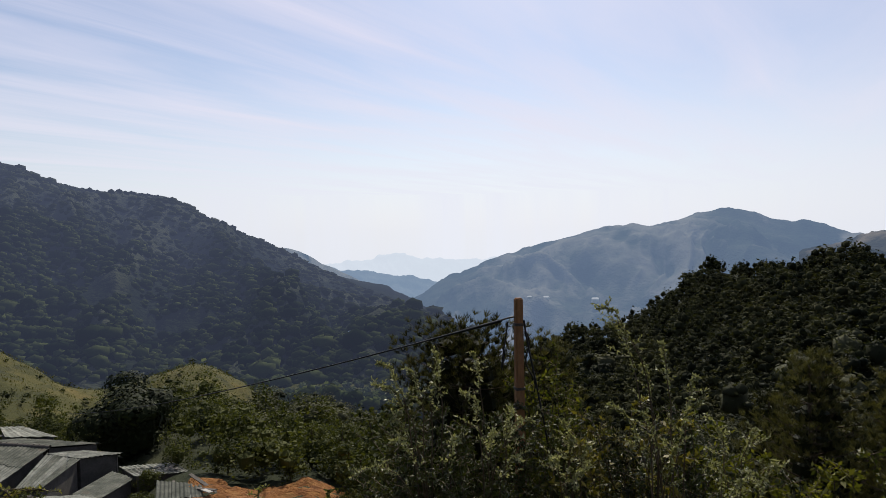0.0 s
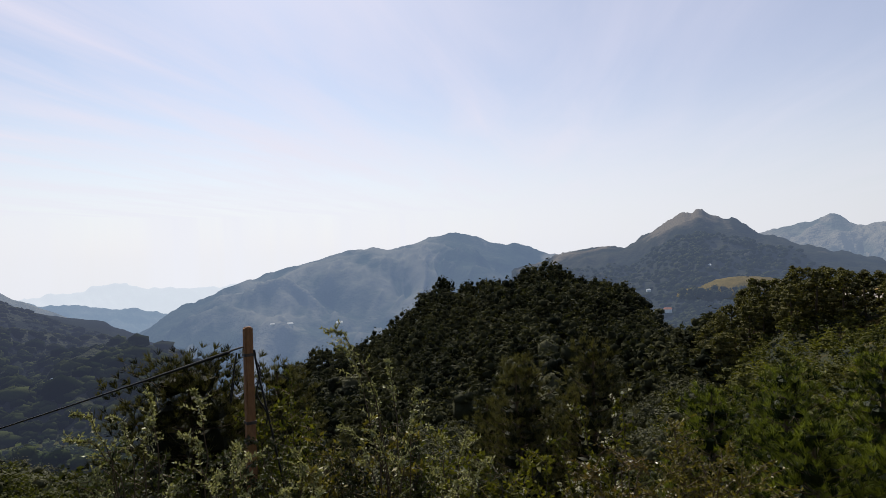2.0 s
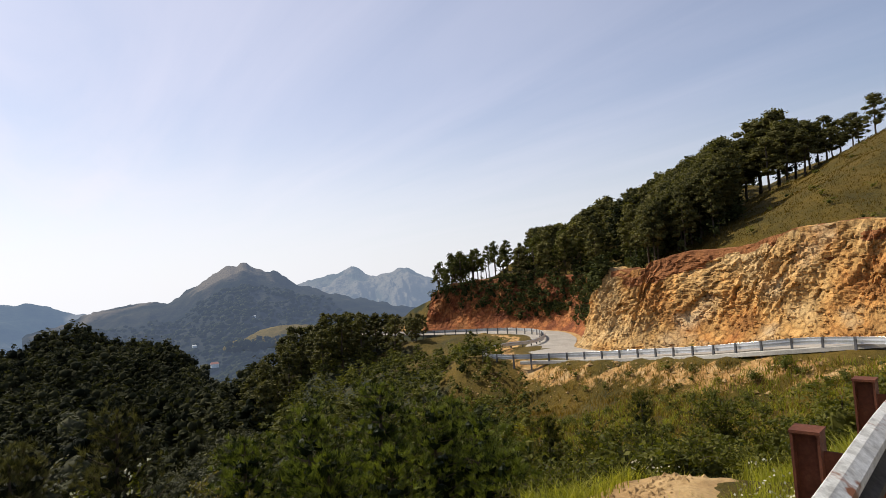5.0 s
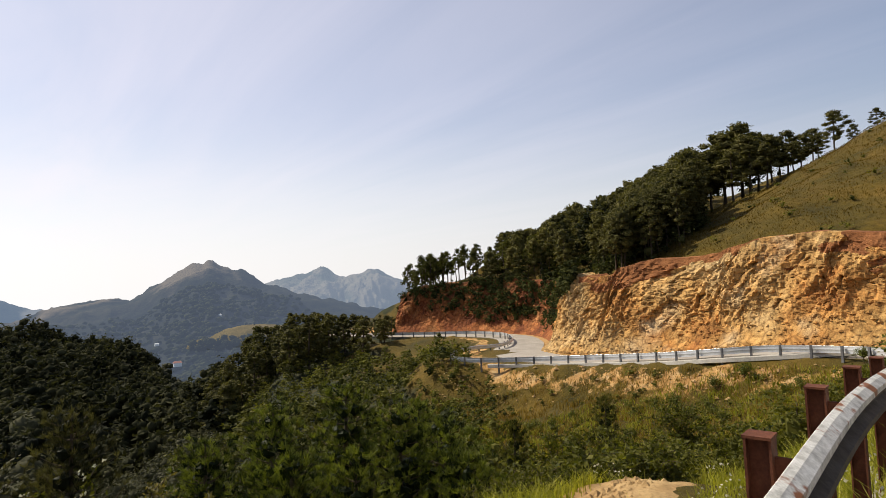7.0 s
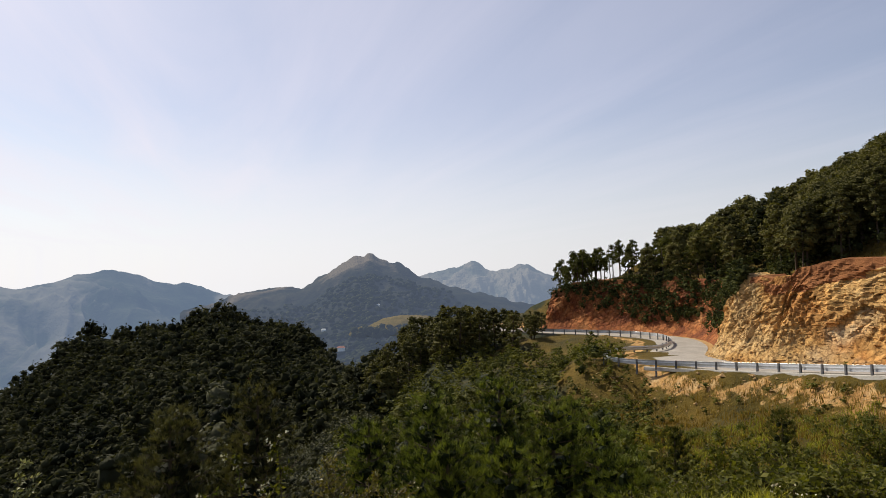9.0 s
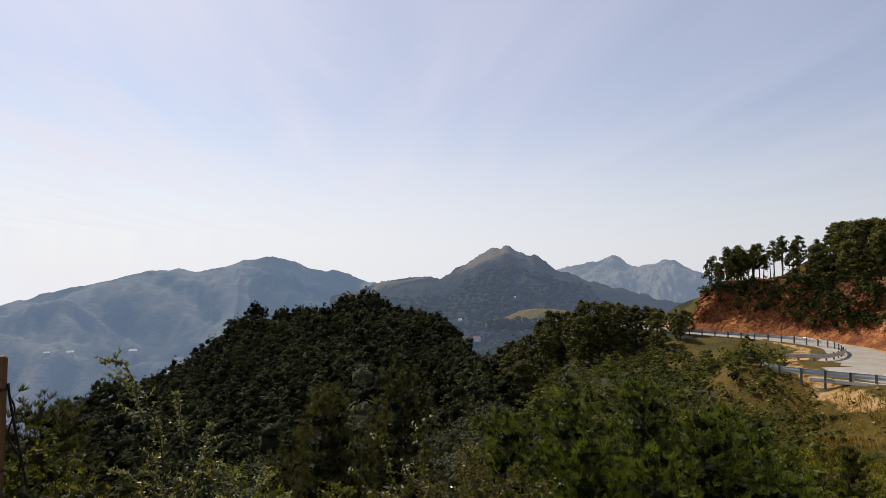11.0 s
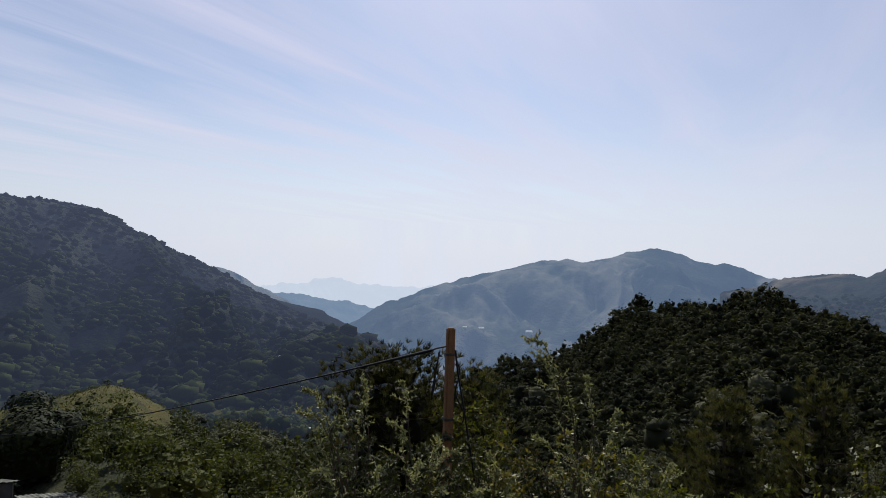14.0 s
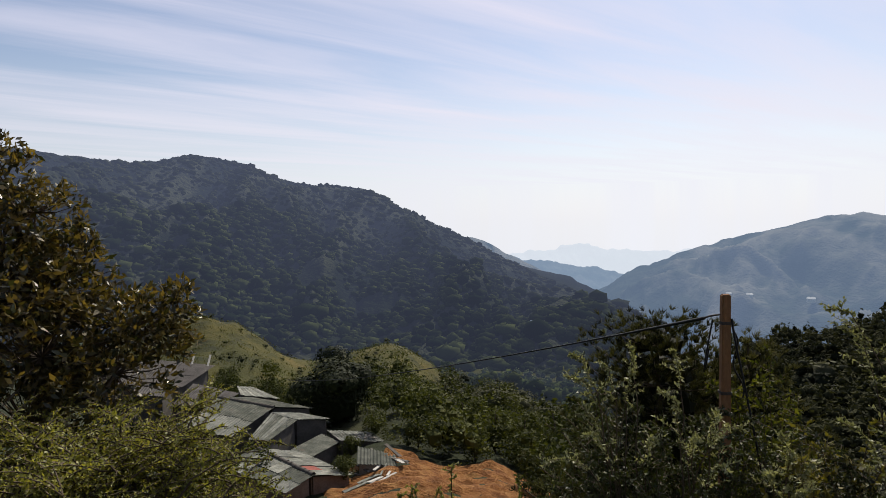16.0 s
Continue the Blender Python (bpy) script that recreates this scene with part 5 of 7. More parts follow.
def tri_stones(n, place, size, name, label, mat, seed):
    """Loose stones nobody could count, in one mesh."""
    g = np.random.default_rng(seed)
    base = np.array([(1, 0, 0), (0, 1, 0), (-1, 0, 0), (0, -1, 0), (0, 0, 1), (0, 0, -0.6)], float)
    tri = np.array([(0, 1, 4), (1, 2, 4), (2, 3, 4), (3, 0, 4), (1, 0, 5), (2, 1, 5), (3, 2, 5), (0, 3, 5)])
    p = place(n, g)
    s = size * g.lognormal(0, 0.5, (len(p), 1, 1)) * g.uniform(0.6, 1.3, (len(p), 6, 3))
    a = g.uniform(0, 6.28, len(p))
    c, si = np.cos(a)[:, None], np.sin(a)[:, None]
    vv = base[None] * s
    x = vv[:, :, 0] * c - vv[:, :, 1] * si
    y = vv[:, :, 0] * si + vv[:, :, 1] * c
    verts = np.stack([x, y, vv[:, :, 2] * 0.7], -1) + p[:, None]
    faces = (tri[None] + (np.arange(len(p)) * 6)[:, None, None]).reshape(-1, 3)
    return tagged(new(name, mesh_from(name, verts.reshape(-1, 3), faces, mat)), label, "stones", kind="stuff")


def gravel_places(n, g):
    u, w = g.uniform(-6, 7, n), g.uniform(-1.1, 1.2, n)
    a = radians(-19.6)
    x, y = pp.x + 1.0 + u * math.cos(a) - w * math.sin(a), pp.y - 1.4 + u * math.sin(a) + w * math.cos(a)
    return np.stack([x, y, land(x, y) + 0.05], 1)


tri_stones(2600, gravel_places, 0.03, "gravel_stones", "pale grey crushed stones on the road shoulder", M_STONE, 5)


def track_places(n, g):
    a = g.uniform(73, 92, n)
    d = np.interp(a, [72, 76, 79.5, 83, 86.6, 90.4, 93.5], [8.6, 9.2, 9.8, 10.6, 11.6, 12.9, 14.2]) + g.normal(0, 0.35, n)
    x, y = d * np.sin(np.radians(a)), d * np.cos(np.radians(a))
    return np.stack([x, y, land(x, y) + 0.06], 1)


tri_stones(700, track_places, 0.035, "track_stones", "small pale stones on the dirt track", M_PATH, 6)
rk = polar(102.5, 5.2)
big = new("stone", stone_mesh(random.Random(4), 0.16, 0.11, 0.07, M_PATH))
big.location = (rk.x, rk.y - 0.3, land_z(rk.x, rk.y - 0.3) + 0.08)
tagged(big, "flat ochre stone lying in the gravel", "stone")


def cut_places(n, g):
    i = g.integers(2, 34, n)
    j = g.integers(0, CUT_NEAR.shape[1] - 1, n)
    i = np.where(g.random(n) < 0.5, g.integers(0, 6, n), i)
    return CUT_NEAR[i, j]


tri_stones(1800, cut_places, 0.13, "cliff_rubble", "broken ochre rocks on the cutting and at its foot", M_CLIFF, 8)

# loose stones on the rocky fill below the far rail
bank = spline([base_at(107, 47.5, -6.8), base_at(98.2, 49.2, -7.4), base_at(94, 50.2, -7.75), base_at(89.3, 53.2, -8.0), base_at(84.4, 57.2, -8.1), base_at(78.5, 61.2, -8.15), base_at(72.4, 64, -8.05), base_at(69.3, 66, -7.9)], 30)


def bank_places(n, g):
    i = g.integers(3, len(bank) - 3, n)
    t = bank[i + 1] - bank[i - 1]
    t /= np.linalg.norm(t, axis=1)[:, None]
    o = np.abs(g.normal(0, 2.2, n)) + 0.4
    x, y = bank[i, 0] - t[:, 1] * o, bank[i, 1] + t[:, 0] * o
    return np.stack([x, y, land(x, y)], 1)


tri_stones(420, bank_places, 0.11, "bank_stones", "pale ochre stones on the bank below the road", M_PATH, 15)

# ---- utility pole and cables ----
POLE_AZ, POLE_D = 7.15, 9.5
pb = polar(POLE_AZ, POLE_D)
POLE_TOP = EYE + POLE_D * math.tan(radians(-6.6))
pole_base = land_z(pb.x, pb.y)
pole = thing("utility_pole", "weathered brown square utility pole with iron bands", "utility pole", (pb.x, pb.y, pole_base))
hp = POLE_TOP - pole_base
bm = bmesh.new()
bmesh.ops.create_cube(bm, size=1.0, matrix=Matrix.Translation((0, 0, hp / 2 - 0.25)) @ Matrix.Diagonal((1, 1, hp + 0.5, 1)))
for vtx in bm.verts:
    k = 0.125 if vtx.co.z > 1 else 0.175
    vtx.co.x *= k
    vtx.co.y *= k
bmesh.ops.bevel(bm, geom=bm.edges[:], offset=0.018, segments=2, affect="EDGES")
bmesh.ops.subdivide_edges(bm, edges=[e for e in bm.edges if e.calc_length() > 3], cuts=12)
me = bpy.data.meshes.new("shaft")
bm.to_mesh(me)
bm.free()
me.materials.append(M_POLE)
shaft = part("shaft", me, pole)
shaft.rotation_euler = (0, 0, radians(12))
for z in (hp - 0.42, hp - 1.45, hp - 1.75):
    w = 0.132 + 0.009 * (hp - z)
    band = part("band", box_mesh("band", (w + 0.012, w + 0.012, 0.045), M_IRON, 0.004), pole)
    band.location, band.rotation_euler = (0, 0, z), (0, 0, radians(12))
part("hook", tube_mesh("hook", [(-0.07, 0, hp - 0.3), (-0.14, -0.01, hp - 0.31), (-0.22, -0.01, hp - 0.33), (-0.3, 0, hp - 0.36)], [0.014] * 4, M_IRON), pole, "iron clamp holding the cable")
for k in range(3):
    g = random.Random(20 + k)
    x0 = 0.09 * (1 if k else -1)
    loop = []
    for t in np.linspace(0, 1, 18):
        if k == 0:
            loop.append((-0.17 - 0.08 * math.sin(t * 3.1) - 0.05 * t, 0.03 * math.sin(4 * t), hp - 0.38 - 0.75 * math.sin(math.pi * t * 0.8)))
        elif k == 1:
            loop.append((0.09 + 0.05 * math.sin(t * 9) + 0.12 * t, -0.04, hp - 0.5 - 1.0 * t))
        else:
            loop.append((0.08 + 0.55 * t**1.3, -0.05 - 0.2 * t, hp - 0.35 - 3.2 * t + 0.3 * math.sin(math.pi * t)))
    part("hanging_cable", tube_mesh("hanging_cable", loop, [0.012 + 0.004 * (k == 2)] * len(loop), M_CABLE, 6), pole, "loose black cable hanging by the pole")
start = Vector((pb.x - 0.28, pb.y, POLE_TOP - 0.36))
end = polar(-33, 50, EYE + 50 * math.tan(radians(-14.2)))
wire_pts = []
for t in np.linspace(0, 1, 60):
    q = start.lerp(end, t)
    q.z -= 1.8 * t * (1 - t) * (1 - 0.2 * t)
    wire_pts.append(tuple(q))
wire = new("power_cable", tube_mesh("power_cable", wire_pts, list(np.interp(np.linspace(0, 1, 60), [0, 0.02, 0.05, 1], [0.026, 0.024, 0.016, 0.016])), M_CABLE, 6))
tagged(wire, "thick black bundled cable sagging from the pole to the sheds", "cable")

# ---- sheds on the slope ----


def shed(label, corners, drop, roof_mat, wall_mat, sheets=(3, 1), wave=0.2, tiles=None, opening=None, name="shed", seed=0):
    """A shed under one pitched roof: corners as (az, el, d), the two upper ones first, then the two lower ones; walls go down to the ground."""
    g = random.Random(seed)
    c = [Vector(base_at(a, d, e)) for a, e, d in corners]
    mid = sum(c, Vector()) / 4
    gz = min(land_z(p.x, p.y) for p in c) - 0.2
    house = thing(name, label, "shed", (mid.x, mid.y, gz))
    o = Vector((mid.x, mid.y, gz))
    n = (c[1] - c[0]).cross(c[3] - c[0]).normalized()
    if n.z < 0:
        n = -n
    cols, rws = sheets
    for i in range(cols):
        for j in range(rws):
            u0, u1 = i / cols - 0.004, (i + 1) / cols + 0.012
            v0, v1 = j / rws - (0.03 if j else 0), (j + 1) / rws
            nu = max(4, min(60, int((c[1] - c[0]).length / cols / wave * 6)))
            tilt, slide = g.uniform(-0.03, 0.03), g.uniform(-0.015, 0.02)
            vs = []
            for a in range(nu + 1):
                u = u0 + (u1 - u0) * a / nu
                for b in (0, 1):
                    v = (v0, v1)[b] + slide * b
                    p = c[0].lerp(c[1], u).lerp(c[3].lerp(c[2], u), v)
                    lift = 0.022 * math.sin(2 * math.pi * a / 6) + 0.02 * (i % 2) + tilt * (a / nu - 0.5) - 0.025 * j * 0 + (0.03 if j == 0 else 0)
                    vs.append(p + n * lift - o)
            low = [q - n * 0.012 for q in vs]
            k = len(vs)
            f = []
            for a in range(nu):
                f.append((2 * a, 2 * a + 2, 2 * a + 3, 2 * a + 1))
                f.append((k + 2 * a + 1, k + 2 * a + 3, k + 2 * a + 2, k + 2 * a))
                f.append((2 * a + 1, 2 * a + 3, k + 2 * a + 3, k + 2 * a + 1))
                f.append((2 * a, k + 2 * a, k + 2 * a + 2, 2 * a + 2))
            m = roof_mat if not isinstance(roof_mat, (list, tuple)) else roof_mat[(i * 3 + j) % len(roof_mat)]
            part("roof_sheet", mesh_from("roof_sheet", [tuple(q) for q in vs + low], f, m), house)
    # walls, set in from the eaves
    inset = [p.lerp(mid, 0.1) - n * 0.06 for p in c]
    for i in range(4):
        p, q = inset[i], inset[(i + 1) % 4]
        d = (q - p)
        nn = Vector((d.y, -d.x, 0)).normalized() * 0.09
        vs = [p - o, q - o, Vector((q.x, q.y, gz - 0.3)) - o, Vector((p.x, p.y, gz - 0.3)) - o]
        vs += [w + nn for w in vs]
        f = [(0, 1, 2, 3), (7, 6, 5, 4), (0, 4, 5, 1), (1, 5, 6, 2), (2, 6, 7, 3), (3, 7, 4, 0)]
        part("wall", mesh_from("wall", [tuple(w) for w in vs], f, wall_mat), house)
    # a near-black panel on the wall, painted for the shade inside a doorway
    if opening is not None:
        i, t, w, h0, h1 = opening
        p, q = inset[i], inset[(i + 1) % 4]
        d = (q - p).normalized()
        nn = Vector((d.y, -d.x, 0)).normalized()
        ctr = p.lerp(q, t)
        for sgn in (1, -1):
            me = box_mesh("doorway", (w, 0.05, h1 - h0), M_DOORWAY_SHADE, 0.0)
        ob = part("doorway", me, house, "dark panel painted for a shaded doorway")
        out = nn * (0.12 if nn.dot(Vector((-ctr.x, -ctr.y, 0))) > 0 else -0.03)
        ob.matrix_basis = pose(ctr.x + out.x - o.x, ctr.y + out.y - o.y, (h0 + h1) / 2, 0, 0, math.degrees(math.atan2(d.y, d.x)))
    if tiles:
        a, b, count = tiles
        p, q = c[a], c[b]
        tile = tube_mesh("ridge_tile", [(-0.2, 0, 0), (0.2, 0, 0)], [0.11, 0.13], M_TILE, 8)
        yaw = math.degrees(math.atan2((q - p).y, (q - p).x))
        for i in range(count):
            w = p.lerp(q, (i + 0.5) / count) - o + n * 0.05
            tl = part("ridge_tile", tile, house)
            tl.matrix_basis = pose(w.x, w.y, w.z, 0, g.uniform(-4, 4), yaw + g.uniform(-4, 4))
    return house


shed("long shed under brown corrugated sheets", [(-47.5, -10.6, 56), (-39.18, -12.38, 54), (-41.99, -13.95, 50), (-48.5, -12.7, 52)], 3, M_SHEET_BROWN, M_WALL, (5, 2), seed=1)
shed("narrow lean-to under brown sheets below the long shed", [(-45.5, -13.4, 50), (-42.55, -13.88, 49), (-43.45, -14.6, 47), (-46.0, -14.1, 48)], 3, M_SHEET_BROWN, M_WALL, (2, 1), seed=12)
shed("low lean-to with a dark sheet roof", [(-40.96, -13.75, 50), (-37.19, -15.03, 47.5), (-39.2, -15.9, 45), (-42.86, -15.4, 46.5)], 3, M_SHEET_BROWN, M_WALL, (3, 1), seed=2)
shed("shed behind with a pale patched roof", [(-37.3, -14.4, 50), (-35.9, -14.62, 50), (-33.55, -15.88, 47), (-37.0, -15.2, 47)], 3, M_SHEET_PALE, M_WALL, (4, 1), seed=3)
shed("grey shed under weathered sheets with a row of ridge tiles", [(-38.98, -15.21, 44), (-34.15, -16.59, 41.5), (-38.05, -18.66, 37.5), (-42.57, -17.03, 39.5)], 3, [M_SHEET, M_SHEET_WORN, M_SHEET], M_WALL, (5, 2), tiles=(0, 1, 14), seed=4)
shed("far slope of the ridged grey roof", [(-38.9, -15.2, 44), (-34.15, -16.56, 41.5), (-30.46, -16.97, 42.5), (-36.01, -15.51, 45)], 3, M_SHEET, M_WALL, (4, 1), seed=13)
shed("grey rendered shed with a pale overhanging roof", [(-34.4, -16.97, 40.6), (-31.84, -17.27, 41.5), (-29.04, -17.99, 40), (-32.09, -17.82, 39.2)], 3, M_SHEET_PALE, M_WALL, (3, 1), seed=5)
shed("annex with streaked corrugated roof", [(-34.4, -17.03, 40.4), (-32.09, -17.9, 39.1), (-34.83, -19.47, 36), (-36.48, -19.02, 37)], 3, [M_SHEET_WORN, M_SHEET], M_WALL, (4, 1), seed=6)
shed("small lean-to of dark corrugated iron", [(-29.81, -19.26, 38), (-28.19, -20.09, 36.5), (-30.82, -21.13, 34), (-32.82, -20.4, 35)], 2, M_SHEET, M_WALL, (3, 1), wave=0.22, seed=7)
shed("patched roof weighed down with stones", [(-29.28, -19.01, 38.5), (-25.11, -19.42, 38.3), (-23.88, -20.31, 36), (-28.13, -19.93, 36.3)], 2, [M_SHEET_PALE, M_SHEET, M_SHEET_WORN], M_WALL, (6, 3), seed=8)
shed("front shed with mossy grey sheets and a row of ridge tiles", [(-35.78, -19.91, 34), (-30.73, -22.73, 29.5), (-33.41, -23.85, 28), (-39.23, -20.77, 32)], 2.5, [M_SHEET, M_SHEET_WORN, M_SHEET, M_SHEET_WORN, M_SHEET_PALE], M_WALL_PINK, (6, 2), tiles=(0, 1, 14), seed=9)
shed("mud-plastered front shed side under pale sheets with a red patch", [(-35.78, -19.94, 34), (-30.73, -22.76, 29.5), (-26.99, -22.97, 30.5), (-31.96, -20.51, 35)], 2.5, [M_SHEET_PALE, M_SHEET_WORN, M_SHEET_PALE, M_SHEET_WORN] * 3 + [M_SHEET_RED] + [M_SHEET_PALE] * 5, M_WALL_PINK, (6, 2), opening=(1, 0.5, 0.6, 0.5, 1.2), seed=10)
shed("low ruined hut with a mossy sheet roof", [(-26.43, -20.6, 33.5), (-22.83, -21.55, 32.5), (-22.74, -22.5, 31), (-26.57, -22.1, 31.5)], 1.5, M_SHEET, M_STONE, (3, 1), seed=11)
# stones that hold the sheets down
g = random.Random(9)
for i in range(14):
    az, el, d = g.uniform(-28.2, -24.8), g.uniform(-20.0, -19.3), 37.2
    me = stone_mesh(g, 0.14, 0.11, 0.08, M_STONE)
    q = base_at(az, d + (el + 19.65) * 2.4, el)
    st = tagged(new("stone", me), "grey stone holding down a roof sheet", "stone", "stones on the roof")
    st.location = q
for az in (-41.0, -39.6):
    q = Vector(base_at(az, 54.3, -12.0))
    pl = new("plank", box_mesh("plank", (0.16, 1.3, 0.04), M_CURB, 0.005))
    pl.matrix_basis = Matrix.Translation(q) @ pose(0, 0, 0.1, 35, 0, 25)
    tagged(pl, "pale plank lying across the roof's edge", "plank", "planks on the roof")

# scrap boards leaning and lying by the front shed
for i in range(16):
    az, d = g.uniform(-27.2, -22.5), g.uniform(29.0, 33.5)
    q = polar(az, d)
    pl = new("plank", box_mesh("plank", (g.uniform(0.1, 0.2), g.uniform(1.0, 2.4), 0.04), g.choice([M_CURB, M_TILE, M_SHEET_PALE]), 0.004))
    pl.matrix_basis = Matrix.Translation((q.x, q.y, land_z(q.x, q.y) + 0.25)) @ pose(0, 0, 0, g.uniform(-14, 14), g.uniform(-8, 8), g.uniform(0, 180))
    tagged(pl, "weathered scrap board lying by the shed", "plank", "scrap boards by the sheds")
# posts of a small field fence
for az, d, el in ((11.9, 18, -17.6), (13.6, 17.5, -18.4), (14.6, 20.5, -16.9)):
    q = polar(az, d)
    z0 = land_z(q.x, q.y)
    hh = max(0.9, min(1.8, EYE + d * math.tan(radians(el)) - z0))
    fp = new("fence_post", tube_mesh("fence_post", [(0, 0, -0.3), (0.02, 0.01, hh * 0.5), (0.01, -0.02, hh)], [0.07, 0.06, 0.05], M_POLE, 7))
    fp.location = (q.x, q.y, z0)
    tagged(fp, "dark rough wooden fence post in the grass", "fence post", "posts of the field fence")

# ---- far buildings ----


def far_house(label, az, d, el, w, h, roof_mat, wall_mat=None):
    p = Vector(base_at(az, d, el))
    b = thing("house", label, "house", p)
    body = part("wall", box_mesh("wall", (w, w * 0.7, h), wall_mat or M_WHITEWALL, 0.02, -h * 0.2), b)
    v = [(-w * 0.55, -w * 0.4, 0), (w * 0.55, -w * 0.4, 0), (w * 0.55, w * 0.4, 0), (-w * 0.55, w * 0.4, 0), (-w * 0.45, 0, h * 0.5), (w * 0.45, 0, h * 0.5)]
    v = [(x, y, z + h * 0.3) for x, y, z in v]
    bm = bmesh.new()
    bv = [bm.verts.new(q) for q in v]
    for f in ((0, 1, 5, 4), (2, 3, 4, 5), (1, 2, 5), (3, 0, 4), (3, 2, 1, 0)):
        bm.faces.new([bv[i] for i in f])
    me = bpy.data.meshes.new("roof")
    bm.to_mesh(me)
    bm.free()
    me.materials.append(roof_mat)
    part("roof", me, b)
    b.rotation_euler = (0, 0, radians(-az + 12))
    return b


def on_view(slope, az, el):
    """The point of a mountain's face seen from the road in that direction."""
    p = slope.reshape(-1, 3)
    a = np.degrees(np.arctan2(p[:, 0], p[:, 1])) - az
    e = np.degrees(np.arctan2(p[:, 2] - EYE, np.hypot(p[:, 0], p[:, 1]))) - el
    q = p[np.argmin(a**2 + e**2)]
    return float(np.hypot(q[0], q[1]))


for az, el, w, slope, lab, rm in ((14.35, -6.75, 22, RIGHT_SLOPE, "white farmhouse far off on the hazy slope", M_WHITEWALL), (8.2, -6.55, 14, RIGHT_SLOPE, "small white hut far off on the hazy slope", M_WHITEWALL),
                                  (9.8, -6.6, 18, RIGHT_SLOPE, "pale building far off on the hazy slope", M_WHITEWALL), (17.0, -8.7, 16, RIGHT_SLOPE, "pale building low on the hazy slope", M_WHITEWALL),
                                  (45.1, -6.1, 14, PEAK_SLOPE, "red-roofed house in the valley below the peak", M_REDROOF), (43.5, -4.3, 8, PEAK_SLOPE, "white hut below the peak", M_WHITEWALL), (48.6, -2.1, 9, PEAK_SLOPE, "white house under the peak", M_WHITEWALL),
                                  (-9.0, -9.6, 7, LEFT_SLOPE, "white hut on the wooded mountainside", M_WHITEWALL)):
    far_house(lab, az, on_view(slope, az, el) * 0.985, el, w * 0.8, w * 0.4, rm)

# a small dry-grass knoll in the valley below the peak
kn = []
for az, el, rx, h in ((47.7, -4.0, 16, 5), (51.6, -3.15, 38, 9)):
    d = 520
    c = polar(az, d, EYE + d * math.tan(radians(el)))
    n, m = 40, 24
    ph, th = np.linspace(0, 2 * np.pi, n, endpoint=False), np.linspace(0.02, 1.45, m)
    X = c.x + rx * np.sin(th)[None] ** 0.9 * np.cos(ph)[:, None] * 1.1
    Y = c.y + rx * np.sin(th)[None] ** 0.9 * np.sin(ph)[:, None]
    Z = c.z - h * (1 - np.cos(th))[None] * 1.8 + 0 * X + fbm(X / 6, Y / 6, 3, 4) * 1.2
    kn.append((np.stack([X, Y, Z], -1).reshape(-1, 3), grid_faces(n, m, True)))
kv, kf = join(*kn)
# the knoll also has its haze painted on as emission
tagged(new("backdrop_knoll", mesh_from("backdrop_knoll", kv, kf, distant("knoll_grass", [(0.3, (0.09, 0.075, 0.035)), (0.7, (0.17, 0.13, 0.06))], 0.06, 0.6, (0.03, 0.04, 0.055), 1.0), True)), "bald tan grassy knoll in the valley", "hill", kind="structure")

g = np.random.default_rng(61)
p = np.array([base_at(a, d, e) for a, d, e in zip(g.uniform(46.2, 56, 130), g.uniform(455, 500, 130), g.uniform(-5.4, -4.5, 130))])
scatter("backdrop_knoll_woods", "dark trees round the foot of the bald knoll", p, g.uniform(4, 8, len(p)), FAR_MID, M_PEAK_TREES, g.uniform(1.2, 1.8, len(p)), soft=True)

# ---- trees as things of their own ----


def stem_mesh(name, h, r0, seed, lean=0.04, sides=7, branches=0, reach=0.3, bare=0.3):
    g = np.random.default_rng(seed)
    n = 7
    z = np.linspace(0, 1, n)
    pts = np.stack([lean * h * g.normal(0, 0.5, n).cumsum() * 0.4, lean * h * g.normal(0, 0.5, n).cumsum() * 0.4, z * h], 1)
    pts[:, :2] -= pts[0, :2]
    pieces = [limb(pts, r0 * (1 - 0.85 * z) + 0.004, sides)]
    for i in range(branches):
        b = bare + (0.95 - bare) * (i + g.random()) / branches
        o = np.array([np.interp(b, z, pts[:, k]) for k in range(3)])
        a = i * 2.4 + g.uniform(-0.4, 0.4)
        L = (1.06 - b) * reach * h * g.uniform(0.6, 1.15) + 0.05 * h
        q = [o + np.array([math.cos(a) * L * t, math.sin(a) * L * t, L * (0.15 * t + 0.25 * t * t)]) for t in (0, 0.35, 0.7, 1)]
        rr = r0 * (1 - 0.85 * b) * 0.45
        pieces.append(limb(q, [rr, rr * 0.7, rr * 0.45, rr * 0.2], 3))
    v, f = join(*pieces)
    return mesh_from(name, v, f, M_BARK, True)


def scaled(vf, h, w=1.0):
    v, f = vf
    return v * np.array([h * w, h * w, h]), f


def plant_things(name, category, label, group, places, heights, kinds, seed, wide=1.0):
    """Countable plants: a few kinds are built once, and the rest are copies."""
    g = np.random.default_rng(seed)
    made = {}
    for i, (p, h) in enumerate(zip(places, heights)):
        k = i % len(kinds)
        if k not in made:
            ob = thing(name, label, category, tuple(p), group)
            part("trunk", kinds[k][0], ob)
            part("crown", kinds[k][1], ob)
            made[k] = ob
        else:
            ob = copy_thing(made[k], pose(0, 0, 0))
        s = h
        ob.matrix_basis = Matrix.LocRotScale(Vector(p) - Vector((0, 0, 0.1)), Euler((0, 0, g.uniform(0, 6.28))), Vector((s * wide, s * wide, s)))


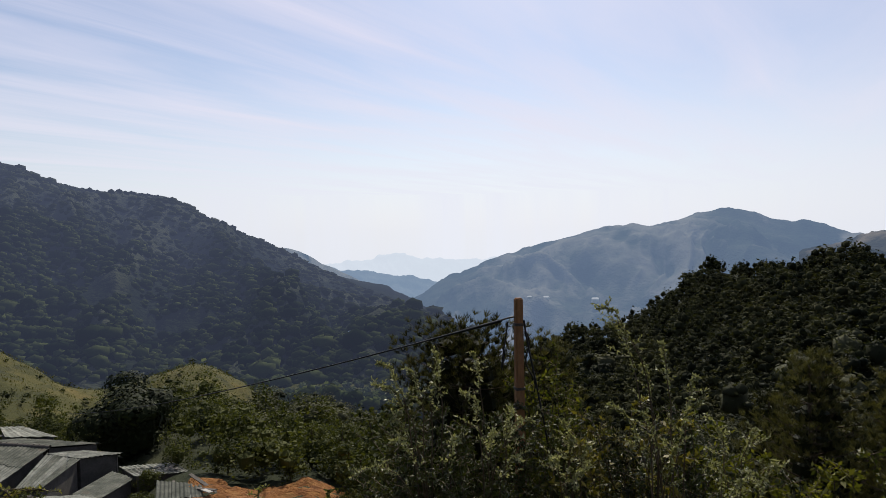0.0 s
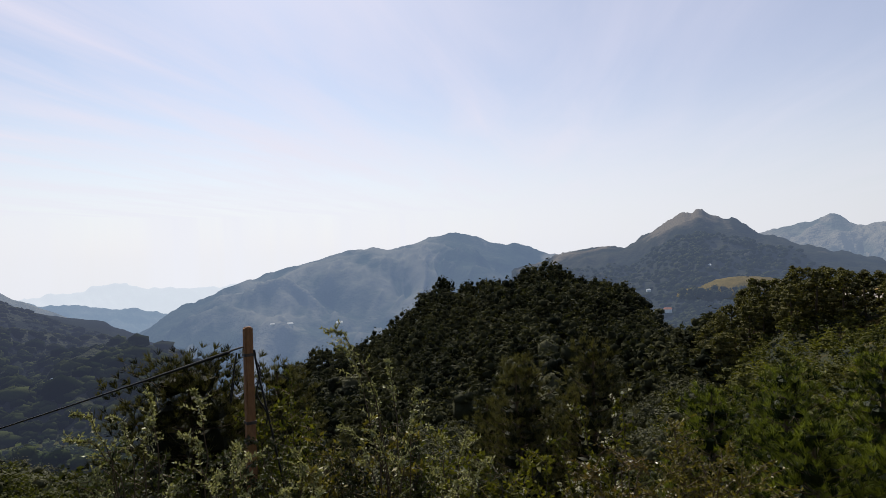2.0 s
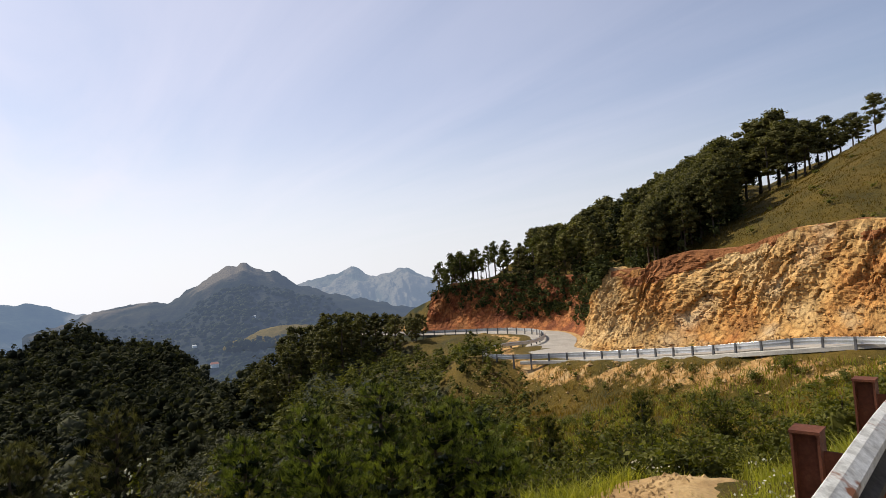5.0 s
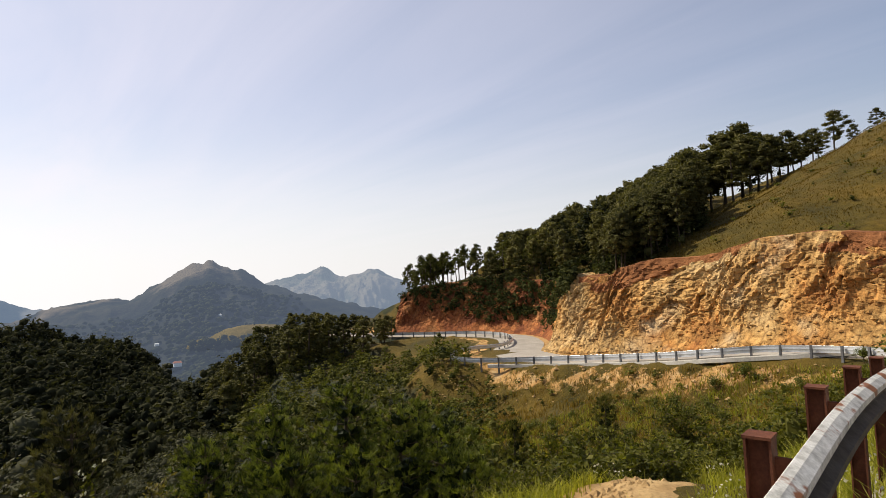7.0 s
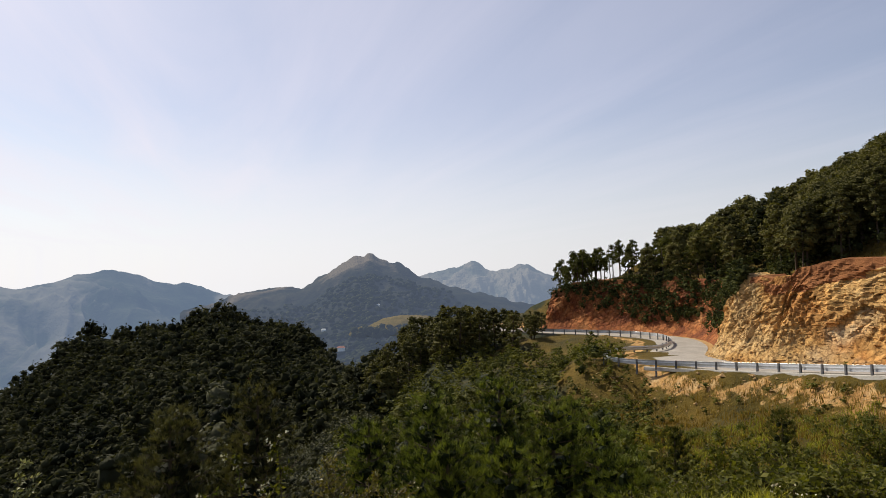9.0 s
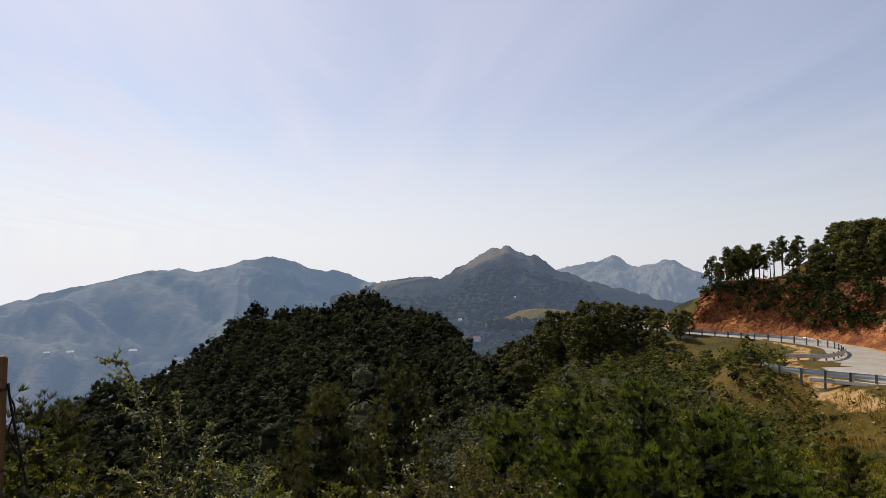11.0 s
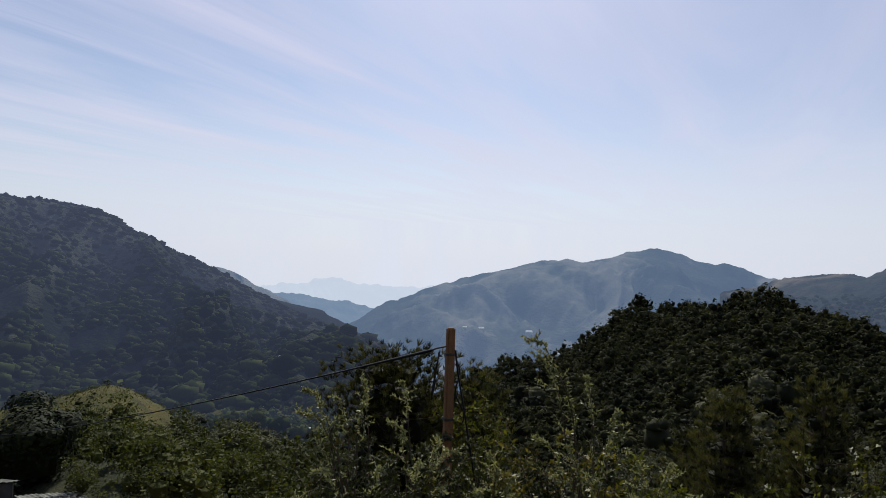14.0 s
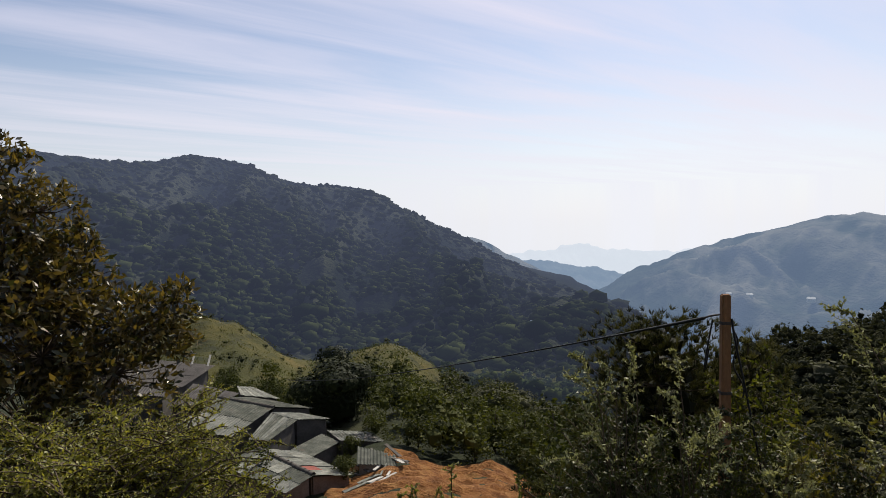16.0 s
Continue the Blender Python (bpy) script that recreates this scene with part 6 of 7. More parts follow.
def pine_kind(seed, n=560, size=0.017, bare=0.4, mat=None, clumps=12, solid=0.6, lump=(0.06, 0.1)):
    r = np.random.default_rng(seed)
    return stem_mesh("trunk", 1.0, 0.016, seed, 0.03, 5, 7, 0.3, bare), mesh_from("crown", *crown_pine(n, size, r, bare, clumps, solid, lump), mat or M_PINE)


def round_kind(seed, n=520, size=0.03, mat=None):
    r = np.random.default_rng(seed)
    return stem_mesh("trunk", 0.75, 0.02, seed, 0.08, 6, 7, 0.42, 0.25), mesh_from("crown", *join(scaled(crown_round(n, size, r), 1, 1.25)), mat or M_LEAF)


def crown_pads(n, size, r, bare=0.34):
    """An old pine of unit height: flattened pads of needles under a rounded top, above a bare stem."""
    blobs = [(0, 0, 0.92, 0.09, 0.09, 0.07)]
    for i in range(26):
        h = bare + (0.93 - bare) * (i + r.random()) / 26
        a = i * 2.4 + r.uniform(-0.5, 0.5)
        k = (h - bare) / (0.95 - bare)
        reach = 0.2 * math.sin(math.pi * min(0.98, 0.18 + 0.72 * k)) * r.uniform(0.35, 1.15)
        w = r.uniform(0.06, 0.1)
        blobs.append((reach * math.cos(a), reach * math.sin(a), h, w, w, w * r.uniform(0.5, 0.75)))
    return join(hull(blobs, 5, 3, 0.72, r), leaf_cloud(n, blobs, size, r, long=1.6, up=0.7, outward=0.7, inner=0.15))


M_WOOD_PINE = leafy("wood_pine_needles", (0.02, 0.024, 0.008), (0.145, 0.13, 0.042), (1.25, 1.3, 0.45), 0.77, 0.22, 0.5)
WOOD_PINES = [(stem_mesh("trunk", 0.95, 0.012, 220 + i, 0.03, 6, 9, 0.3, 0.34), mesh_from("crown", *crown_pads(1100, 0.0125, np.random.default_rng(230 + i)), M_WOOD_PINE)) for i in range(6)]
PINES = [pine_kind(100 + i) for i in range(6)]
NOSE_PINES = [(stem_mesh("trunk", 0.95, 0.017, 240 + i, 0.03, 6, 9, 0.3, 0.2), mesh_from("crown", *crown_pads(800, 0.017, np.random.default_rng(250 + i), 0.14), M_WOOD_PINE)) for i in range(5)]
SHRUBS = [round_kind(140 + i) for i in range(6)]
SHRUBS_LIGHT = [round_kind(160 + i, 520, 0.03, leafy("light_shrub_leaves", (0.04, 0.055, 0.012), (0.17, 0.17, 0.04), (1.4, 1.4, 0.5), 0.6, 0.35)) for i in range(5)]
SHRUBS_DARK = [round_kind(150 + i, 420, 0.032, M_FOREST) for i in range(4)]


def along_road(first, last, r0, r1, n, g):
    """Places on the uphill side of the road, r0 to r1 metres from its centre."""
    i = g.integers(first, last, n)
    r = g.uniform(r0, r1, n)
    t = ROAD_T[i]
    x, y = ROAD_S[i, 0] + t[:, 1] * r, ROAD_S[i, 1] - t[:, 0] * r
    return np.stack([x, y, land(x, y)], 1)


g = np.random.default_rng(31)
# pines on the shoulder above the far cutting, thin stems against the sky
p = along_road(24 * 12 + 4, 24 * 14 + 8, 10.0, 20, 60, g)
plant_things("pine_tree", "tree", "slender dark pine on the edge of the cutting", "pines above the cutting", p, g.uniform(4.5, 7.5, len(p)), PINES, 1)
# the pine wood on the hill, left of the open grass
p = along_road(24 * 8, 24 * 13, 9.5, 80, 2400, g)
a, e = bearing(p), elevation(p)
edge_el = np.interp(a, [60, 80, 88, 92, 93.2, 95, 99.5, 104], [-3, -0.8, 0.6, 1.9, 4.8, 5.8, 7.6, 9.8])
keep = (a < 101) & (e > edge_el - 0.2) & (np.hypot(p[:, 0], p[:, 1]) < 175)
under = p[keep][260:700]
p = p[keep][:340]
top_el = np.interp(bearing(p), [64, 67.5, 70.3, 74.7, 79, 81.7, 85.4, 88.9, 92.3, 95, 96.8, 98.3, 101], [2.0, 2.8, 3.7, 4.5, 5.0, 6.8, 8.3, 9.8, 11.0, 12.1, 12.5, 11.4, 10.4])
far_off = np.hypot(p[:, 0], p[:, 1])
tall = np.clip(EYE + far_off * np.tan(np.radians(top_el)) - p[:, 2], 5.0, np.interp(bearing(p), [66, 80, 90, 98], [7.5, 9.5, 13.0, 15.0])) * (1 - 0.35 * g.random(len(p)) ** 2)
tall = np.minimum(tall, np.interp(far_off, [64, 80, 90, 100], [5.5, 8.0, 12.0, 15.0]))
order = np.argsort(far_off)
p, tall = p[order], tall[order]
plant_things("pine_tree", "tree", "dark green pine in the wood above the road", "pines of the hill wood", p[:130], tall[:130], WOOD_PINES, 2, 1.0)
BACK_PINE = [crown_pads(420, 0.02, np.random.default_rng(170 + i)) for i in range(5)]
scatter("hill_wood_pines", "dark green pines deeper in the hill wood", p[130:], tall[130:], BACK_PINE, M_WOOD_PINE, np.full(len(p) - 130, 1.0))
scatter("hill_undergrowth", "dark undergrowth between the pines", under, g.uniform(1.5, 3.8, len(under)), SCRUB_LOW, M_FOREST, np.full(len(under), 1.3))
crest = [(95.2, 112, 12.2), (96.7, 110, 12.8), (97.9, 112, 11.6), (99.6, 114, 11.0), (101.2, 116, 10.9), (102.4, 118, 10.8), (103.6, 116, 12.4), (106.4, 118, 11.9), (108.5, 118, 12.6), (94.2, 108, 10.6), (98.6, 106, 10.6), (100.6, 112, 10.4), (93.0, 106, 9.6), (96.0, 104, 10.4), (91.8, 104, 8.4), (104.8, 120, 11.0), (97.3, 107, 11.4), (95.4, 109, 11.2), (99.0, 109, 11.2), (100.2, 117, 11.4), (102.0, 121, 11.2), (93.6, 110, 10.2)]
# shrubs hanging over the cuttings
p = along_road(24 * 9 + 14, 24 * 12 + 6, 10.0, 24, 420, g)
fi, fj = g.integers(14, 84, 900), g.integers(0, CUT_FAR.shape[1], 900)
fs = fj / CUT_FAR.shape[1]
hangs = fi / 84 > np.interp(fs, [0, 0.12, 0.2, 0.55, 0.72, 0.84, 0.92, 1], [1.1, 1.1, 0.22, 0.25, 0.5, 0.8, 0.95, 1.0]) + g.normal(0, 0.08, 900)
q = CUT_FAR[fi, fj][hangs]
q[:, 2] -= 0.7
e2 = CUT_NEAR[g.integers(58, 84, 60), -g.integers(1, 60, 60)]
p = np.vstack([p, q, e2])
scatter("cutting_shrubs", "dark leafy shrubs hanging on the rock cutting", p, g.uniform(1.3, 2.8, len(p)), SCRUB_LOW, M_FOREST, np.full(len(p), 1.3))
# pines on the nose of the slope below the far road
p = spots(260, 48, 64.5, 92, 128, 3.6, lambda a, d: d > np.interp(a, [48, 52, 58, 65], [96, 102, 100, 98]))
land_top = np.interp(bearing(p), [47.4, 49.5, 52.2, 55.4, 59.2, 63.6], [-8.2, -5.2, -3.1, -2.0, -2.3, -2.8])
room = np.tan(np.radians(land_top)) * np.hypot(p[:, 0], p[:, 1]) + EYE - p[:, 2]
ok = room > 1.5
p, room = p[ok], room[ok]
plant_things("pine_tree", "tree", "dark pine on the slope below the road", "pines below the road", p, np.minimum(room, 9.5) * g.uniform(0.75, 1.0, len(p)), NOSE_PINES, 6, 1.15)
# the shrubs of the hollow below the far rail
p = spots(90, 72, 106, 24, 49, 2.4)
plant_things("shrub", "shrub", "light green shrub in the grassy hollow", "shrubs in the hollow", p, g.uniform(0.6, 1.5, len(p)), SHRUBS_LIGHT, 7)
p = spots(460, 70, 108, 16, 36, 1.5, lambda a, d: np.abs(d - np.interp(a, [78, 90, 108], [19, 24, 30])) < 4.5)
plant_things("shrub", "shrub", "dense dark green shrub in the hollow", "dark shrubs in the hollow", p, g.uniform(1.2, 2.5, len(p)), SHRUBS + SHRUBS_DARK[:1], 17)
p = spots(150, 44, 77, 19, 36, 1.8)
plant_things("shrub", "shrub", "sunlit green shrub on the slope", "shrubs on the slope", p, g.uniform(1.2, 2.6, len(p)), SHRUBS, 8)

# ---- near plants, each built for itself ----


def place(az, d, top_el):
    q = polar(az, d)
    z = land_z(q.x, q.y)
    return Vector((q.x, q.y, z)), EYE + d * math.tan(radians(top_el)) - z


crest = [place(a, d, e) for a, d, e in crest]
plant_things("pine_tree", "tree", "rounded dark pine on the grassy crest", "pines on the crest", [q[0] for q in crest], [min(14.0, max(4.0, q[1])) for q in crest], WOOD_PINES, 3, 1.3)


def needles(tips, dirs, n, length, width, r):
    """A tuft of needles at every tip."""
    m = len(tips)
    c = np.repeat(tips, n, 0)
    d = np.repeat(dirs, n, 0) * 1.0 + unit(m * n, 0.1, r) * 0.65
    d /= np.linalg.norm(d, axis=1)[:, None]
    L = length * r.uniform(0.7, 1.2, m * n)[:, None]
    side = np.cross(d, unit(m * n, 0, r))
    side /= np.maximum(np.linalg.norm(side, axis=1), 1e-6)[:, None]
    return diamonds(c + d * L * 0.5, d * L * 0.5, side * width)


def near_pine(label, az, d, top_el, spread, seed, mat=None, levels=None, tuft=0.19, dense=3, taper=0.55):
    r = np.random.default_rng(seed)
    at, h = place(az, d, top_el)
    ob = thing("pine_tree", label, "tree", tuple(at))
    n = 8
    z = np.linspace(0, 1, n)
    pts = np.stack([0.03 * h * np.sin(z * 3 + seed), 0.03 * h * np.cos(z * 2.3 + seed), z * h], 1)
    pts[:, :2] -= pts[0, :2]
    r0 = 0.018 * h + 0.02
    pieces = [limb(pts, r0 * (1 - 0.88 * z) + 0.006, 8)]
    tips, dirs, shade_core = [], [], []
    whorls = levels or max(8, int(h / 0.36))
    for i in range(whorls):
        b = 0.18 + 0.8 * (i + 0.5) / whorls
        o = np.array([np.interp(b, z, pts[:, k]) for k in range(3)])
        for j in range(r.integers(5, 8)):
            a = j * 1.25 + i * 0.7 + r.uniform(-0.3, 0.3)
            L = spread * (1.06 - b) ** taper * r.uniform(0.6, 1.15)
            rise = r.uniform(0.2, 0.55)
            q = [o + np.array([math.cos(a) * L * t, math.sin(a) * L * t, L * (rise * t * t + 0.05 * t)]) for t in np.linspace(0, 1, 5)]
            rr = max(0.006, r0 * (1 - 0.85 * b) * 0.4)
            pieces.append(limb(q, [rr, rr * 0.8, rr * 0.6, rr * 0.4, rr * 0.2], 4))
            for t in np.linspace(0.42, 1, max(3, int(L / 0.24))):
                c = np.array([np.interp(t, np.linspace(0, 1, 5), [w[k] for w in q]) for k in range(3)])
                main = np.array([math.cos(a), math.sin(a), 0.5])
                for s in range(dense if 0.3 < t < 0.95 else 1):
                    off = r.normal(0, 0.12 + 0.05 * L, 3) * (t < 0.95)
                    tips.append(c + off)
                    dirs.append(main * 0.5 + np.array([0, 0, 0.8]) + r.normal(0, 0.3, 3))
        # solid inner lumps, added to carry the dark inside of the crown
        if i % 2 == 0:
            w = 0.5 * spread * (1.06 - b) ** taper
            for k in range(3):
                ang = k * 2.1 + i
                shade_core.append((o[0] + 0.6 * w * math.cos(ang), o[1] + 0.6 * w * math.sin(ang), o[2] + 0.12 * w, 0.5 * w, 0.5 * w, 0.3 * w + 0.08))
    for k in range(6):
        tips.append(pts[-1] + [0, 0, -0.07 * k])
        dirs.append(np.array([r.normal(0, 0.3), r.normal(0, 0.3), 1.0]))
    tips, dirs = np.array(tips), np.array(dirs)
    dirs /= np.linalg.norm(dirs, axis=1)[:, None]
    v, f = join(*pieces)
    part("trunk", mesh_from("trunk", v, f, M_BARK, True), ob)
    core, tufts_ = hull(shade_core, 6, 3, 0.9, r), needles(tips, dirs, 22, tuft, 0.0065, r)
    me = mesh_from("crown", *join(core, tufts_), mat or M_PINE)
    # the core takes the darkest tone: shade inside the crown put into colour
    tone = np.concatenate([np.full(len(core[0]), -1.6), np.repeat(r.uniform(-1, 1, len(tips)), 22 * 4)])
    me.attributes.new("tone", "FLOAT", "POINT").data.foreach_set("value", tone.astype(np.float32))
    part("crown", me, ob)
    return ob


def young_kind(seed, mat):
    """A young pine of unit height, to be set at a middle distance."""
    r = np.random.default_rng(seed)
    tips, dirs = [], []
    for i in range(11):
        b = 0.14 + 0.84 * (i + 0.5) / 11
        for j in range(5):
            a = j * 1.26 + i * 0.7 + r.uniform(-0.3, 0.3)
            L = 0.34 * (1.08 - b) ** 0.7 * r.uniform(0.6, 1.15)
            for t in (0.35, 0.6, 0.8, 1.0):
                tips.append([math.cos(a) * L * t, math.sin(a) * L * t, b + L * 0.35 * t * t + r.normal(0, 0.01)])
                dirs.append([0.5 * math.cos(a) + r.normal(0, 0.3), 0.5 * math.sin(a) + r.normal(0, 0.3), 0.9])
    tips, dirs = np.array(tips), np.array(dirs)
    dirs /= np.linalg.norm(dirs, axis=1)[:, None]
    core = [(0, 0, 0.18 + 0.16 * k, 0.2 - 0.035 * k, 0.2 - 0.035 * k, 0.09) for k in range(5)]
    return stem_mesh("trunk", 0.98, 0.016, seed, 0.03, 6, 10, 0.3, 0.15), mesh_from("crown", *join(hull(core, 6, 3, 0.9, r), needles(tips, dirs, 6, 0.085, 0.009, r)), mat)


def spray_shrub(label, az, d, top_el, spread, seed, mat, stems=26, leaf=0.05, arch=0.5, name="shrub", flowers=None, lean=(0, 0), twigs=9, reach=(0.25, 0.6), low=0.12, tight=0.42, stiff=False, category="shrub", bark=None):
    """A shrub of arching stems closely set with small leaves."""
    r = np.random.default_rng(seed)
    at, h = place(az, d, top_el)
    ob = thing(name, label, category, tuple(at))
    pieces, lc, lu, lv = [], [], [], []
    fc = []
    for i in range(stems):
        a = r.uniform(0, 6.28)
        hh = h * (1.0 if i == 0 else r.uniform(0.5, 0.97))
        out = spread * r.uniform(0.5, 1.35) * (0.55 if i == 0 else 1)
        bend = arch * r.uniform(0.5, 1.2)
        t = np.linspace(0, 1, 9)
        rise = np.sin(t * (np.pi / 2) * (1 + 0.35 * bend)) / math.sin(min(np.pi / 2, (np.pi / 2) * (1 + 0.35 * bend)))
        wob = r.normal(0, 0.1, (9, 2)).cumsum(0) * spread * 0.6
        q = np.stack([math.cos(a) * out * t**1.6 + wob[:, 0] + lean[0] * t**2, math.sin(a) * out * t**1.6 + wob[:, 1] + lean[1] * t**2, np.minimum(rise, 1.0) * hh - bend * 0.16 * hh * np.maximum(t - 0.75, 0) ** 1 * 1.5], 1)
        pieces.append(limb(q, 0.004 + 0.010 * (1 - t), 4))
        ends = [(q, max(0.35, low))]
        for k in range(twigs):
            s = r.uniform(low, 0.97)
            o = np.array([np.interp(s, t, q[:, m]) for m in range(3)])
            b = r.uniform(0, 6.28)
            L = r.uniform(*reach) * spread * (1.15 - s * 0.55)
            tt = np.linspace(0, 1, 5)
            w = o + np.stack([math.cos(b) * L * tt, math.sin(b) * L * tt, L * (0.75 * tt - (0.1 if stiff else arch * 0.7) * tt**2)], 1)
            pieces.append(limb(w, 0.006 * (1 - 0.8 * tt) + 0.0015, 3))
            ends.append((w, 0.0))
        for w, lo in ends:
            seg = np.linalg.norm(np.diff(w, axis=0), axis=1).sum()
            n = max(6, int(seg * (1 - lo) / (leaf * tight)))
            s = np.linspace(lo, 1, n)
            tw = np.linspace(0, 1, len(w))
            c = np.stack([np.interp(s, tw, w[:, m]) for m in range(3)], 1)
            dr = w[-1] - w[-2]
            dr = dr / np.linalg.norm(dr)
            o = unit(n, 0.15, r) * 0.9 + dr * 0.5
            o /= np.linalg.norm(o, axis=1)[:, None]
            sd = np.cross(o, unit(n, 0, r))
            sd /= np.linalg.norm(sd, axis=1)[:, None]
            sz = leaf * r.uniform(0.6, 1.25, n)[:, None] * (1.15 - 0.5 * s)[:, None]
            lc.append(c + o * sz)
            lu.append(o * sz)
            lv.append(sd * sz * 0.42)
            if flowers is not None and r.random() < 0.6:
                fc.append(c[-3:] + r.normal(0, 0.03, (3, 3)))
    v, f = join(*pieces)
    part("branchwork", mesh_from("branchwork", v, f, bark or M_BARK, True), ob)
    part("foliage", mesh_from("foliage", *diamonds(np.vstack(lc), np.vstack(lu), np.vstack(lv)), mat), ob)
    if fc:
        c = np.repeat(np.vstack(fc), 5, 0)
        o = unit(len(c), 0.5, r)
        sd = np.cross(o, unit(len(c), 0, r))
        sd /= np.linalg.norm(sd, axis=1)[:, None]
        part("blossom", mesh_from("blossom", *diamonds(c + o * 0.02, o * 0.02, sd * 0.013), flowers), ob, "cream-white flower clusters")
    return ob


M_SPRAY = leafy("pale_spray_leaves", (0.14, 0.15, 0.06), (0.42, 0.41, 0.23), (1.2, 1.2, 0.7), 0.45, 0.3)
M_FEATHER = leafy("feathery_leaves", (0.07, 0.085, 0.022), (0.3, 0.285, 0.08), (1.4, 1.35, 0.5), 0.5, 0.42)
M_DARKBUSH = leafy("dark_bush_leaves", (0.008, 0.012, 0.004), (0.06, 0.07, 0.018), (1.3, 1.3, 0.5), 0.5, 0.2)
M_CREAM = leafy("cream_flowers", (0.42, 0.4, 0.3), (0.6, 0.58, 0.46), (1.0, 1.0, 0.8), 0.6, 0.3)
M_BRONZE = leafy("bronze_glossy_leaves", (0.02, 0.024, 0.008), (0.22, 0.16, 0.055), (1.4, 1.25, 0.5), 0.36, 0.38)
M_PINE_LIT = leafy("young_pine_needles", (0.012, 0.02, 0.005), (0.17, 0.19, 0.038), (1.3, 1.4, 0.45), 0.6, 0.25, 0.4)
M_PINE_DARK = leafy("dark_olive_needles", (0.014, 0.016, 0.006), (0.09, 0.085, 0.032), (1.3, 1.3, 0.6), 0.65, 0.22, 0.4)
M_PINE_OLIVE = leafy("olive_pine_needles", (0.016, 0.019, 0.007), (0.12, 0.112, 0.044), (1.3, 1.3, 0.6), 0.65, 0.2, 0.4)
YOUNG = [young_kind(700 + i, M_PINE_LIT) for i in range(5)]
p = spots(400, 45, 76, 17, 84, 3.6, lambda a, d: d < 34 + (76 - a) * 1.9)
near = np.hypot(p[:, 0], p[:, 1]) < 40
plant_things("pine_tree", "tree", "young green pine among the scrub of the slope", "young pines on the slope", p[near], g.uniform(1.8, 3.6, near.sum()), YOUNG, 21, 1.15)
p = p[~near]
scatter("slope_pines", "young green pines farther down the slope", p, g.uniform(2.2, 4.2, len(p)), [crown_pine(150, 0.035, np.random.default_rng(180 + i), 0.1, 14, 0.8) for i in range(5)], M_PINE, np.full(len(p), 1.4))

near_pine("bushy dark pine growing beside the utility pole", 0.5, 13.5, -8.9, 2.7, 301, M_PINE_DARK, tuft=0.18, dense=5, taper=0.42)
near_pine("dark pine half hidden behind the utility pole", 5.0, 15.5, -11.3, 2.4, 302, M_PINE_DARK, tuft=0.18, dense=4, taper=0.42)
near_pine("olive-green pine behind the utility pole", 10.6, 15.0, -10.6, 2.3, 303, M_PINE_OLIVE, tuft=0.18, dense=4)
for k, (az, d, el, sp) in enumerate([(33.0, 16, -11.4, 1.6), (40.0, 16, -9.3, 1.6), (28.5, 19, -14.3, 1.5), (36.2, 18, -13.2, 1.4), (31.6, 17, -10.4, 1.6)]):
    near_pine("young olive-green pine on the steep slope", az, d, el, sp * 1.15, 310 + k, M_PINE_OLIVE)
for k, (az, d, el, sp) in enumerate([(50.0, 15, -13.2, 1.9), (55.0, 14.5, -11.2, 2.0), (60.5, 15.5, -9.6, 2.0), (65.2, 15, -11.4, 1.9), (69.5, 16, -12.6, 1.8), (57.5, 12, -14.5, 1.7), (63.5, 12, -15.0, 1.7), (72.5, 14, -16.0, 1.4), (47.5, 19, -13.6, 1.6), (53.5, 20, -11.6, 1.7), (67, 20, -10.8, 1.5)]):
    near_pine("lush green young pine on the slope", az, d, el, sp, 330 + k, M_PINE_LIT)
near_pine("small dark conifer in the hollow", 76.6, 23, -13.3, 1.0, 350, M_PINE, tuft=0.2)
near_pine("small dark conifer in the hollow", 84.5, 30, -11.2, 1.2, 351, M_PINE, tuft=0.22)


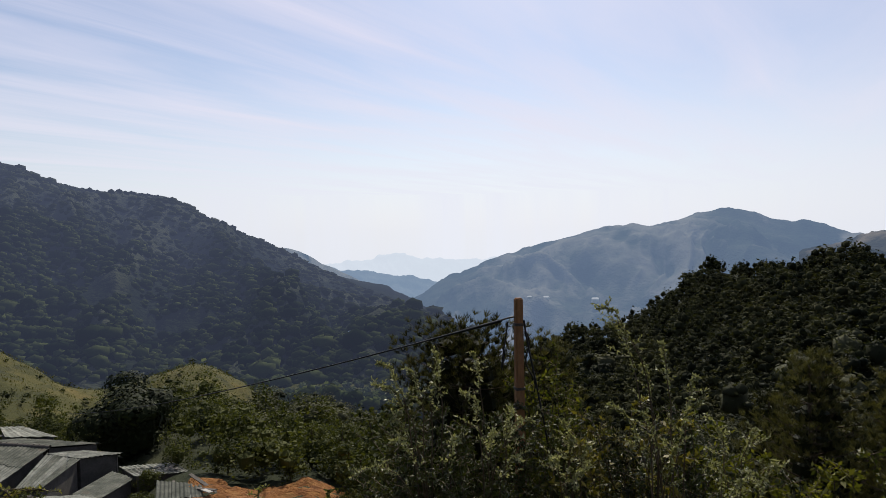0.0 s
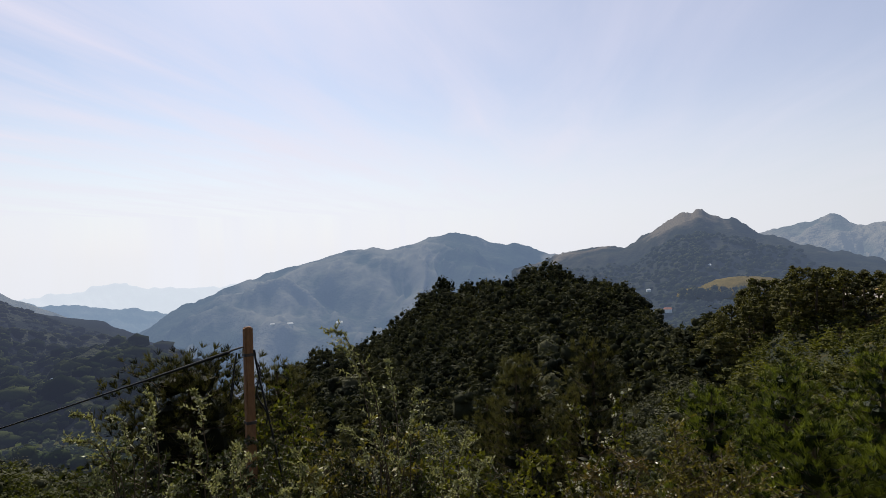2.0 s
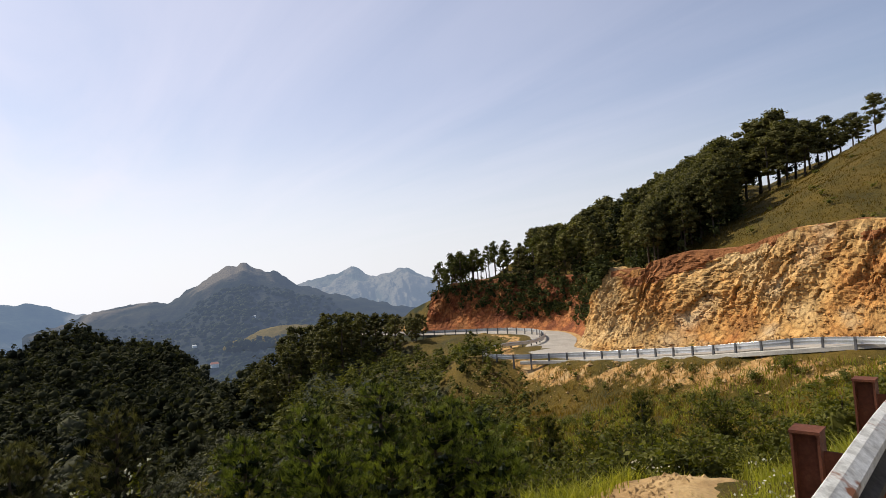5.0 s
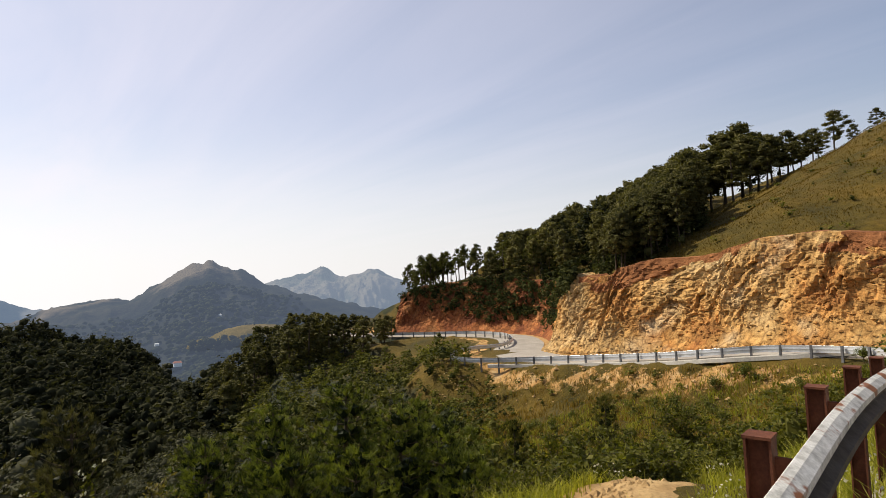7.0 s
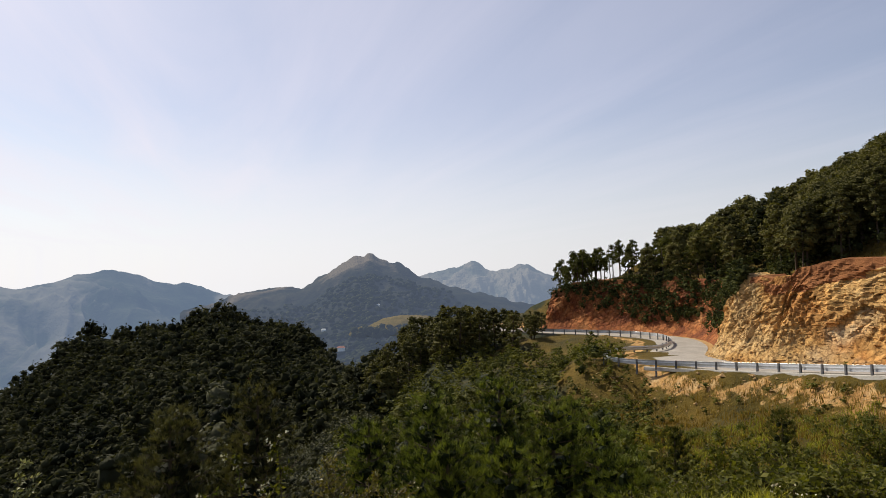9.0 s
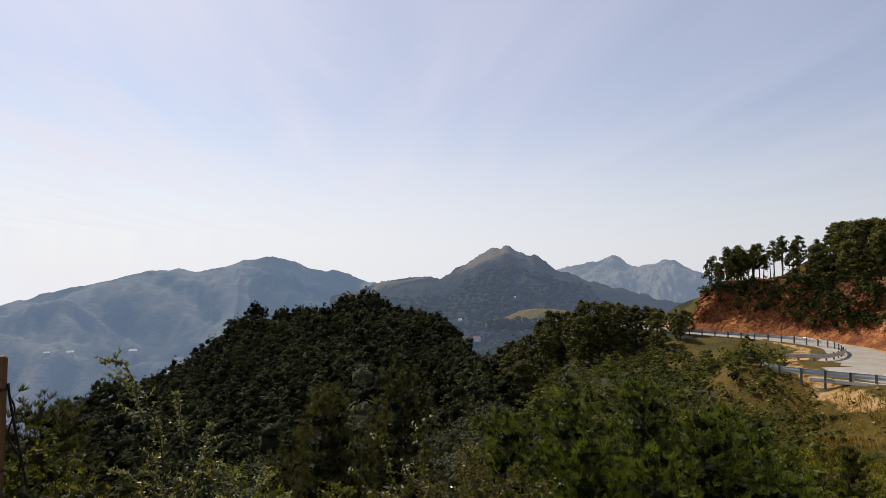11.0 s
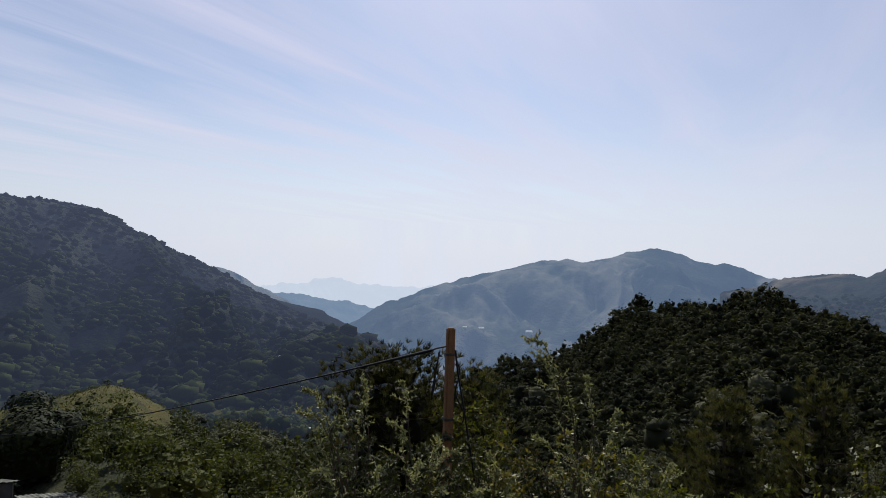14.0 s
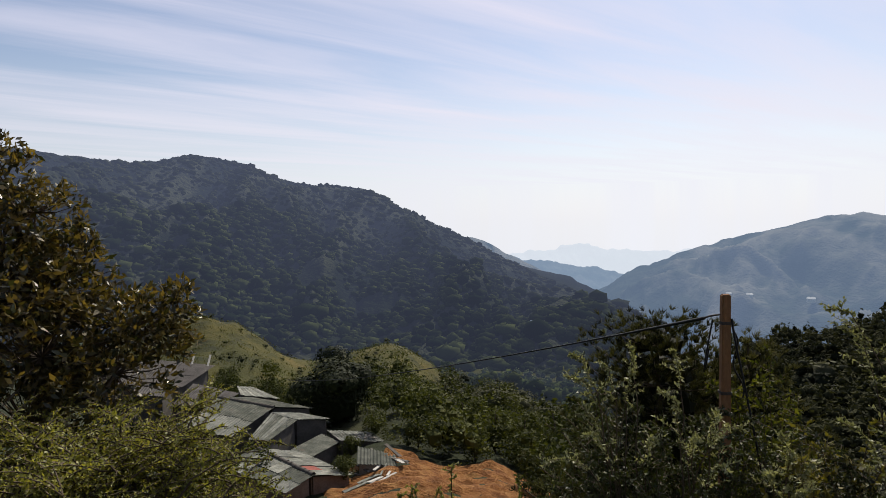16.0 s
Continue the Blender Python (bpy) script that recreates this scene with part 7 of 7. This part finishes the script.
def cane_shrub(label, az, d, tips, seed, mat):
    """A shrub of long arching canes that end in the directions given (bearing, elevation, distance), with short upright twigs closely set with small leaves."""
    r = np.random.default_rng(seed)
    at = polar(az, d)
    at.z = land_z(at.x, at.y)
    ob = thing("shrub", label, "shrub", tuple(at))
    base = np.array(at)
    pieces, lc, lu, lv = [], [], [], []

    def leaves(w, lo, size):
        n = max(5, int(np.linalg.norm(np.diff(w, axis=0), axis=1).sum() * (1 - lo) / 0.011))
        u = np.linspace(lo, 1, n)
        tw = np.linspace(0, 1, len(w))
        c = np.stack([np.interp(u, tw, w[:, m]) for m in range(3)], 1)
        dr = (w[-1] - w[-2]) / np.linalg.norm(w[-1] - w[-2])
        o = unit(n, 0.35, r) * 0.8 + dr * 0.5
        o /= np.linalg.norm(o, axis=1)[:, None]
        sd = np.cross(o, unit(n, 0, r))
        sd /= np.linalg.norm(sd, axis=1)[:, None]
        sz = size * r.uniform(0.6, 1.2, n)[:, None]
        lc.append(c + o * sz)
        lu.append(o * sz)
        lv.append(sd * sz * 0.45)

    for a1, e1, d1 in tips:
        tip = np.array(polar(a1, d1, EYE + d1 * math.tan(radians(e1)))) - base
        foot = r.normal(0, 0.15, 3) * [1, 1, 0]
        knee = foot * 0.5 + tip * [0.05, 0.05, 0.0] + [0, 0, tip[2] + r.uniform(-0.1, 0.3)]
        t = np.linspace(0, 1, 14)[:, None]
        q = foot * (1 - t) ** 2 + 2 * knee * t * (1 - t) + tip * t * t
        q[1:-1] += r.normal(0, 0.018, (12, 3))
        pieces.append(limb(q, 0.004 + 0.009 * (1 - t[:, 0]), 5))
        leaves(q, 0.68, 0.029)
        for k in range(8):
            f = r.uniform(0.6, 0.97)
            o = np.array([np.interp(f, t[:, 0], q[:, m]) for m in range(3)])
            b = r.uniform(0, 6.28)
            L = r.uniform(0.08, 0.32) * (1.3 - f * 0.7)
            tt = np.linspace(0, 1, 4)[:, None]
            way = np.array([math.cos(b) * 0.9, math.sin(b) * 0.9, 0.55]) + 0.35 * (tip - knee) / np.linalg.norm(tip - knee)
            w = o + way * L * tt + np.array([0, 0, 0.12 * L]) * tt * tt
            pieces.append(limb(w, 0.004 * (1 - 0.8 * tt[:, 0]) + 0.001, 3))
            leaves(w, 0.2, 0.025)
    v, f = join(*pieces)
    part("branchwork", mesh_from("branchwork", v, f, M_BARK, True), ob)
    part("foliage", mesh_from("foliage", *diamonds(np.vstack(lc), np.vstack(lu), np.vstack(lv)), mat), ob)
    return ob


cane_shrub("tall shrub of long arching canes set with pale sunlit leaves", -1.5, 8.2, [(-6.6, -12.6, 7.6), (-7.0, -14.5, 7.5), (-0.8, -11.8, 8.0), (-1.0, -13.9, 7.7), (-3.6, -13.4, 7.9), (-6.1, -17.9, 7.3), (-5.4, -19.7, 7.1), (1.2, -19.8, 7.2), (-9.3, -22.5, 7.0)], 400, M_SPRAY)
cane_shrub("arching pale-leaved shrub at the foot of the utility pole", 4.4, 8.0, [(2.7, -11.9, 7.9), (1.5, -15.4, 7.6), (4.7, -19.3, 7.2), (6.5, -17.3, 7.4), (8.4, -18.0, 7.6), (7.2, -21.5, 7.2)], 401, M_SPRAY)
cane_shrub("low arching shrub with pale leaves", 12.0, 7.9, [(11.2, -17.9, 7.6), (13.8, -20.0, 7.4), (13.0, -22.2, 7.2), (10.0, -21.5, 7.2), (12.2, -19.4, 7.7)], 402, M_SPRAY)
cane_shrub("tall shrub with one cane arching far over its neighbours", 20.6, 7.8, [(14.4, -7.5, 7.6), (15.6, -9.0, 7.7), (20.2, -10.6, 7.8), (23.2, -13.4, 7.7), (23.5, -15.4, 7.5), (15.3, -16.3, 7.4), (18.5, -16.8, 7.5), (18.4, -12.6, 7.8), (21.5, -19.5, 7.2)], 403, M_SPRAY)
cane_shrub("spreading shrub of arching canes with pale leaves", 26.0, 7.8, [(24.2, -16.9, 7.6), (27.9, -17.1, 7.7), (26.7, -21.4, 7.2), (29.4, -20.0, 7.4), (24.6, -20.5, 7.3)], 404, M_SPRAY)
for k, (az, d, el) in enumerate([(-3.4, 8.9, -15.6), (-0.4, 8.6, -18.0), (3.4, 8.8, -16.4), (10.6, 9.0, -17.5), (-5.0, 8.0, -21.5), (14.2, 9.0, -18.5), (25.6, 8.8, -19.5), (2.0, 7.8, -21.0), (29.5, 8.6, -21), (6.6, 8.8, -16.5), (22.4, 8.8, -16.5), (18.6, 8.4, -15.5)]):
    spray_shrub("low dark leafy bush on the bank", az, d, el, 0.75, 480 + k, M_DARKBUSH, 20, 0.04, 0.4)
spray_shrub("young tree with yellow-green leaves behind the utility pole", 10.3, 10.5, -10.9, 0.9, 436, M_LEAF, 26, 0.05, 0.4, low=0.4)
for k, (az, d, el) in enumerate([(16.6, 8.6, -15.6), (22.0, 10, -17.5), (26, 10.5, -17.8)]):
    spray_shrub("small yellowish-green broad shrub", az, d, el, 0.9, 440 + k, M_LEAF_YEL if k == 0 else M_LEAF, 16, 0.06, 0.3)
for k, (az, d, el) in enumerate([(39.5, 9, -14.4), (42.9, 9, -13.8), (36.6, 9, -19.5)]):
    spray_shrub("shrub with clusters of cream-white blossom", az, d, el, 0.6, 450 + k, M_LEAF, 12, 0.05, 0.3, flowers=M_CREAM)
for k, (az, d, el) in enumerate([(47.0, 8, -15.9), (50.3, 7.8, -17.6), (42.6, 7.6, -18.8)]):
    spray_shrub("bush with small yellow-brown leaves", az, d, el, 0.9, 460 + k, M_LEAF_BRN if k == 2 else M_LEAF_YEL, 34, 0.034, 0.4, twigs=11)
for k, (az, d, el, sp) in enumerate([(31, 10, -19, 0.9), (34.5, 9.5, -20, 0.9), (52, 9.5, -20.5, 0.8), (75.5, 13, -18.5, 0.8), (78.5, 15, -17, 0.9), (82, 18, -15.6, 1.0), (86, 22, -14.2, 1.2), (88, 20, -15, 1.0), (80.5, 24, -13.5, 1.2), (91.5, 30, -11.6, 1.7), (94.5, 27, -12.2, 1.3)]):
    spray_shrub("leafy green shrub on the slope", az, d, el, sp, 470 + k, M_LEAF, 18, 0.07 if d < 16 else 0.1, 0.3)

# the bronze-leaved tree by the road, and the feathery shrubs under it


def leafy_tree(label, at, h, masses, seed, mat, leaf, n):
    r = np.random.default_rng(seed)
    ob = thing("broadleaf_tree", label, "tree", tuple(at))
    pts = np.stack([0.05 * h * np.sin(np.linspace(0, 3, 8)), 0.02 * h * np.linspace(0, 1, 8), np.linspace(0, 0.75 * h, 8)], 1)
    pieces = [limb(pts, np.linspace(0.1, 0.03, 8), 8)]
    tips, dirs = [], []
    for m in masses:
        c = np.array(m[:3])
        o = pts[min(7, max(1, int(8 * (c[2] / (0.75 * h)) * 0.6)))]
        pieces.append(limb([o, o * 0.6 + c * 0.4 + [0, 0, 0.05 * h], o * 0.2 + c * 0.8, c], [0.035, 0.025, 0.015, 0.006], 5))
        for k in range(max(6, int(n * m[3] * m[5]))):
            d = unit(1, 0.3, r)[0]
            e = c + d * np.array(m[3:]) * r.uniform(0.7, 1.12)
            tips.append(e)
            dirs.append(d + np.array([0, 0, 0.5]))
            if k % 3 == 0:
                pieces.append(limb([c, (c + e) / 2 + [0, 0, -0.03], e], [0.009, 0.006, 0.003], 3))
    tips, dirs = np.array(tips), np.array(dirs)
    dirs /= np.linalg.norm(dirs, axis=1)[:, None]
    k = 9
    c = np.repeat(tips, k, 0) + r.normal(0, leaf * 0.6, (len(tips) * k, 3))
    o = np.repeat(dirs, k, 0) * 0.5 + unit(len(c), 0.1, r)
    o /= np.linalg.norm(o, axis=1)[:, None]
    sd = np.cross(o, unit(len(c), 0.3, r))
    sd /= np.linalg.norm(sd, axis=1)[:, None]
    s = leaf * r.uniform(0.6, 1.2, len(c))[:, None]
    v, f = join(*pieces)
    part("trunk", mesh_from("trunk", v, f, M_BARK, True), ob)
    part("crown", mesh_from("crown", *diamonds(c + o * s, o * s, sd * s * 0.4), mat), ob)
    return ob


tq = polar(-54.5, 6.4)
tz = land_z(tq.x, tq.y)


def mass(az, d, el, rx, rz):
    q = polar(az, d, EYE + d * math.tan(radians(el)))
    return (q.x - tq.x, q.y - tq.y, q.z - tz, rx, rx, rz)


leafy_tree("broadleaf tree with glossy bronze-green leaves beside the road", (tq.x, tq.y, tz), 3.6,
           [mass(-54.5, 6.3, 3.4, 0.3, 0.3), mass(-53, 6.2, 1.4, 0.36, 0.28), mass(-55, 6.3, -1.6, 0.55, 0.4), mass(-51.8, 6.2, -2.6, 0.28, 0.22), mass(-52.5, 6.2, -4.5, 0.5, 0.4), mass(-50.0, 6.1, -7.5, 0.42, 0.35), mass(-46.8, 6.1, -8.6, 0.42, 0.32), mass(-44.2, 6.1, -7.6, 0.28, 0.28), mass(-43.2, 6.1, -6.0, 0.16, 0.16), mass(-44.0, 6.1, -10.2, 0.25, 0.2), mass(-53, 6.0, -10, 0.7, 0.5), mass(-48, 6.0, -12, 0.5, 0.4), mass(-57, 6.2, -6, 0.8, 0.6), mass(-50.0, 6.2, -0.4, 0.1, 0.14), mass(-48.9, 6.2, -1.8, 0.1, 0.15), mass(-55.5, 6.2, 6.0, 0.16, 0.16), mass(-54, 6.2, -15, 0.7, 0.6)], 501, M_BRONZE, 0.042, 640)
for k, (az, d, el, sp) in enumerate([(-45.2, 5.0, -15.2, 0.7), (-49.5, 4.8, -14.6, 0.8), (-41.5, 5.2, -18.5, 0.5), (-54, 4.6, -16.5, 0.8), (-47, 4.4, -19.0, 0.7)]):
    spray_shrub("feathery yellow-green shrub by the road", az, d, el, sp, 510 + k, M_FEATHER, 36, 0.019, 0.5, twigs=14, tight=0.42)
for k, (az, d, el) in enumerate([(-17.5, 9, -22.5), (-12, 8.5, -22.8), (-22.5, 9, -24)]):
    spray_shrub("thin weed with feathery sunlit leaves", az, d, el, 0.35, 520 + k, M_FEATHER, 8, 0.035, 0.6, twigs=8)

# trees round the sheds
at, h = place(-28.3, 46, -11.6)
at.z -= 1.3
h += 1.3
r = np.random.default_rng(9)
bt = thing("broadleaf_tree", "dense blackish-green tree behind the sheds", "tree", tuple(at))
part("trunk", stem_mesh("trunk", h * 0.7, 0.22, 9, 0.05, 7, 8, 0.4, 0.2), bt)
part("crown", mesh_from("crown", *scaled(crown_dense(5200, 0.02, r, 0.8), h, 1.2), leafy("black_green_leaves", (0.006, 0.01, 0.004), (0.024, 0.03, 0.01), (1, 1.1, 0.5), 0.7, 0.1)), bt)
NEAR_ROUND = [(stem_mesh("trunk", 0.75, 0.02, 600 + i, 0.08, 6, 8, 0.42, 0.2), mesh_from("crown", *scaled(crown_round(1500, 0.022, np.random.default_rng(610 + i)), 1, 1.2), M_THICKET)) for i in range(4)]
spec = [(-24.7, 38, -16.6), (-22.5, 44, -14.6), (-19.5, 42, -14.8), (-16, 40, -15.5), (-20.5, 36, -17.2), (-13, 38, -16.2), (-10, 36, -16.8), (-7, 40, -15.6), (-17.5, 52, -13.6), (-12.5, 50, -14), (-24.5, 54, -13), (-34, 64, -12), (-38, 66, -12), (-36.4, 56, -13.2), (-34.6, 55, -13.6), (-32.8, 54, -14.2), (-31.2, 53, -14.8), (-38.2, 60, -12.3), (-35.4, 52, -14.4), (-33.4, 51, -15.2), (-30.4, 47, -16.2), (-36.2, 38.6, -18.4), (-27.0, 36, -18.9), (-8.5, 30, -19), (-5.5, 32, -18.4), (-15.0, 34.5, -18.6), (-4, 46, -14.6), (-37, 34, -18.6), (-36.2, 31.5, -19.6), (-27.8, 31, -20.4)]
pts = [place(a, d, e) for a, d, e in spec]
plant_things("broadleaf_tree", "tree", "bushy green tree near the sheds", "trees near the sheds", [q[0] for q in pts], [max(1.2, q[1]) for q in pts], NEAR_ROUND, 11)

# ---- grass ----


def grass(name, label, places, lo, hi, width, mat, seed, bend=0.35):
    g = np.random.default_rng(seed)
    n = len(places)
    h = g.uniform(lo, hi, n)[:, None]
    a = g.uniform(0, 6.28, n)
    side = np.stack([np.cos(a), np.sin(a), 0 * a], 1) * width
    lean = np.stack([g.normal(0, bend, n), g.normal(0, bend, n), np.ones(n)], 1)
    base = places
    mid = base + lean * h * 0.55 * [0.6, 0.6, 1]
    tip = base + lean * h * [1.3, 1.3, 0.95]
    v = np.stack([base - side, base + side, mid + side * 0.8, tip, mid - side * 0.8], 1).reshape(-1, 3)
    i = np.arange(n)[:, None] * 5
    f = np.concatenate([i + [0, 1, 2, 4], i + [4, 2, 3, 3]], 0)
    tri1 = i + np.array([[0, 1, 2]])
    tri2 = i + np.array([[0, 2, 4]])
    tri3 = i + np.array([[4, 2, 3]])
    return tagged(new(name, mesh_from(name, v, np.vstack([tri1, tri2, tri3]), mat)), label, "grass", kind="stuff")


M_GRASS = leafy("green_grass", (0.1, 0.115, 0.016), (0.36, 0.34, 0.056), (1.4, 1.45, 0.45), 0.65, 0.4)
M_GRASS_HILL = leafy("hill_grass_blades", (0.062, 0.042, 0.004), (0.14, 0.09, 0.009), (1.3, 1.2, 0.6), 0.77, 0.25)
M_GRASS_KNOLL = leafy("knoll_grass_blades", (0.038, 0.043, 0.008), (0.1, 0.094, 0.02), (1.3, 1.25, 0.5), 0.77, 0.25)
M_GRASS_DRY = leafy("dry_grass_blades", (0.13, 0.095, 0.02), (0.3, 0.2, 0.05), (1.3, 1.2, 0.6), 0.6, 0.35)


def tufts(n, per, az0, az1, d0, d1, r0, keep=None):
    p = spots(n, az0, az1, d0, d1, 0, keep)
    p = np.repeat(p, per, 0)
    p[:, :2] += rng.normal(0, r0, (len(p), 2))
    off = np.array([np.min(np.hypot(ROAD_S[:, 0] - x, ROAD_S[:, 1] - y)) for x, y in p[:, :2]]) > 5.0
    p = p[off | (np.hypot(p[:, 0], p[:, 1]) < 14)]
    p[:, 2] = land(p[:, 0], p[:, 1])
    return p


def off_path(a, d):
    mid = np.interp(a, [72, 76, 79.5, 83, 86.6, 90.4, 93.5], [8.6, 9.2, 9.8, 10.6, 11.6, 12.9, 14.2])
    return (d > mid + 1.0) | (d < mid - 3.6) | (a < 71) | (a > 93.5)


grass("near_grass", "fresh green grass on the slope below the guardrail", tufts(2200, 12, 74, 112, 2.2, 17, 0.12, off_path), 0.15, 0.55, 0.008, M_GRASS, 1)
grass("hollow_grass", "mixed green grass in the hollow", tufts(2600, 9, 66, 108, 15, 50, 0.22), 0.25, 0.6, 0.022, M_GRASS, 2)
grass("hollow_dry_grass", "tawny dry grass in the hollow", tufts(3600, 8, 66, 110, 24, 62, 0.25), 0.25, 0.65, 0.024, M_GRASS_DRY, 3)
p = tufts(9000, 4, 86, 112, 66, 125, 0.5)
grass("hill_grass", "olive and tawny grass on the open hillside", p, 0.1, 0.26, 0.03, M_GRASS_HILL, 4)
p = spots(120, 87, 110, 62, 118, 3.0)
scatter("hill_bushes", "low dark bushes dotted over the grassy hillside", p, g.uniform(0.4, 1.0, len(p)), SCRUB_LOW, M_LEAF, np.full(len(p), 1.8))
p = tufts(6000, 4, -60, -8, 62, 128, 0.5)
grass("knoll_grass", "dry grass on the knolls below", p, 0.15, 0.4, 0.035, M_GRASS_KNOLL, 5)
p = tufts(900, 12, -30, 50, 3, 12, 0.15)
grass("bank_grass", "coarse grass on the bank below the road", p, 0.25, 0.7, 0.01, M_GRASS, 6)
# small white flowers among the grass
p = tufts(300, 2, 84, 108, 3, 13, 0.1, off_path)
p[:, 2] += 0.4
o = unit(len(p), 0.8)
sd = np.cross(o, unit(len(p)))
sd /= np.linalg.norm(sd, axis=1)[:, None]
tagged(new("white_flowers", mesh_from("white_flowers", *diamonds(p, o * 0.025, sd * 0.02), M_CREAM)), "tiny white wild flowers among the grass", "flowers", kind="stuff")
